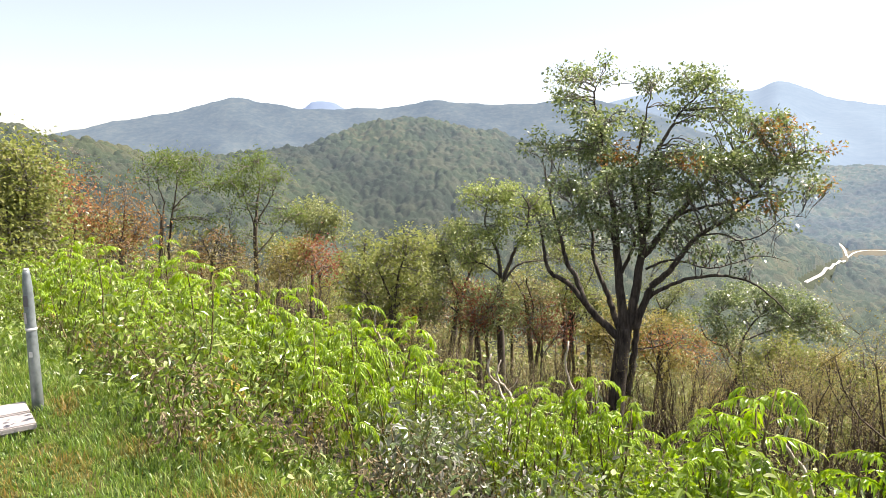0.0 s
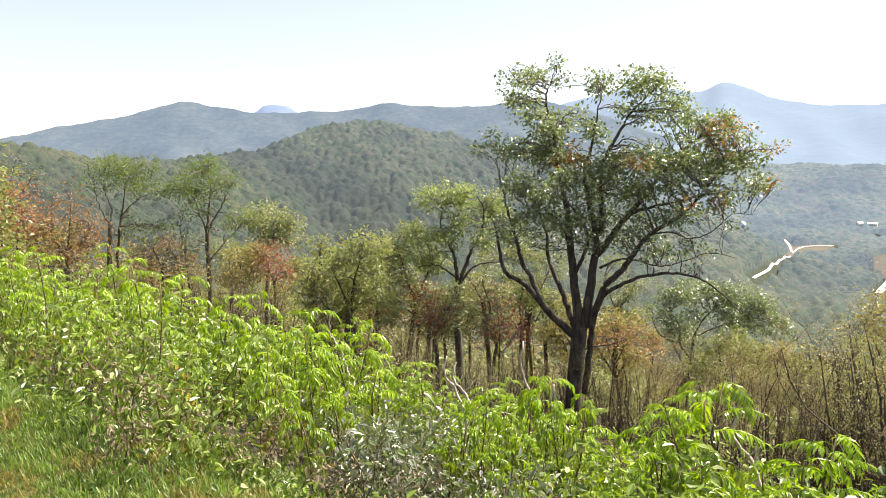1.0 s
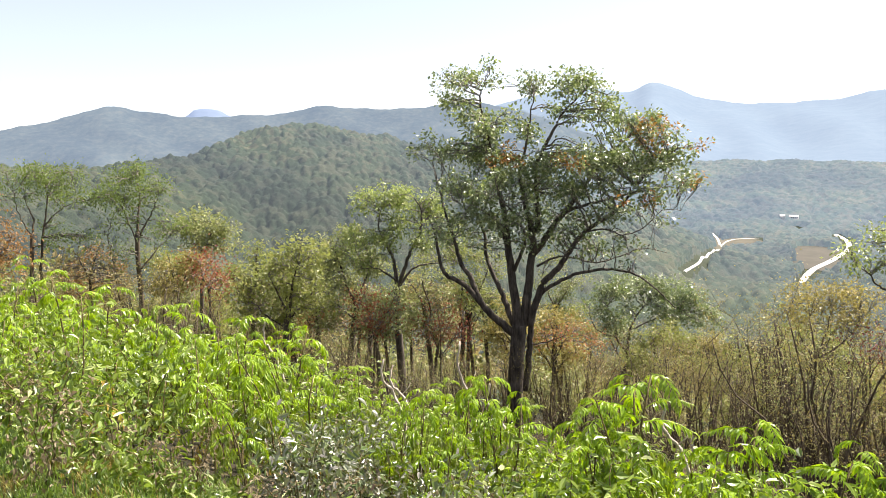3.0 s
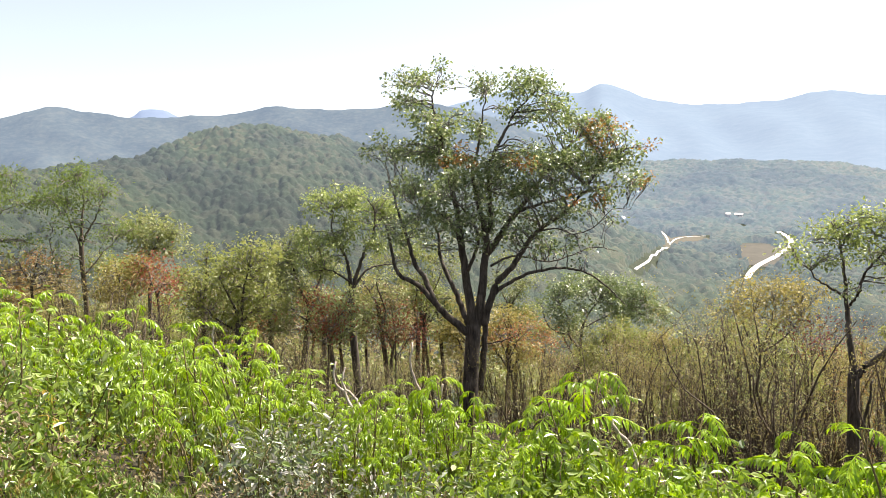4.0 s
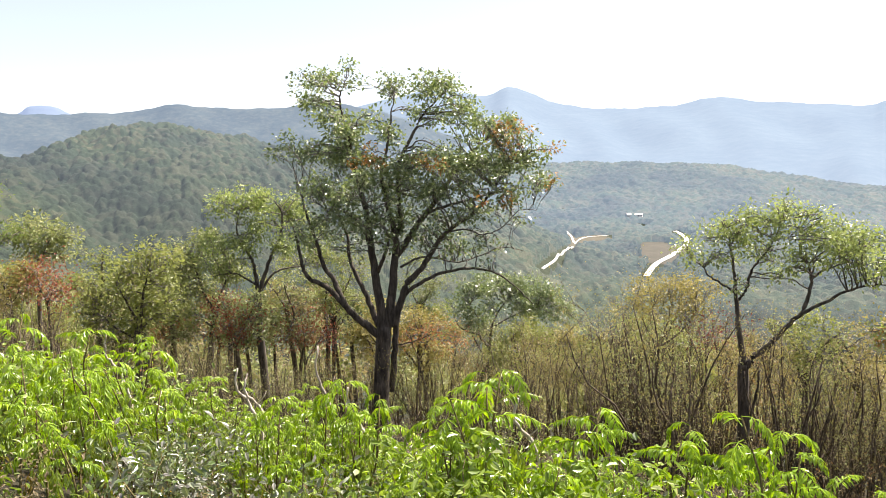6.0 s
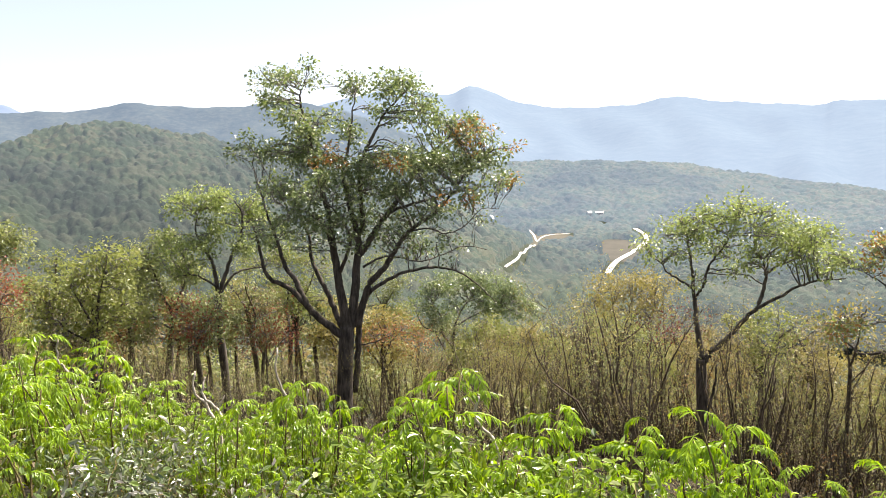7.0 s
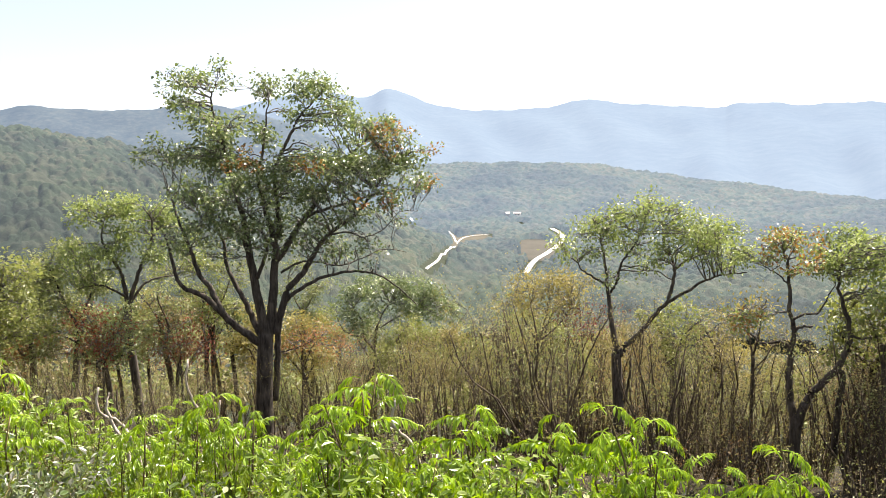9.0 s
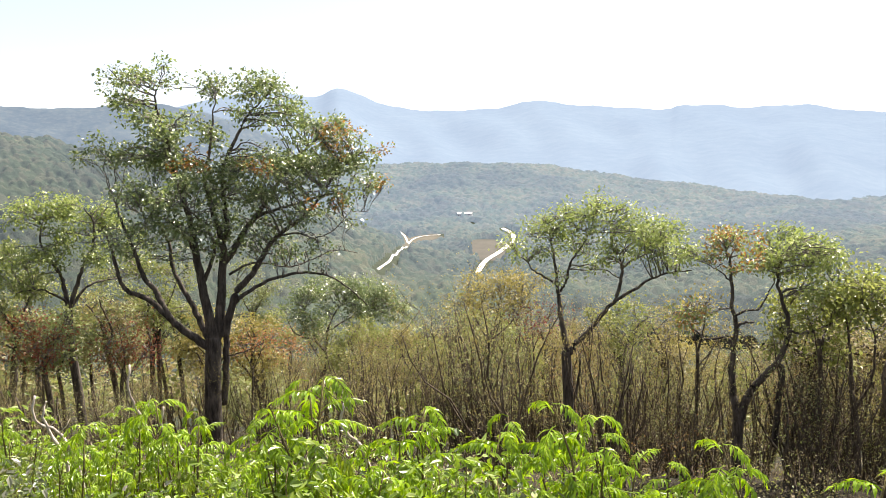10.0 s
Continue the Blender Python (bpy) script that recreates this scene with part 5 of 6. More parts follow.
def red_understory_three():
    rng = np.random.default_rng(508)
    trunk = (lined([-0.19, -0.07, 0.01], [0.0, 0.0, 0.0], [-0.57, 0.93, 2.13]), 0.06, 0.045)
    limbs = [
        (lined([0.01, 0.46, 0.9], [0.0, 0.15, 0.3], [1.83, 2.82, 3.22]), 0.035, 0.012),
        (lined([0.01, -0.32, -0.53], [0.0, -0.15, -0.3], [1.83, 2.91, 3.69]), 0.035, 0.012)]
    crown = [(0.89, 3.3, 0.84, 0.28, 6, 0.8), (0.18, 3.6, 0.68, 0.34, 4, 0.6), (1.89, 2.84, 0.68, 0.28, 4, 0.5), (-0.55, 3.02, 0.56, 0.34, 3, 0.5)]
    tree("maple_tree", "thin maple with orange-red leaves behind the large oak", "tree", -17.12, 36.0, trunk, limbs, lobed(rng, crown, 0.45, 1.6), M_REDORANGE, M_BARK_BROWN, rng, (0.12, 0.07), 44, 8, sides=7, spread=0.6)


red_understory_three()


def back_oak_a():
    rng = np.random.default_rng(509)
    trunk = (lined([-0.14, -0.05, 0.08, 0.15], [0.0, 0.0, 0.0, 0.0], [0.26, 2.63, 4.19, 5.36]), 0.14, 0.105)
    limbs = [
        (lined([0.14, -0.3, -0.45], [0.0, 0.2, 0.4], [4.97, 6.5, 7.63]), 0.08, 0.02),
        (lined([0.14, 1.02, 1.43], [0.0, -0.2, -0.4], [4.97, 6.52, 7.68]), 0.08, 0.02)]
    crown = [(-1.34, 8.87, 1.13, 0.75, 8, 0.8), (0.15, 8.43, 1.35, 0.75, 9, 0.8), (1.82, 7.61, 1.13, 0.83, 8, 0.75), (-0.29, 6.92, 1.65, 0.75, 10, 0.8), (1.57, 5.69, 1.28, 0.83, 8, 0.8), (-1.1, 5.41, 1.35, 0.75, 8, 0.8),
             (-2.89, 7.78, 1.13, 0.9, 8, 0.8), (-2.78, 5.86, 1.13, 0.75, 6, 0.8)]
    tree("oak_tree", "olive-leaved oak behind the large oak", "tree", -10.32, 48.0, trunk, limbs, lobed(rng, crown, 0.45, 1.6), M_OLIVE, M_BARK_BROWN, rng, (0.14, 0.085), 42, 13, sides=7, spread=0.36)


back_oak_a()


def back_oak_b():
    rng = np.random.default_rng(510)
    trunk = (lined([-0.08, -0.04, 0.02, 0.08], [0.0, 0.0, 0.0, 0.0], [1.81, 3.87, 5.1, 6.11]), 0.14, 0.105)
    limbs = [
        (lined([0.08, -0.57, -0.83], [0.0, 0.2, 0.4], [5.71, 7.09, 8.07]), 0.07, 0.02),
        (lined([0.08, 0.81, 1.21], [0.0, -0.2, -0.4], [5.71, 6.94, 7.77]), 0.07, 0.02)]
    crown = [(-0.14, 9.13, 1.17, 0.63, 7, 0.7), (1.22, 7.5, 1.17, 0.63, 7, 0.75), (-0.36, 7.53, 1.33, 0.78, 8, 0.8), (0.6, 6.1, 1.33, 0.63, 7, 0.75), (-1.19, 5.93, 1.02, 0.7, 5, 0.75)]
    tree("oak_tree", "grey-green oak standing behind the large oak", "tree", -17.17, 50.0, trunk, limbs, lobed(rng, crown, 0.45, 1.6), M_GREYLEAF, M_BARK_BROWN, rng, (0.14, 0.085), 42, 13, sides=7, spread=0.36)


back_oak_b()


def gold_tree():
    rng = np.random.default_rng(511)
    trunk = (lined([-0.11, -0.08, -0.06], [0.0, 0.0, 0.0], [1.5, 2.6, 3.69]), 0.09, 0.068)
    limbs = [
        (lined([-0.07, -0.66, -1.04], [0.0, 0.2, 0.4], [3.42, 4.46, 5.24]), 0.05, 0.015),
        (lined([-0.07, 0.27, 0.41], [0.0, -0.2, -0.4], [3.42, 4.82, 5.66]), 0.05, 0.015),
        (lined([-0.07, 0.93, 1.46], [0.0, 0.1, 0.2], [3.56, 4.47, 5.25]), 0.05, 0.015)]
    crown = [(-0.49, 6.12, 0.83, 0.36, 8, 0.8), (0.56, 6.37, 0.93, 0.41, 9, 0.85), (1.6, 6.22, 0.78, 0.47, 8, 0.7), (0.02, 5.31, 1.14, 0.41, 8, 0.5), (1.32, 5.16, 0.88, 0.41, 6, 0.4), (-1.29, 5.6, 0.62, 0.36, 5, 0.5)]
    tree("oak_tree", "young tree with golden olive leaves above the thicket", "tree", -36.27, 33.1, trunk, limbs, lobed(rng, crown, 0.45, 1.6), M_GOLD, M_BARK_BROWN, rng, (0.14, 0.085), 42, 13, sides=7, spread=0.36)


gold_tree()


def crimson_tree():
    rng = np.random.default_rng(512)
    trunk = (lined([-0.02, -0.01, -0.05], [0.0, 0.0, 0.0], [1.05, 2.11, 3.17]), 0.07, 0.053)
    limbs = [
        (lined([-0.05, -0.5, -0.88], [0.0, 0.15, 0.3], [2.91, 3.92, 4.67]), 0.035, 0.012),
        (lined([-0.03, 0.39, 0.57], [0.0, -0.15, -0.3], [2.91, 3.87, 4.55]), 0.035, 0.012)]
    crown = [(0.39, 4.35, 0.65, 0.25, 5, 0.7), (-0.49, 4.61, 0.65, 0.3, 4, 0.45), (0.9, 5.0, 0.5, 0.25, 3, 0.4)]
    tree("maple_tree", "crooked little tree with dark crimson leaves", "tree", -39.42, 32.1, trunk, limbs, lobed(rng, crown, 0.45, 1.6), M_CRIMSON, M_BARK_BROWN, rng, (0.12, 0.07), 44, 8, sides=7, spread=0.6)


crimson_tree()


def slender_gold():
    rng = np.random.default_rng(513)
    trunk = (lined([0.03, 0.0, -0.0, 0.01], [0.0, 0.0, 0.0, 0.0], [-1.23, 0.18, 1.58, 2.95]), 0.075, 0.056)
    limbs = [
        (lined([0.01, -0.13, -0.37], [0.0, 0.1, 0.2], [2.76, 3.5, 4.05]), 0.04, 0.012),
        (lined([0.01, 0.17, 0.24], [0.0, -0.1, -0.2], [2.95, 3.76, 4.55]), 0.04, 0.012),
        (lined([0.0, 0.54, 0.97], [0.0, 0.1, 0.2], [2.37, 3.16, 3.55]), 0.03, 0.01)]
    crown = [(-0.55, 4.28, 0.43, 0.28, 4, 0.7), (0.07, 4.22, 0.55, 0.31, 6, 0.7), (-0.27, 3.62, 0.51, 0.24, 4, 0.5), (0.52, 3.76, 0.47, 0.28, 3, 0.5), (0.06, 4.89, 0.47, 0.24, 3, 0.4)]
    tree("maple_tree", "slender dark-stemmed tree with yellow-green leaves", "tree", -52.23, 25.2, trunk, limbs, lobed(rng, crown, 0.45, 1.6), M_GOLD, M_BARK_BROWN, rng, (0.12, 0.07), 44, 8, sides=7, spread=0.6)


slender_gold()


def edge_tree():
    rng = np.random.default_rng(514)
    trunk = (lined([0.15, 0.07, -0.01, -0.18], [0.0, 0.0, 0.0, 0.0], [-1.33, -0.27, 0.77, 1.62]), 0.1, 0.075)
    limbs = [
        (lined([-0.15, -0.22, -0.34, -0.47], [0.0, 0.07, 0.13, 0.2], [1.45, 2.47, 3.3, 4.14]), 0.07, 0.02),
        (lined([-0.07, 0.3, 0.39, 0.14], [0.0, -0.1, -0.2, -0.3], [0.94, 1.9, 3.12, 4.12]), 0.06, 0.015)]
    crown = [(-0.46, 4.35, 0.57, 0.42, 7, 0.9), (0.16, 4.9, 0.64, 0.49, 9, 0.8), (0.47, 4.26, 0.49, 0.57, 6, 0.8), (-0.06, 3.54, 0.57, 0.34, 4, 0.4), (0.86, 4.95, 0.57, 0.57, 8, 0.8), (1.04, 3.98, 0.57, 0.57, 6, 0.7)]
    tree("oak_tree", "dark forked tree with olive leaves in the thicket", "tree", -62.99, 24.2, trunk, limbs, lobed(rng, crown, 0.45, 1.6), M_OLIVE, M_BARK_BROWN, rng, (0.14, 0.085), 42, 13, sides=7, spread=0.36)


edge_tree()


def thin_dark_tree():
    rng = np.random.default_rng(515)
    trunk = (lined([0.04, 0.01, -0.01, -0.04, -0.11], [0.0, 0.0, 0.0, 0.0, 0.0], [-1.53, -0.44, 0.64, 2.07, 3.12]), 0.085, 0.064)
    limbs = [
        (lined([-0.06, -0.27, -0.52], [0.0, 0.1, 0.2], [2.42, 3.25, 3.91]), 0.04, 0.012),
        (lined([-0.09, 0.11, 0.23], [0.0, -0.1, -0.2], [2.77, 3.51, 4.06]), 0.04, 0.012),
        (lined([-0.03, 0.12, 0.16], [0.0, -0.1, -0.2], [1.0, 1.94, 2.5]), 0.03, 0.01)]
    crown = [(-0.43, 3.79, 0.45, 0.26, 4, 0.5), (0.16, 4.01, 0.45, 0.3, 4, 0.6), (-0.12, 3.38, 0.49, 0.26, 3, 0.3)]
    tree("oak_tree", "thin straight dark tree, leafy only at the top", "tree", -60.70, 24.2, trunk, limbs, lobed(rng, crown, 0.45, 1.6), M_OLIVE, M_BARK_BROWN, rng, (0.14, 0.085), 42, 13, sides=7, spread=0.36)


thin_dark_tree()


# further trees filling the slope behind, each with its own build
def fill_trees():
    rows = [(1.8, 44, 7.2, 1.9, M_GREYLEAF, "grey-green oak in the wood below the brink"), (-2.2, 46, 8.0, 1.9, M_OLIVE, "olive oak in the wood below the brink"), (-7.2, 44, 7.6, 1.8, M_GREYLEAF, "leafy grey-green oak with a dark trunk"),
            (-9.6, 48, 7.8, 1.9, M_OLIVE, "olive-leaved oak behind the large oak"), (6.8, 42, 6.6, 1.7, M_OLIVE, "olive oak at the foot of the slope"), (-11.8, 50, 7.0, 1.9, M_GREYLEAF, "grey-green oak behind the large oak"),
            (-17.6, 50, 7.0, 2.0, M_OLIVE, "olive oak behind the large oak"), (12.8, 40, 5.2, 1.5, M_OLIVE, "yellow-green oak on the slope"), (17.8, 42, 5.0, 1.5, M_RUST, "rusty young maple on the slope"), (24.6, 40, 5.4, 1.6, M_OLIVE, "olive young oak on the slope"),
            (-27.5, 50, 6.2, 1.7, M_OLIVE, "olive-brown tree among bare saplings"), (-33.0, 44, 6.0, 1.6, M_THICKET, "brown-leaved tree among bare saplings"), (-35.8, 36, 6.0, 1.5, M_OLIVE, "yellowing tree among bare saplings"), (-46.5, 38, 6.6, 1.8, M_OLIVE, "olive tree behind the forked oak"),
            (-49.5, 42, 7.0, 1.8, M_THICKET, "brown-leaved tree in the thicket"), (-60.5, 26, 6.2, 1.5, M_OLIVE, "olive-green slender tree in the thicket"), (-64.5, 28, 6.2, 1.6, M_THICKET, "brown-green tree in the thicket"),
            (3.8, 36, 5.0, 1.5, M_GREYLEAF, "grey-green shrubby oak below the brink"), (-3.0, 34, 4.6, 1.3, M_GREYLEAF, "low leafy oak below the brink")]
    for n, (az, r, h, w, leaf, label) in enumerate(rows):
        dry = leaf is M_THICKET
        plain_tree("maple_tree" if leaf in (M_RUST, M_THICKET) else "oak_tree", label, az, r, 300 + n, h, h * 0.38, 0.25 * math.sin(n * 2.4), (0.2 * math.cos(n), 0, h * 0.66), w, h * 0.27, 20, 0.68, 0.6 if dry else 0.85, leaf,
                   M_BARK if n % 2 else M_BARK_BROWN, 0.09 + 0.012 * h, (0.17, 0.1), 24, 12, stems=6)


fill_trees()


def back_row():
    """Leafy trees standing close together behind the nearer ones, their tops falling towards the thicket."""
    rng = np.random.default_rng(77)
    looks = [(M_GREYLEAF, "grey-green leafy oak in the closed wood"), (M_OLIVE, "olive leafy oak in the closed wood"), (M_GOLD, "yellowing leafy tree in the closed wood"), (M_THICKET, "brown-green leafy tree in the closed wood"), (M_RUST, "rusty leafy maple in the closed wood")]
    for n, az in enumerate(np.arange(32, -66, -2.35)):
        r = 45 + rng.uniform(-6, 7)
        x, y = polar(az, r)
        el = np.interp(-az, [-32, -20, -9, -3, 4, 9, 14, 20, 28, 34, 40, 50, 66], [-5.4, -7.2, -8.2, -8.0, -8.6, -9.4, -10.0, -12.4, -12.6, -11.4, -12.4, -13.6, -12.0]) - 1.8 * rng.uniform() ** 2
        top = EYE + r * math.tan(radians(el)) - float(terrain(x, y)) - float(lift(x, y))
        k = int(rng.choice(5, p=[0.34, 0.3, 0.14, 0.12, 0.1] if az > -12 else [0.1, 0.3, 0.32, 0.22, 0.06]))
        plain_tree("maple_tree" if k == 4 else "oak_tree", looks[k][1], float(az + rng.uniform(-0.7, 0.7)), r, 700 + n, top, top - 4.2, rng.uniform(-0.3, 0.3), (0, 0, top - 2.5), 1.75, 2.3, 26, 0.62, 0.92, looks[k][0],
                   M_BARK if n % 2 else M_BARK_BROWN, 0.13, (0.18, 0.11), 26, 13, stems=6, spread=0.4)


back_row()


# ---- thicket of thin saplings ----
def sapling(seed, height, leaf, full, label, thick=1.0, stems=5, fan=0.13, size=0.066):
    """Several thin stems fanning from one root, bare below, with fine upright twigs and small leaves above."""
    rng = np.random.default_rng(seed)
    base = tagged(new("sapling"), label, "sapling", "thicket of saplings")
    bark = M_TWIG if seed % 2 else M_BARK_BROWN
    wood, green = Heap(), Heap()
    for n in range(stems):
        foot = rng.normal(0, 0.22, 3) * [1, 1, 0]
        head = foot + [*rng.normal(0, fan * height, 2), height * rng.uniform(0.68, 1.0)]
        stem = branch_line(foot - [0, 0, 0.4], head, rng, 0, 8, 0.03 + 0.006 * thick)
        heap = Heap() if n < 3 else wood
        tube(heap, stem, rng.uniform(0.03, 0.06) * thick, 0.012 * thick, 5)
        if n < 3:
            piece("stem", heap.mesh("stem", bark, True), base)
        for _ in range(10):
            k = int(rng.integers(2, 8))
            w = rng.normal(0, 1, 3) * [0.55, 0.55, 0.2] + [0, 0, 0.9]
            tw = branch_line(stem[k], stem[k] + unit(w) * rng.uniform(0.5, 1.4) * height / 5.5, rng, 0.0, 4, 0.07)
            tube(wood, tw, 0.009, 0.004, 3)
            for _ in range(4):
                c = tw[int(rng.integers(1, 4))]
                e = c + unit(rng.normal(0, 1, 3) + [0, 0, 0.6]) * rng.uniform(0.2, 0.6)
                tube(wood, np.array([c, e]), 0.004, 0.002, 3)
                if rng.uniform() < full * (0.08 + 0.92 * min(1, k / 6) ** 1.5):
                    spots = e + rng.normal(0, 0.22, (9, 3))
                    leaves(green, spots, unit(spots - c), rng, size, size * 0.6)
    tagged(piece("branchwork", wood.mesh("branchwork", bark, True), base), kind="stuff")
    if green.n:
        piece("crown", green.mesh("crown", leaf), base)
    return base


def thicket():
    rng = np.random.default_rng(40)
    kinds = [sapling(50, 5.2, M_THICKET, 0.95, "thin brown sapling with sparse dull leaves"), sapling(51, 5.8, M_THICKET, 0.6, "nearly bare grey-brown sapling with a few leaves"),
             sapling(52, 5.4, M_GOLD, 0.95, "fanning sapling with golden olive leaves", 1.2, 7, 0.2), sapling(54, 6.4, M_OLIVE, 0.7, "young dark-stemmed tree with sparse olive leaves", 2.2, 3, 0.05),
             sapling(64, 4.8, M_RUST, 0.7, "thin sapling with a few rusty leaves"), sapling(55, 5.0, M_THICKET, 0.2, "bare grey-brown sapling with fine twigs", 1.0, 7),
             sapling(56, 4.2, M_GREYLEAF, 0.9, "young leafy green sapling"), sapling(58, 6.0, M_GOLD, 0.6, "young crooked dark-stemmed tree, half bare", 2.6, 3, 0.09)]
    tall = [5.2, 5.8, 5.4, 6.4, 4.8, 5.0, 4.2, 6.0]
    weight = [0.17, 0.08, 0.2, 0.19, 0.05, 0.05, 0.08, 0.18]
    used, made = set(), []
    for _ in range(1200):
        if len(made) >= 272:
            break
        az = rng.uniform(-72, 33)
        r = math.sqrt(rng.uniform(20**2, 46**2))
        x, y = polar(az, r)
        open_view = any(a0 < az < a1 and r < rr for a0, a1, rr in ((-17.0, -11.5, 35), (-44.5, -40.5, 29), (-56.5, -53.5, 24.5), (-5.8, -3.6, 38), (0, 8, 33)))
        if past_brink(x, y) < 8 or open_view or (az > -12 and rng.uniform() < 0.15):
            continue
        made.append(az)
        k = int(rng.choice(8, p=weight))
        z = float(terrain(x, y))
        skyline = np.interp(-az, [-33, -21, -12, -8, 0, 6, 12, 18, 24, 28, 30, 34, 38, 42, 48, 53, 58, 63, 72], [-6.4, -7.4, -9.0, -10.5, -13.4, -14.4, -15.2, -15.4, -14.6, -13.6, -12.4, -11.6, -11.8, -13.6, -13.4, -14.5, -12.6, -10.4, -9.6])
        height = (EYE + r * math.tan(radians(skyline)) - z) * (1 - 0.45 * rng.uniform() ** 1.2)
        m = pose(x, y, z, 0, 0, rng.uniform(0, 360)) @ Matrix.Scale(height / tall[k], 4)
        if k not in used:
            used.add(k)
            kinds[k].matrix_basis = m
        else:
            ob = copy_thing(kinds[k], m)
            ob.matrix_basis = m


thicket()


# ---- shrubs in front ----
def frond_mesh(name, seed, length, droop, pairs, material, hang=0.6):
    """A feathered leaf: a bent stalk with pairs of long hanging leaflets."""
    rng = np.random.default_rng(seed)
    heap = Heap()
    u = np.linspace(0, 1, 6)
    ang = 0.75 - droop * u
    step = length / 5
    line = np.concatenate([[[0, 0, 0]], np.cumsum(np.stack([np.cos(ang[1:]) * step, 0 * u[1:], np.sin(ang[1:]) * step], 1), 0)])  # rises, then droops
    tube(heap, line, 0.0035, 0.0015, 3)
    rows = []
    for k in range(pairs):
        f = 0.22 + 0.76 * k / (pairs - 1)
        p = np.array([np.interp(f, u, line[:, i]) for i in range(3)])
        a = np.interp(f, u, ang)
        fwd = np.array([math.cos(a), 0, math.sin(a)])
        for sgn in (-1, 1):
            d = unit(np.array([0, sgn, 0]) * 0.6 + fwd * 0.4 + [0, 0, -hang] + rng.normal(0, 0.18, 3))
            rows.append((p, d, length * 0.27 * math.sin(math.pi * (0.25 + 0.6 * f)) * rng.uniform(0.85, 1.15)))
    a = ang[-1]
    rows.append((line[-1], np.array([math.cos(a), 0, math.sin(a)]), length * 0.22))
    for p, d, ln in rows:
        side = unit(np.cross(d, [0, 0, 1.0]) + rng.normal(0, 0.15, 3))
        up = np.cross(side, d)
        w = ln * 0.13
        v = np.array([p, p + d * ln * 0.45 + side * w + up * w * 0.5, p + d * ln * 0.5, p + d * ln * 0.45 - side * w + up * w * 0.5, p + d * ln - up * ln * 0.2])
        heap.put(v, [np.array([[0, 2, 1], [0, 3, 2], [1, 2, 4], [2, 3, 4]])])
    return heap.mesh(name, material)


FRONDS = [frond_mesh("frond", 60 + k, ln, dr, 15, M_SUMAC) for k, (ln, dr) in enumerate(((0.27, 1.6), (0.30, 2.0), (0.24, 1.3), (0.27, 2.4)))]
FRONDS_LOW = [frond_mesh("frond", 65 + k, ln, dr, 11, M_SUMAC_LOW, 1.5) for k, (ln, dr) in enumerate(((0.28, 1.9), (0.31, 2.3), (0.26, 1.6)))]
FRONDS_OLD = [frond_mesh("frond", 70 + k, ln, dr, 7, M_SUMAC_OLD) for k, (ln, dr) in enumerate(((0.32, 2.2), (0.36, 2.5)))]
FRONDS_DEAD = [frond_mesh("frond", 80 + k, ln, dr, 6, M_DEAD) for k, (ln, dr) in enumerate(((0.32, 2.6), (0.30, 2.9)))]


def sumac(seed, height, label):
    rng = np.random.default_rng(seed)
    base = tagged(new("sumac_shrub"), label, "shrub", "sumac shrubs along the brink")
    for k in range(2):
        heap = Heap()
        foot = np.array([*rng.normal(0, 0.10, 2), -0.15])
        head = np.array([*rng.normal(0, 0.16, 2), height * (1.0 if k == 0 else rng.uniform(0.6, 0.85))])
        stem = branch_line(foot, head, rng, 0, 6, 0.04)
        tube(heap, stem, 0.011, 0.004, 5)
        stalk = piece("stem", heap.mesh("stem", M_STEM, True), base)
        count = 12 if k == 0 else 9
        turn = rng.uniform(0, 360)
        for j in range(count):
            u = j / count
            f = 1 - 0.7 * u**1.2
            p = stem[0] + (stem[-1] - stem[0]) * f
            # Upper fronds take the bright leaf, lower ones the leaf darkened for shade.
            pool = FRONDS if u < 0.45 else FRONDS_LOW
            if u > 0.72 and rng.uniform() < 0.5:
                pool = FRONDS_OLD if rng.uniform() < 0.5 else FRONDS_DEAD
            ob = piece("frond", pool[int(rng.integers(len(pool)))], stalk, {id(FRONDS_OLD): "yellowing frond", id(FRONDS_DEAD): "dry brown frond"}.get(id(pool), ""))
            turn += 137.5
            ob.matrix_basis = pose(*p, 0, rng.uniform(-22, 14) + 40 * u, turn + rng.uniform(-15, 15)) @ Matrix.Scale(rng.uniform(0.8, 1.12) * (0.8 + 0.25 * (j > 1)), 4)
    return base


def bramble(seed, height, leaf, label, size, full=1.0, canes=2, name="bramble_bush", group="low bushes between the sumacs"):
    """A low tangle of arching canes with broad leaves."""
    rng = np.random.default_rng(seed)
    base = tagged(new(name), label, "bush", group)
    green = Heap()
    for _ in range(canes):
        d = rng.uniform(0, 6.28)
        head = np.array([math.cos(d), math.sin(d), 0]) * rng.uniform(0.2, 0.55) * height / 0.8 + [0, 0, height * rng.uniform(0.6, 1.05)]
        cane = branch_line([*rng.normal(0, 0.08, 2), -0.1], head, rng, 0.12, 7, 0.05)
        heap = Heap()
        tube(heap, cane, 0.006, 0.003, 4)
        piece("cane", heap.mesh("cane", M_STEM, True), base)
        n = int(75 * full)
        spots = cane[rng.integers(1, 7, n)] + rng.normal(0, 0.12 * height / 0.8, (n, 3)) - [0, 0, 0.04]
        round_leaves(green, spots, unit(spots - [0, 0, height * 0.4]), rng, size)
    piece("foliage", green.mesh("foliage", leaf), base)
    return base


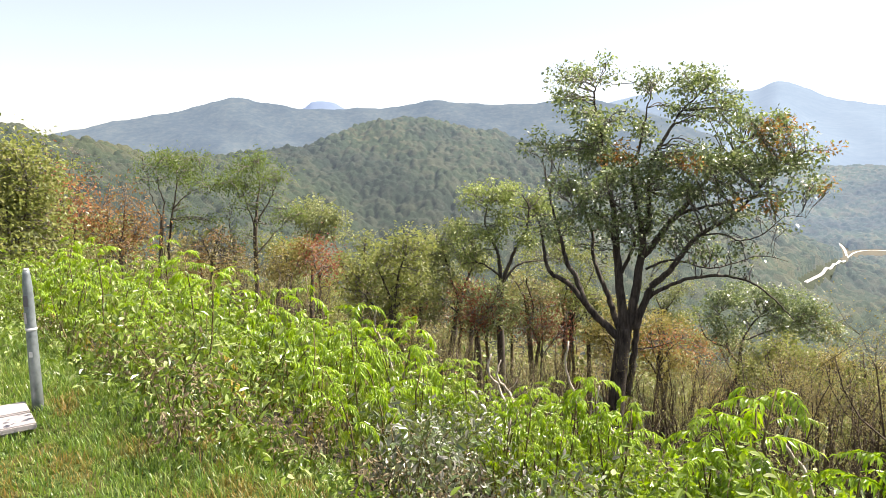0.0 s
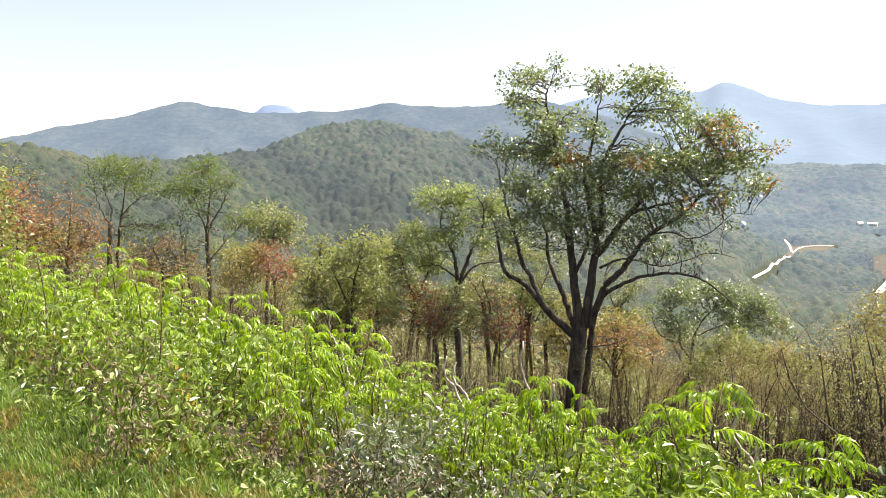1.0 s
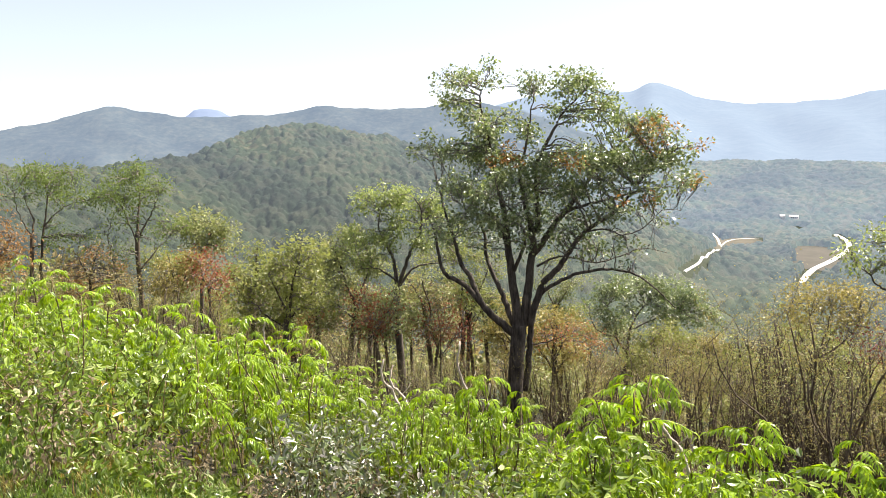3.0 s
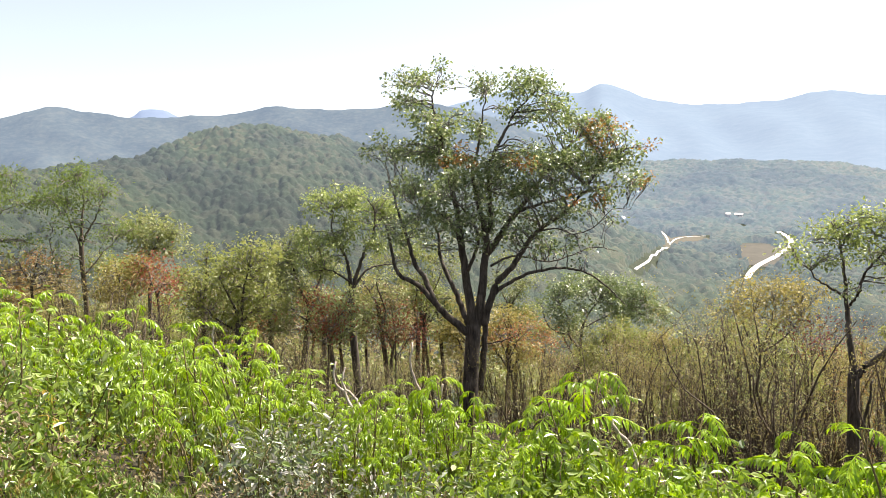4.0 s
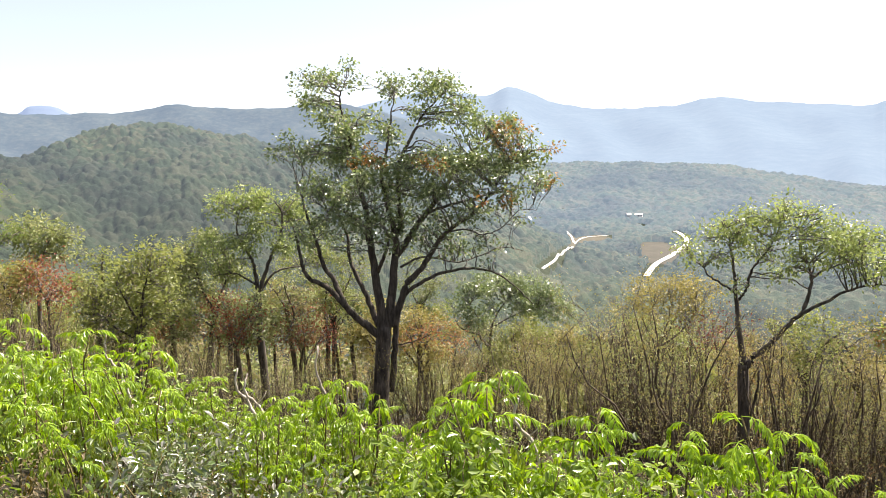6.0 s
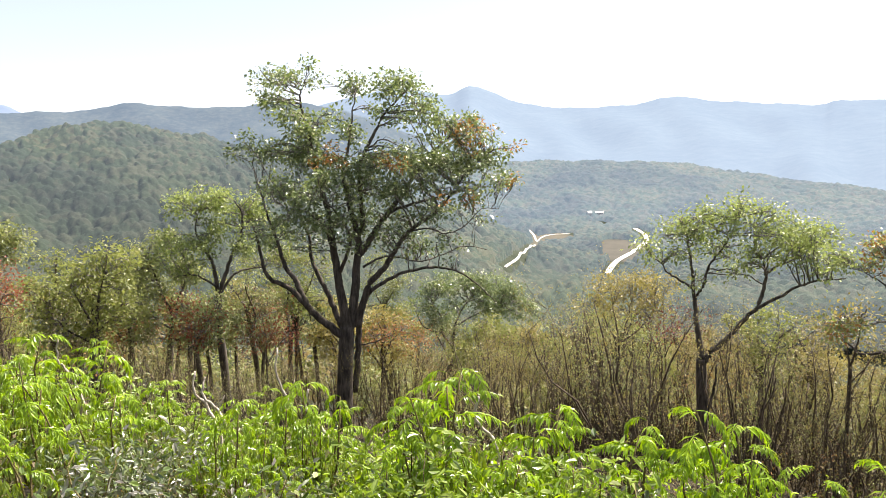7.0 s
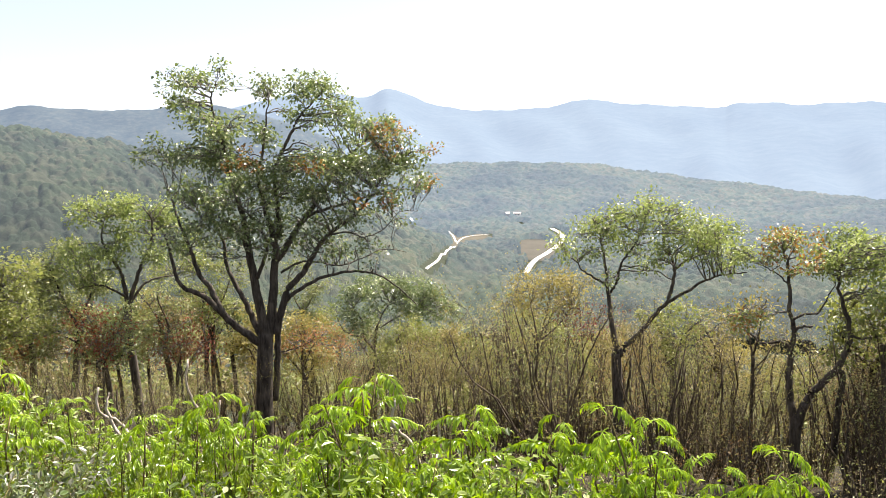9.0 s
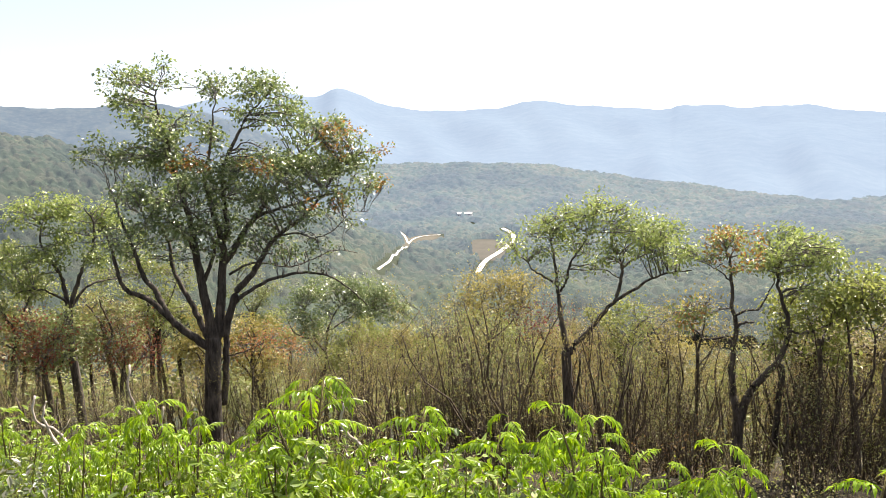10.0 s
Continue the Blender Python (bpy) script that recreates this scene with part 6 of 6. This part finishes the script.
def front_shrubs():
    rng = np.random.default_rng(90)
    kinds = [sumac(100 + k, h, "bright green sumac with drooping feathered fronds") for k, h in enumerate((1.05, 1.2, 0.95, 1.3, 1.1))]
    low = [bramble(110, 0.7, M_BROAD, "tangled bramble with glossy dark leaves", 0.062, 2.2), bramble(111, 0.85, M_BROAD, "leafy bramble with pale leaf undersides", 0.066, 2.2),
           bramble(112, 0.65, M_DEAD, "dry brown bramble with withered leaves", 0.042, 2.2), bramble(113, 0.9, M_SUMAC, "young bright green leafy bush", 0.066, 2.4),
           bramble(114, 0.75, M_PALE, "tangled vine with pale mauve-grey leaf undersides", 0.068, 1.5)]
    used = set()

    def put(ob, key, m):
        if key not in used:
            used.add(key)
            ob.matrix_basis = m
        else:
            copy_thing(ob, m).matrix_basis = m

    def tallest(x, y):
        """How high the shrubs grow here: lower along the brink towards the steep side."""
        az = math.degrees(math.atan2(-x, y))
        el = np.interp(-az, [-31, -24, -16.7, -10, -2, 3, 10, 18, 24, 30, 42, 48, 56, 66], [-6.4, -6.8, -9.2, -12, -14.8, -17, -18.6, -19.6, -18.2, -20.6, -20.2, -21.8, -23.4, -23.6])
        return float(EYE + math.hypot(x, y) * math.tan(radians(el)) - terrain(x, y))

    placed = []
    crests = [(-24.2, 3.59, -17.5), (-26.2, 3.7, -18.2), (-22.2, 3.68, -19.4), (-13.3, 4.65, -17.7), (-11.6, 4.94, -17.8), (-15.7, 4.46, -19.6),
            (-31.9, 3.72, -20.0), (-34.4, 3.62, -21.3), (-45.0, 3.26, -19.4), (-48.5, 3.37, -20.0), (-50.7, 3.27, -21.0), (-38.1, 3.34, -21.8),
            (-41.3, 3.45, -21.3), (-57.4, 3.09, -21.1), (-59.1, 3.09, -22.4), (-55.2, 3.19, -22.6), (-65.7, 3.01, -21.4), (3.6, 5.99, -13.6),
            (7.9, 6.79, -11.8), (-2.6, 5.4, -16.8), (-7.0, 5.01, -18.7), (13.8, 7.77, -10.6), (12.7, 7.4, -10.7), (17.3, 8.2, -8.6),
            (21.7, 9.0, -6.5), (28.0, 9.6, -6.1), (-6.7, 4.62, -18.6), (-28.9, 3.0, -24.4), (-19.0, 3.27, -22.9), (-9.2, 3.43, -21.8)]
    bushes = [(az + dx * 57 / r, r + dy, el - dz) for az, r, el in crests for dx, dy, dz in (((0, 0, 0), (0.15, 0.1, 2.4)) if az < -17 else ((0, 0, 0), (0.16, 0.12, 1.6), (-0.17, 0.06, 2.3)))]
    for n, (az, r, el) in enumerate(bushes):
        x, y = polar(az, r)
        z = float(terrain(x, y))
        m = pose(x, y, z, 0, 0, 71 * n) @ Matrix.Scale((EYE + r * math.tan(radians(el)) - z) / (1.05, 1.2, 0.95, 1.3, 1.1)[n % 5] * 1.0, 4)
        placed.append((x, y))
        put(kinds[n % 5], n % 5, m)
    for _ in range(5000):
        along, s = rng.uniform(-6.5, 13), rng.uniform(0.25, 4.6)
        nx, ny = SLOPE_X / 0.998, SLOPE_Y / 0.998
        x, y = nx * (s + BRINK) - ny * along, ny * (s + BRINK) + nx * along
        r = math.hypot(x, y)
        az = math.degrees(math.atan2(-x, y))
        if r < 2.5 or not -72 < az < 45 or (az < -34 and s > 2.2):
            continue
        if any((x - a) ** 2 + (y - b) ** 2 < (0.36 if az > -18 else 0.46) ** 2 for a, b in placed):
            continue
        placed.append((x, y))
        if len(placed) > 262:
            break
        k = int(rng.integers(5))
        scale = min(1.15, max(0.35, tallest(x, y) / 1.2)) * rng.uniform(*((0.76, 1.06) if az > -12 else (0.6, 0.88)))
        m = pose(x, y, float(terrain(x, y)), rng.uniform(-9, 9), rng.uniform(-9, 9), rng.uniform(0, 360)) @ Matrix.Scale(scale, 4)
        vine = -15 < az < 4 and r < 5.0
        if vine and rng.uniform() < 0.42:
            put(low[4], 14, m @ Matrix.Scale(1.1, 4))
        elif rng.uniform() < (0.64 if az > -14 else 0.2):
            put(kinds[k], k, m)
        else:
            j = int(rng.choice(4, p=[0.35, 0.33, 0.12, 0.2]))
            put(low[j], 10 + j, m @ Matrix.Scale(1.15 if az > -14 else 1.0, 4))
    for _ in range(18):
        az, r = rng.uniform(-16, 5), rng.uniform(3.6, 5.6)
        x, y = polar(az, r)
        if past_brink(x, y) > 0.2:
            put(low[4], 14, pose(x, y, float(terrain(x, y)), 0, 0, rng.uniform(0, 360)) @ Matrix.Scale(min(1.0, max(0.4, tallest(x, y) / 1.05)) * rng.uniform(0.55, 0.85), 4))
    for _ in range(90):
        az, r = rng.uniform(-68, -17), rng.uniform(2.7, 4.6)
        x, y = polar(az, r)
        if 0.3 < past_brink(x, y) < 2.6:
            j = int(rng.choice(5, p=[0.34, 0.3, 0.06, 0.14, 0.16]))
            put(low[j], 10 + j, pose(x, y, float(terrain(x, y)), 0, 0, rng.uniform(0, 360)) @ Matrix.Scale(min(1.0, max(0.35, tallest(x, y) / 1.0)) * rng.uniform(0.6, 0.95), 4))
    for _ in range(16):
        along, s = rng.uniform(0.5, 6), rng.uniform(0.1, 0.6)
        x, y = nx * (s + BRINK) - ny * along, ny * (s + BRINK) + nx * along
        put(low[2], 12, pose(x, y, float(terrain(x, y)), 0, 0, rng.uniform(0, 360)) @ Matrix.Scale(rng.uniform(0.5, 0.85), 4))
    for _ in range(120):
        az, r = rng.uniform(-40, 24), rng.uniform(6, 15)
        x, y = polar(az, r)
        tall = tallest(x, y) * 0.92
        if 4.6 < past_brink(x, y) < 10 and tall > 0.5:
            j = int(rng.choice(4, p=[0.55, 0.15, 0.3, 0.0]))
            put(low[j], 10 + j, pose(x, y, float(terrain(x, y)), 0, 0, rng.uniform(0, 360)) @ Matrix.Scale(min(tall, 1.5) * rng.uniform(0.75, 1.0), 4))
    for _ in range(90):
        along, s = rng.uniform(-6.5, 12), rng.uniform(-0.1, 4.8)
        x, y = nx * (s + BRINK) - ny * along, ny * (s + BRINK) + nx * along
        az = math.degrees(math.atan2(-x, y))
        if math.hypot(x, y) < 2.5 or not -72 < az < 45:
            continue
        j = int(rng.choice(4, p=[0.35, 0.3, 0.25, 0.1]))
        put(low[j], 10 + j, pose(x, y, float(terrain(x, y)), 0, 0, rng.uniform(0, 360)) @ Matrix.Scale(min(1.0, max(0.4, tallest(x, y) / 1.1)) * rng.uniform(0.6, 1.0), 4))


front_shrubs()


def stick_brush(seed, height, leaf, full, label):
    """A clump of thin upright sticks with a few leaves."""
    rng = np.random.default_rng(seed)
    base = tagged(new("thicket_bush"), label, "bush", "brush under the trees")
    bark = M_BARK_BROWN if seed in (120, 122) else M_TWIG
    wood, green = Heap(), Heap()
    for k in range(9):
        foot = rng.normal(0, 0.45, 3) * [1, 1, 0]
        head = foot + [*rng.normal(0, 0.16 * height, 2), height * rng.uniform(0.5, 1.05)]
        stick = branch_line(foot - [0, 0, 0.15], head, rng, 0, 4, 0.05)
        if k < 1:
            heap = Heap()
            tube(heap, stick, 0.018, 0.006, 5)
            piece("stick", heap.mesh("stick", bark, True), base)
        else:
            tube(wood, stick, 0.009, 0.004, 3)
        for _ in range(4):
            c = stick[int(rng.integers(1, 4))]
            e = c + unit(rng.normal(0, 1, 3) * [1, 1, 0.5] + [0, 0, 0.9]) * rng.uniform(0.2, 0.5)
            tube(wood, np.array([c, e]), 0.005, 0.003, 3)
            if rng.uniform() < full:
                spots = e + rng.normal(0, 0.14, (11, 3))
                leaves(green, spots, unit(spots - c), rng, 0.055, 0.034)
    tagged(piece("branchwork", wood.mesh("branchwork", bark, True), base), kind="stuff")
    piece("foliage", green.mesh("foliage", leaf), base)
    return base


def underbrush():
    rng = np.random.default_rng(96)
    kinds = [stick_brush(120, 2.0, M_THICKET, 0.85, "brown brush of thin sticks with dull leaves"), stick_brush(121, 2.4, M_OLIVE, 0.85, "olive-green brush of thin grey sticks"),
             stick_brush(122, 1.7, M_DEAD, 0.7, "dry brown brush of thin dark sticks"), stick_brush(123, 2.0, M_RUST, 0.8, "rusty autumn brush of thin sticks"), stick_brush(125, 2.6, M_THICKET, 0.12, "bare grey-brown brush of thin sticks")]
    used = set()
    for n in range(250):
        near = n < 80
        az, r = rng.uniform(-72, 36), rng.uniform(4.5, 16) if near else math.sqrt(rng.uniform(12**2, 44**2))
        x, y = polar(az, r)
        if past_brink(x, y) < 3.8 or (az < -34 and r < 13) or (-16.2 < az < -11.6 and r < 34):
            continue
        k = int(rng.choice(5, p=[0.36, 0.26, 0.2, 0.08, 0.10] if az < 4 else [0.3, 0.26, 0.2, 0.12, 0.12]))
        m = pose(x, y, float(terrain(x, y)), 0, 0, rng.uniform(0, 360)) @ Matrix.Scale(rng.uniform(0.35, 0.65) if near else rng.uniform(0.7, 1.2), 4)
        if k not in used:
            used.add(k)
            kinds[k].matrix_basis = m
        else:
            copy_thing(kinds[k], m).matrix_basis = m


underbrush()


def undergrowth():
    """Low leafy growth that covers the slope between the shrubs and the trees."""
    rng = np.random.default_rng(131)
    for name, leaf, count, label in (("undergrowth", M_SHADE, 2300, "low olive undergrowth covering the slope"), ("dry_undergrowth", M_DEAD, 2400, "low brown undergrowth covering the slope")):
        green = Heap()
        for _ in range(count):
            az, r = rng.uniform(-72, 36), rng.uniform(4, 20) if leaf is M_SHADE else rng.uniform(8, 34)
            x, y = polar(az, r)
            if past_brink(x, y) < 3.4 or (az < -34 and r < 9):
                continue
            n = 24
            spots = np.array([x, y, float(terrain(x, y)) + 0.05]) + rng.normal(0, 1, (n, 3)) * [0.3, 0.3, 0.16] + [0, 0, 0.22]
            leaves(green, spots, unit(rng.normal(0, 1, (n, 3)) + [0, 0, 0.6]), rng, 0.07, 0.042)
        tagged(new(name, green.mesh(name, leaf)), label, "undergrowth", kind="stuff")


undergrowth()


def dry_sticks():
    """Bleached bare stalks standing up through the shrubs."""
    rng = np.random.default_rng(150)
    for az, r, el, length in ((-10.0, 6.0, -14.7, 0.9), (-3.8, 5.8, -15.9, 0.55), (-4.6, 5.5, -16.4, 0.5), (-12.5, 5.0, -18.0, 0.5), (-26.5, 4.2, -19.0, 0.5), (5.5, 6.8, -12.4, 0.6)):
        x, y = polar(az, r)
        top = EYE + r * math.tan(radians(el))
        z = float(terrain(x, y))
        ob = tagged(new("dead_stalk"), "bleached bare stalk rising through green shrubs", "stalk", "dead stalks")
        ob.matrix_basis = pose(x, y, z, 0, 0, az)
        h = top - z
        heap = Heap()
        line = smooth_line([(0.22, 0, -0.1), (0.16, 0, h - length), (0.08, 0.03, h - length * 0.55), (-0.01, 0, h - length * 0.28), (0.01, 0, h)], 4)
        line[1:-1] += rng.normal(0, 0.006, (len(line) - 2, 3))
        tube(heap, line, 0.015, 0.008, 6)
        piece("stalk", heap.mesh("stalk", M_DRYSTICK, True), ob)
        heap = Heap()
        tube(heap, [(0.07, 0.03, h - length * 0.5), (0.12, 0.0, h - length * 0.38), (0.14, 0, h - length * 0.3)], 0.005, 0.002, 5)
        piece("side_twig", heap.mesh("side_twig", M_DRYSTICK, True), ob)


dry_sticks()


def slope_woods():
    """The closed wood farther down the slope, glimpsed between the nearer trunks."""
    rng = np.random.default_rng(200)
    for name, leaf, count, label in (("slope_woods", M_GREYLEAF, 150, "grey-green wood farther down the slope"), ("slope_thicket", M_THICKET, 150, "brown-green wood farther down the slope"),
                                     ("slope_brush", M_OLIVE, 130, "olive wood farther down the slope")):
        green, wood = Heap(), Heap()
        for _ in range(count):
            az, r = rng.uniform(-72, 34), math.sqrt(rng.uniform(50**2, 150**2))
            if az > -8 and rng.uniform() < 0.3:
                continue
            x, y = polar(az, r)
            foot = np.array([x, y, float(terrain(x, y))])
            h = rng.uniform(6, 9.5)
            tube(wood, branch_line(foot - [0, 0, 0.5], foot + [0, 0, h * 0.8], rng, 0, 5, 0.02), 0.14, 0.04, 5)
            n = 240
            d = unit(rng.normal(0, 1, (n, 3))) * rng.uniform(0.55, 1.0, (n, 1))
            lump = 1 + 0.25 * np.sin(d[:, :1] * 5 + az) * np.cos(d[:, 1:2] * 6 + r)
            spots = foot + [0, 0, h * 0.58] + d * lump * [h * 0.32, h * 0.32, h * 0.42]
            leaves(green, spots, d, rng, 0.52, 0.33)
        tagged(new(name, green.mesh(name, leaf)), label, "woods", kind="stuff")
        tagged(new(name + "_trunk", wood.mesh(name + "_trunk", M_BARK_BROWN, True)), "dark trunks of the wood down the slope", "woods", kind="stuff")


slope_woods()


# ---- grass on the overlook ----
def lawn():
    s = Shader("turf")
    n = s.noise(3.0, 6.0, 0.7, None, True)
    f = s.noise(60.0, 3.0, 0.7, None, True)
    col = s.mix(s.ramp(n, [(0.04, 0.07, 0.014), (0.062, 0.085, 0.019), (0.09, 0.075, 0.028)], 0.35, 0.65), s.ramp(f, [(0.5, 0.5, 0.5), (1.2, 1.2, 1.2)], 0.3, 0.7), 0.8, "MULTIPLY")
    s.bump(f, 0.8, 0.02)
    mat = s.done(col, 0.95, spec=0.1)
    a, b = np.meshgrid(np.linspace(-7, 12, 60), np.linspace(-9, 0.35, 40), indexing="ij")
    b = b + 0.18 * np.sin(a * 1.9) * (b > 0)
    x, y = SLOPE_X / 0.998 * (b + BRINK) - SLOPE_Y / 0.998 * a, SLOPE_Y / 0.998 * (b + BRINK) + SLOPE_X / 0.998 * a
    v = np.stack([x, y, terrain(x, y) + 0.01], -1).reshape(-1, 3)
    k, j = np.meshgrid(np.arange(59), np.arange(39), indexing="ij")
    k, j = k.ravel(), j.ravel()
    quads = np.stack([k * 40 + j, (k + 1) * 40 + j, (k + 1) * 40 + j + 1, k * 40 + j + 1], 1)[:, ::-1]
    return tagged(new("lawn", mesh_of("lawn", v, [quads], mat, True)), "rough green and straw turf of the overlook", "lawn", kind="structure")


lawn()


def blades(name, leaf, n, seed, tall, straw, label):
    """Short grass on the overlook; straw-coloured where the patches lie."""
    rng = np.random.default_rng(seed)
    along, s = rng.uniform(-3, 9, n), rng.uniform(-6, 0.9, n)
    nx, ny = SLOPE_X / 0.998, SLOPE_Y / 0.998
    x, y = nx * (s + BRINK) - ny * along, ny * (s + BRINK) + nx * along
    az, r = np.degrees(np.arctan2(-x, y)), np.hypot(x, y)
    patch = waves(x, y, 1.6, 17) + 0.6 * waves(x, y, 0.5, 18) + 0.9 * np.clip(4.6 - r, -1, 1) + rng.normal(0, 0.35, n)
    keep = (az > 8) & (az < 48) & (r > 2.6) & (r < 11) & (y > 0) & ((patch > 0.95) == straw)
    x, y, s = x[keep], y[keep], s[keep]
    n = len(x)
    z = terrain(x, y)
    h = rng.uniform(0.5, 1.15, n) * tall * (1 + 0.9 * np.clip((s + 0.6) / 0.8, 0, 1)) * (1 + 0.3 * waves(x, y, 0.9, 15))
    d = rng.uniform(0, 6.28, n)
    side = np.stack([np.cos(d), np.sin(d), 0 * d], 1) * (rng.uniform(0.002, 0.0042, n))[:, None]
    lean = np.stack([-np.sin(d), np.cos(d), 0 * d], 1) * (h * rng.uniform(0.2, 1.1, n))[:, None]
    p = np.stack([x, y, z + 0.006], 1)
    up = np.stack([0 * h, 0 * h, h], 1)
    v = np.stack([p - side, p + side, p + up * 0.6 + lean * 0.35 + side * 0.7, p + up * 0.6 + lean * 0.35 - side * 0.7, p + up + lean], 1).reshape(-1, 3)
    k = np.arange(n)[:, None] * 5
    tagged(new(name, mesh_of(name, v, [k + [0, 1, 2, 3], k + [3, 2, 4]], leaf)), label, "grass", kind="stuff")


blades("grass", M_GRASS, 340000, 130, 0.046, False, "short rough green grass on the overlook")
blades("dry_grass", M_STRAW, 340000, 132, 0.042, True, "short straw-coloured grass patches on the overlook")


def edge_weeds():
    """Broad-leaved weeds where the turf meets the shrubs."""
    rng = np.random.default_rng(133)
    green = Heap()
    nx, ny = SLOPE_X / 0.998, SLOPE_Y / 0.998
    for _ in range(300):
        along, s = rng.uniform(0, 9), rng.normal(0.28, 0.16)
        x, y = nx * (s + BRINK) - ny * along, ny * (s + BRINK) + nx * along
        if math.hypot(x, y) < 2.6:
            continue
        n = 11
        spots = np.array([x, y, float(terrain(x, y))]) + rng.normal(0, 1, (n, 3)) * [0.09, 0.09, 0.03] + [0, 0, 0.10]
        round_leaves(green, spots, unit(rng.normal(0, 1, (n, 3)) + [0, 0, 0.4]), rng, 0.06)
    tagged(new("weeds", green.mesh("weeds", M_BROAD)), "broad-leaved green weeds along the turf's edge", "weeds", kind="stuff")


edge_weeds()


# ---- post and low bench on the overlook ----
def post_and_bench():
    s = Shader("galvanised_metal")
    n = s.noise(14.0, 5.0, 0.65)
    s.bump(n, 0.15, 0.004)
    grey = s.done(s.ramp(n, [(0.12, 0.14, 0.14), (0.20, 0.225, 0.225), (0.26, 0.285, 0.28)], 0.3, 0.7), 0.42, 0.3)
    s = Shader("band_metal")
    pale = s.done(s.ramp(s.noise(20.0), [(0.55, 0.55, 0.55), (0.7, 0.7, 0.7)], 0.3, 0.7), 0.45, 0.3)
    s = Shader("painted_plank")
    n = s.noise(10.0, 5.0, 0.6, (0.3, 3, 3))
    s.bump(n, 0.3, 0.01)
    plank = s.done(s.ramp(n, [(0.20, 0.185, 0.17), (0.34, 0.315, 0.30)], 0.3, 0.7), 0.75)
    x, y = polar(30.2, 5.15)
    z = float(terrain(x, y))
    base = tagged(new("metal_post"), "grey galvanised round post with a tapered top and stickers", "post")
    base.matrix_basis = pose(x, y, z - 0.03, 0, -0.6, 30.2) @ Matrix.Diagonal((0.82, 0.82, 1, 1))

    def lathe(profile, sides=22):
        ang = np.arange(sides) * 2 * np.pi / sides
        v = np.array([(q * math.cos(t), q * math.sin(t), h) for h, q in profile for t in ang])
        k, j = np.meshgrid(np.arange(len(profile) - 1), np.arange(sides), indexing="ij")
        k, j = k.ravel(), j.ravel()
        quads = np.stack([k * sides + j, k * sides + (j + 1) % sides, (k + 1) * sides + (j + 1) % sides, (k + 1) * sides + j], 1)
        return v, [quads, [np.arange(sides) + (len(profile) - 1) * sides], [np.arange(sides)[::-1]]]

    def wrap(h0, h1, t0, t1, q):
        """A thin curved patch on the pole."""
        t = np.radians(np.linspace(t0, t1, 6))
        v = np.array([(r_ * math.cos(w), r_ * math.sin(w), h) for r_ in (q, q + 0.002) for h in (h0, h1) for w in t])
        j = np.arange(5)
        quads = np.concatenate([np.stack([12 + j, 13 + j, 19 + j, 18 + j], 1), np.stack([j, j + 12, j + 18, j + 6], 1)[:0]])
        edge = np.concatenate([np.stack([j, j + 1, j + 13, j + 12], 1), np.stack([18 + j, 19 + j, 7 + j, 6 + j], 1)])
        return v, [np.concatenate([quads, edge])]

    ink = Shader("dark_sticker")
    ink = ink.done(ink.ramp(ink.noise(60.0), [(0.10, 0.09, 0.10), (0.16, 0.14, 0.15)], 0.3, 0.7), 0.6)
    mauve = Shader("faded_sticker")
    mauve = mauve.done(mauve.ramp(mauve.noise(50.0), [(0.36, 0.33, 0.34), (0.46, 0.42, 0.42)], 0.3, 0.7), 0.6)
    piece("pole", mesh_of("pole", *lathe([(-0.3, 0.043), (0.3, 0.041), (0.57, 0.039), (0.575, 0.038), (0.78, 0.037), (0.86, 0.033), (0.92, 0.027), (0.945, 0.023)]), grey, True), base)
    piece("cap", mesh_of("cap", *lathe([(0.945, 0.022), (0.955, 0.020), (0.958, 0.010)]), pale, True), base, "pale cap")
    piece("ring", mesh_of("ring", *lathe([(0.562, 0.039), (0.566, 0.0425), (0.576, 0.0425), (0.580, 0.038)]), pale, True), base, "pale weld ring")
    for h0, h1, t0, t1, m, label in ((0.72, 0.79, 205, 262, ink, "dark worn sticker"), (0.61, 0.68, 185, 235, mauve, "faded round sticker"), (0.395, 0.43, 225, 262, pale, "small white sticker")):
        piece("sticker", mesh_of("sticker", *wrap(h0, h1, t0, t1, 0.0405), m), base, label)
    bench = tagged(new("low_bench"), "low bench of two pale planks standing in the grass", "bench")
    bx, by = -2.880, 3.978
    bench.matrix_basis = pose(bx, by, float(terrain(bx, by)) - 0.045, 0, 0, 37)
    for k in (-1, 1):
        bm = bmesh.new()
        bmesh.ops.create_cube(bm, size=1.0, matrix=Matrix.Translation((0, 0.125 * k, 0.10)) @ Matrix.Diagonal((0.9, 0.215, 0.04, 1)))
        bmesh.ops.bevel(bm, geom=bm.edges[:], offset=0.007, segments=2, affect="EDGES")
        me = bpy.data.meshes.new("plank")
        bm.to_mesh(me)
        bm.free()
        me.materials.append(plank)
        piece("plank", me, bench)
        bm = bmesh.new()
        bmesh.ops.create_cube(bm, size=1.0, matrix=Matrix.Translation((0.25 * k, 0, 0.0)) @ Matrix.Diagonal((0.09, 0.40, 0.16, 1)))
        bmesh.ops.bevel(bm, geom=bm.edges[:], offset=0.006, segments=1, affect="EDGES")
        me = bpy.data.meshes.new("leg")
        bm.to_mesh(me)
        bm.free()
        me.materials.append(plank)
        piece("leg", me, bench)


post_and_bench()
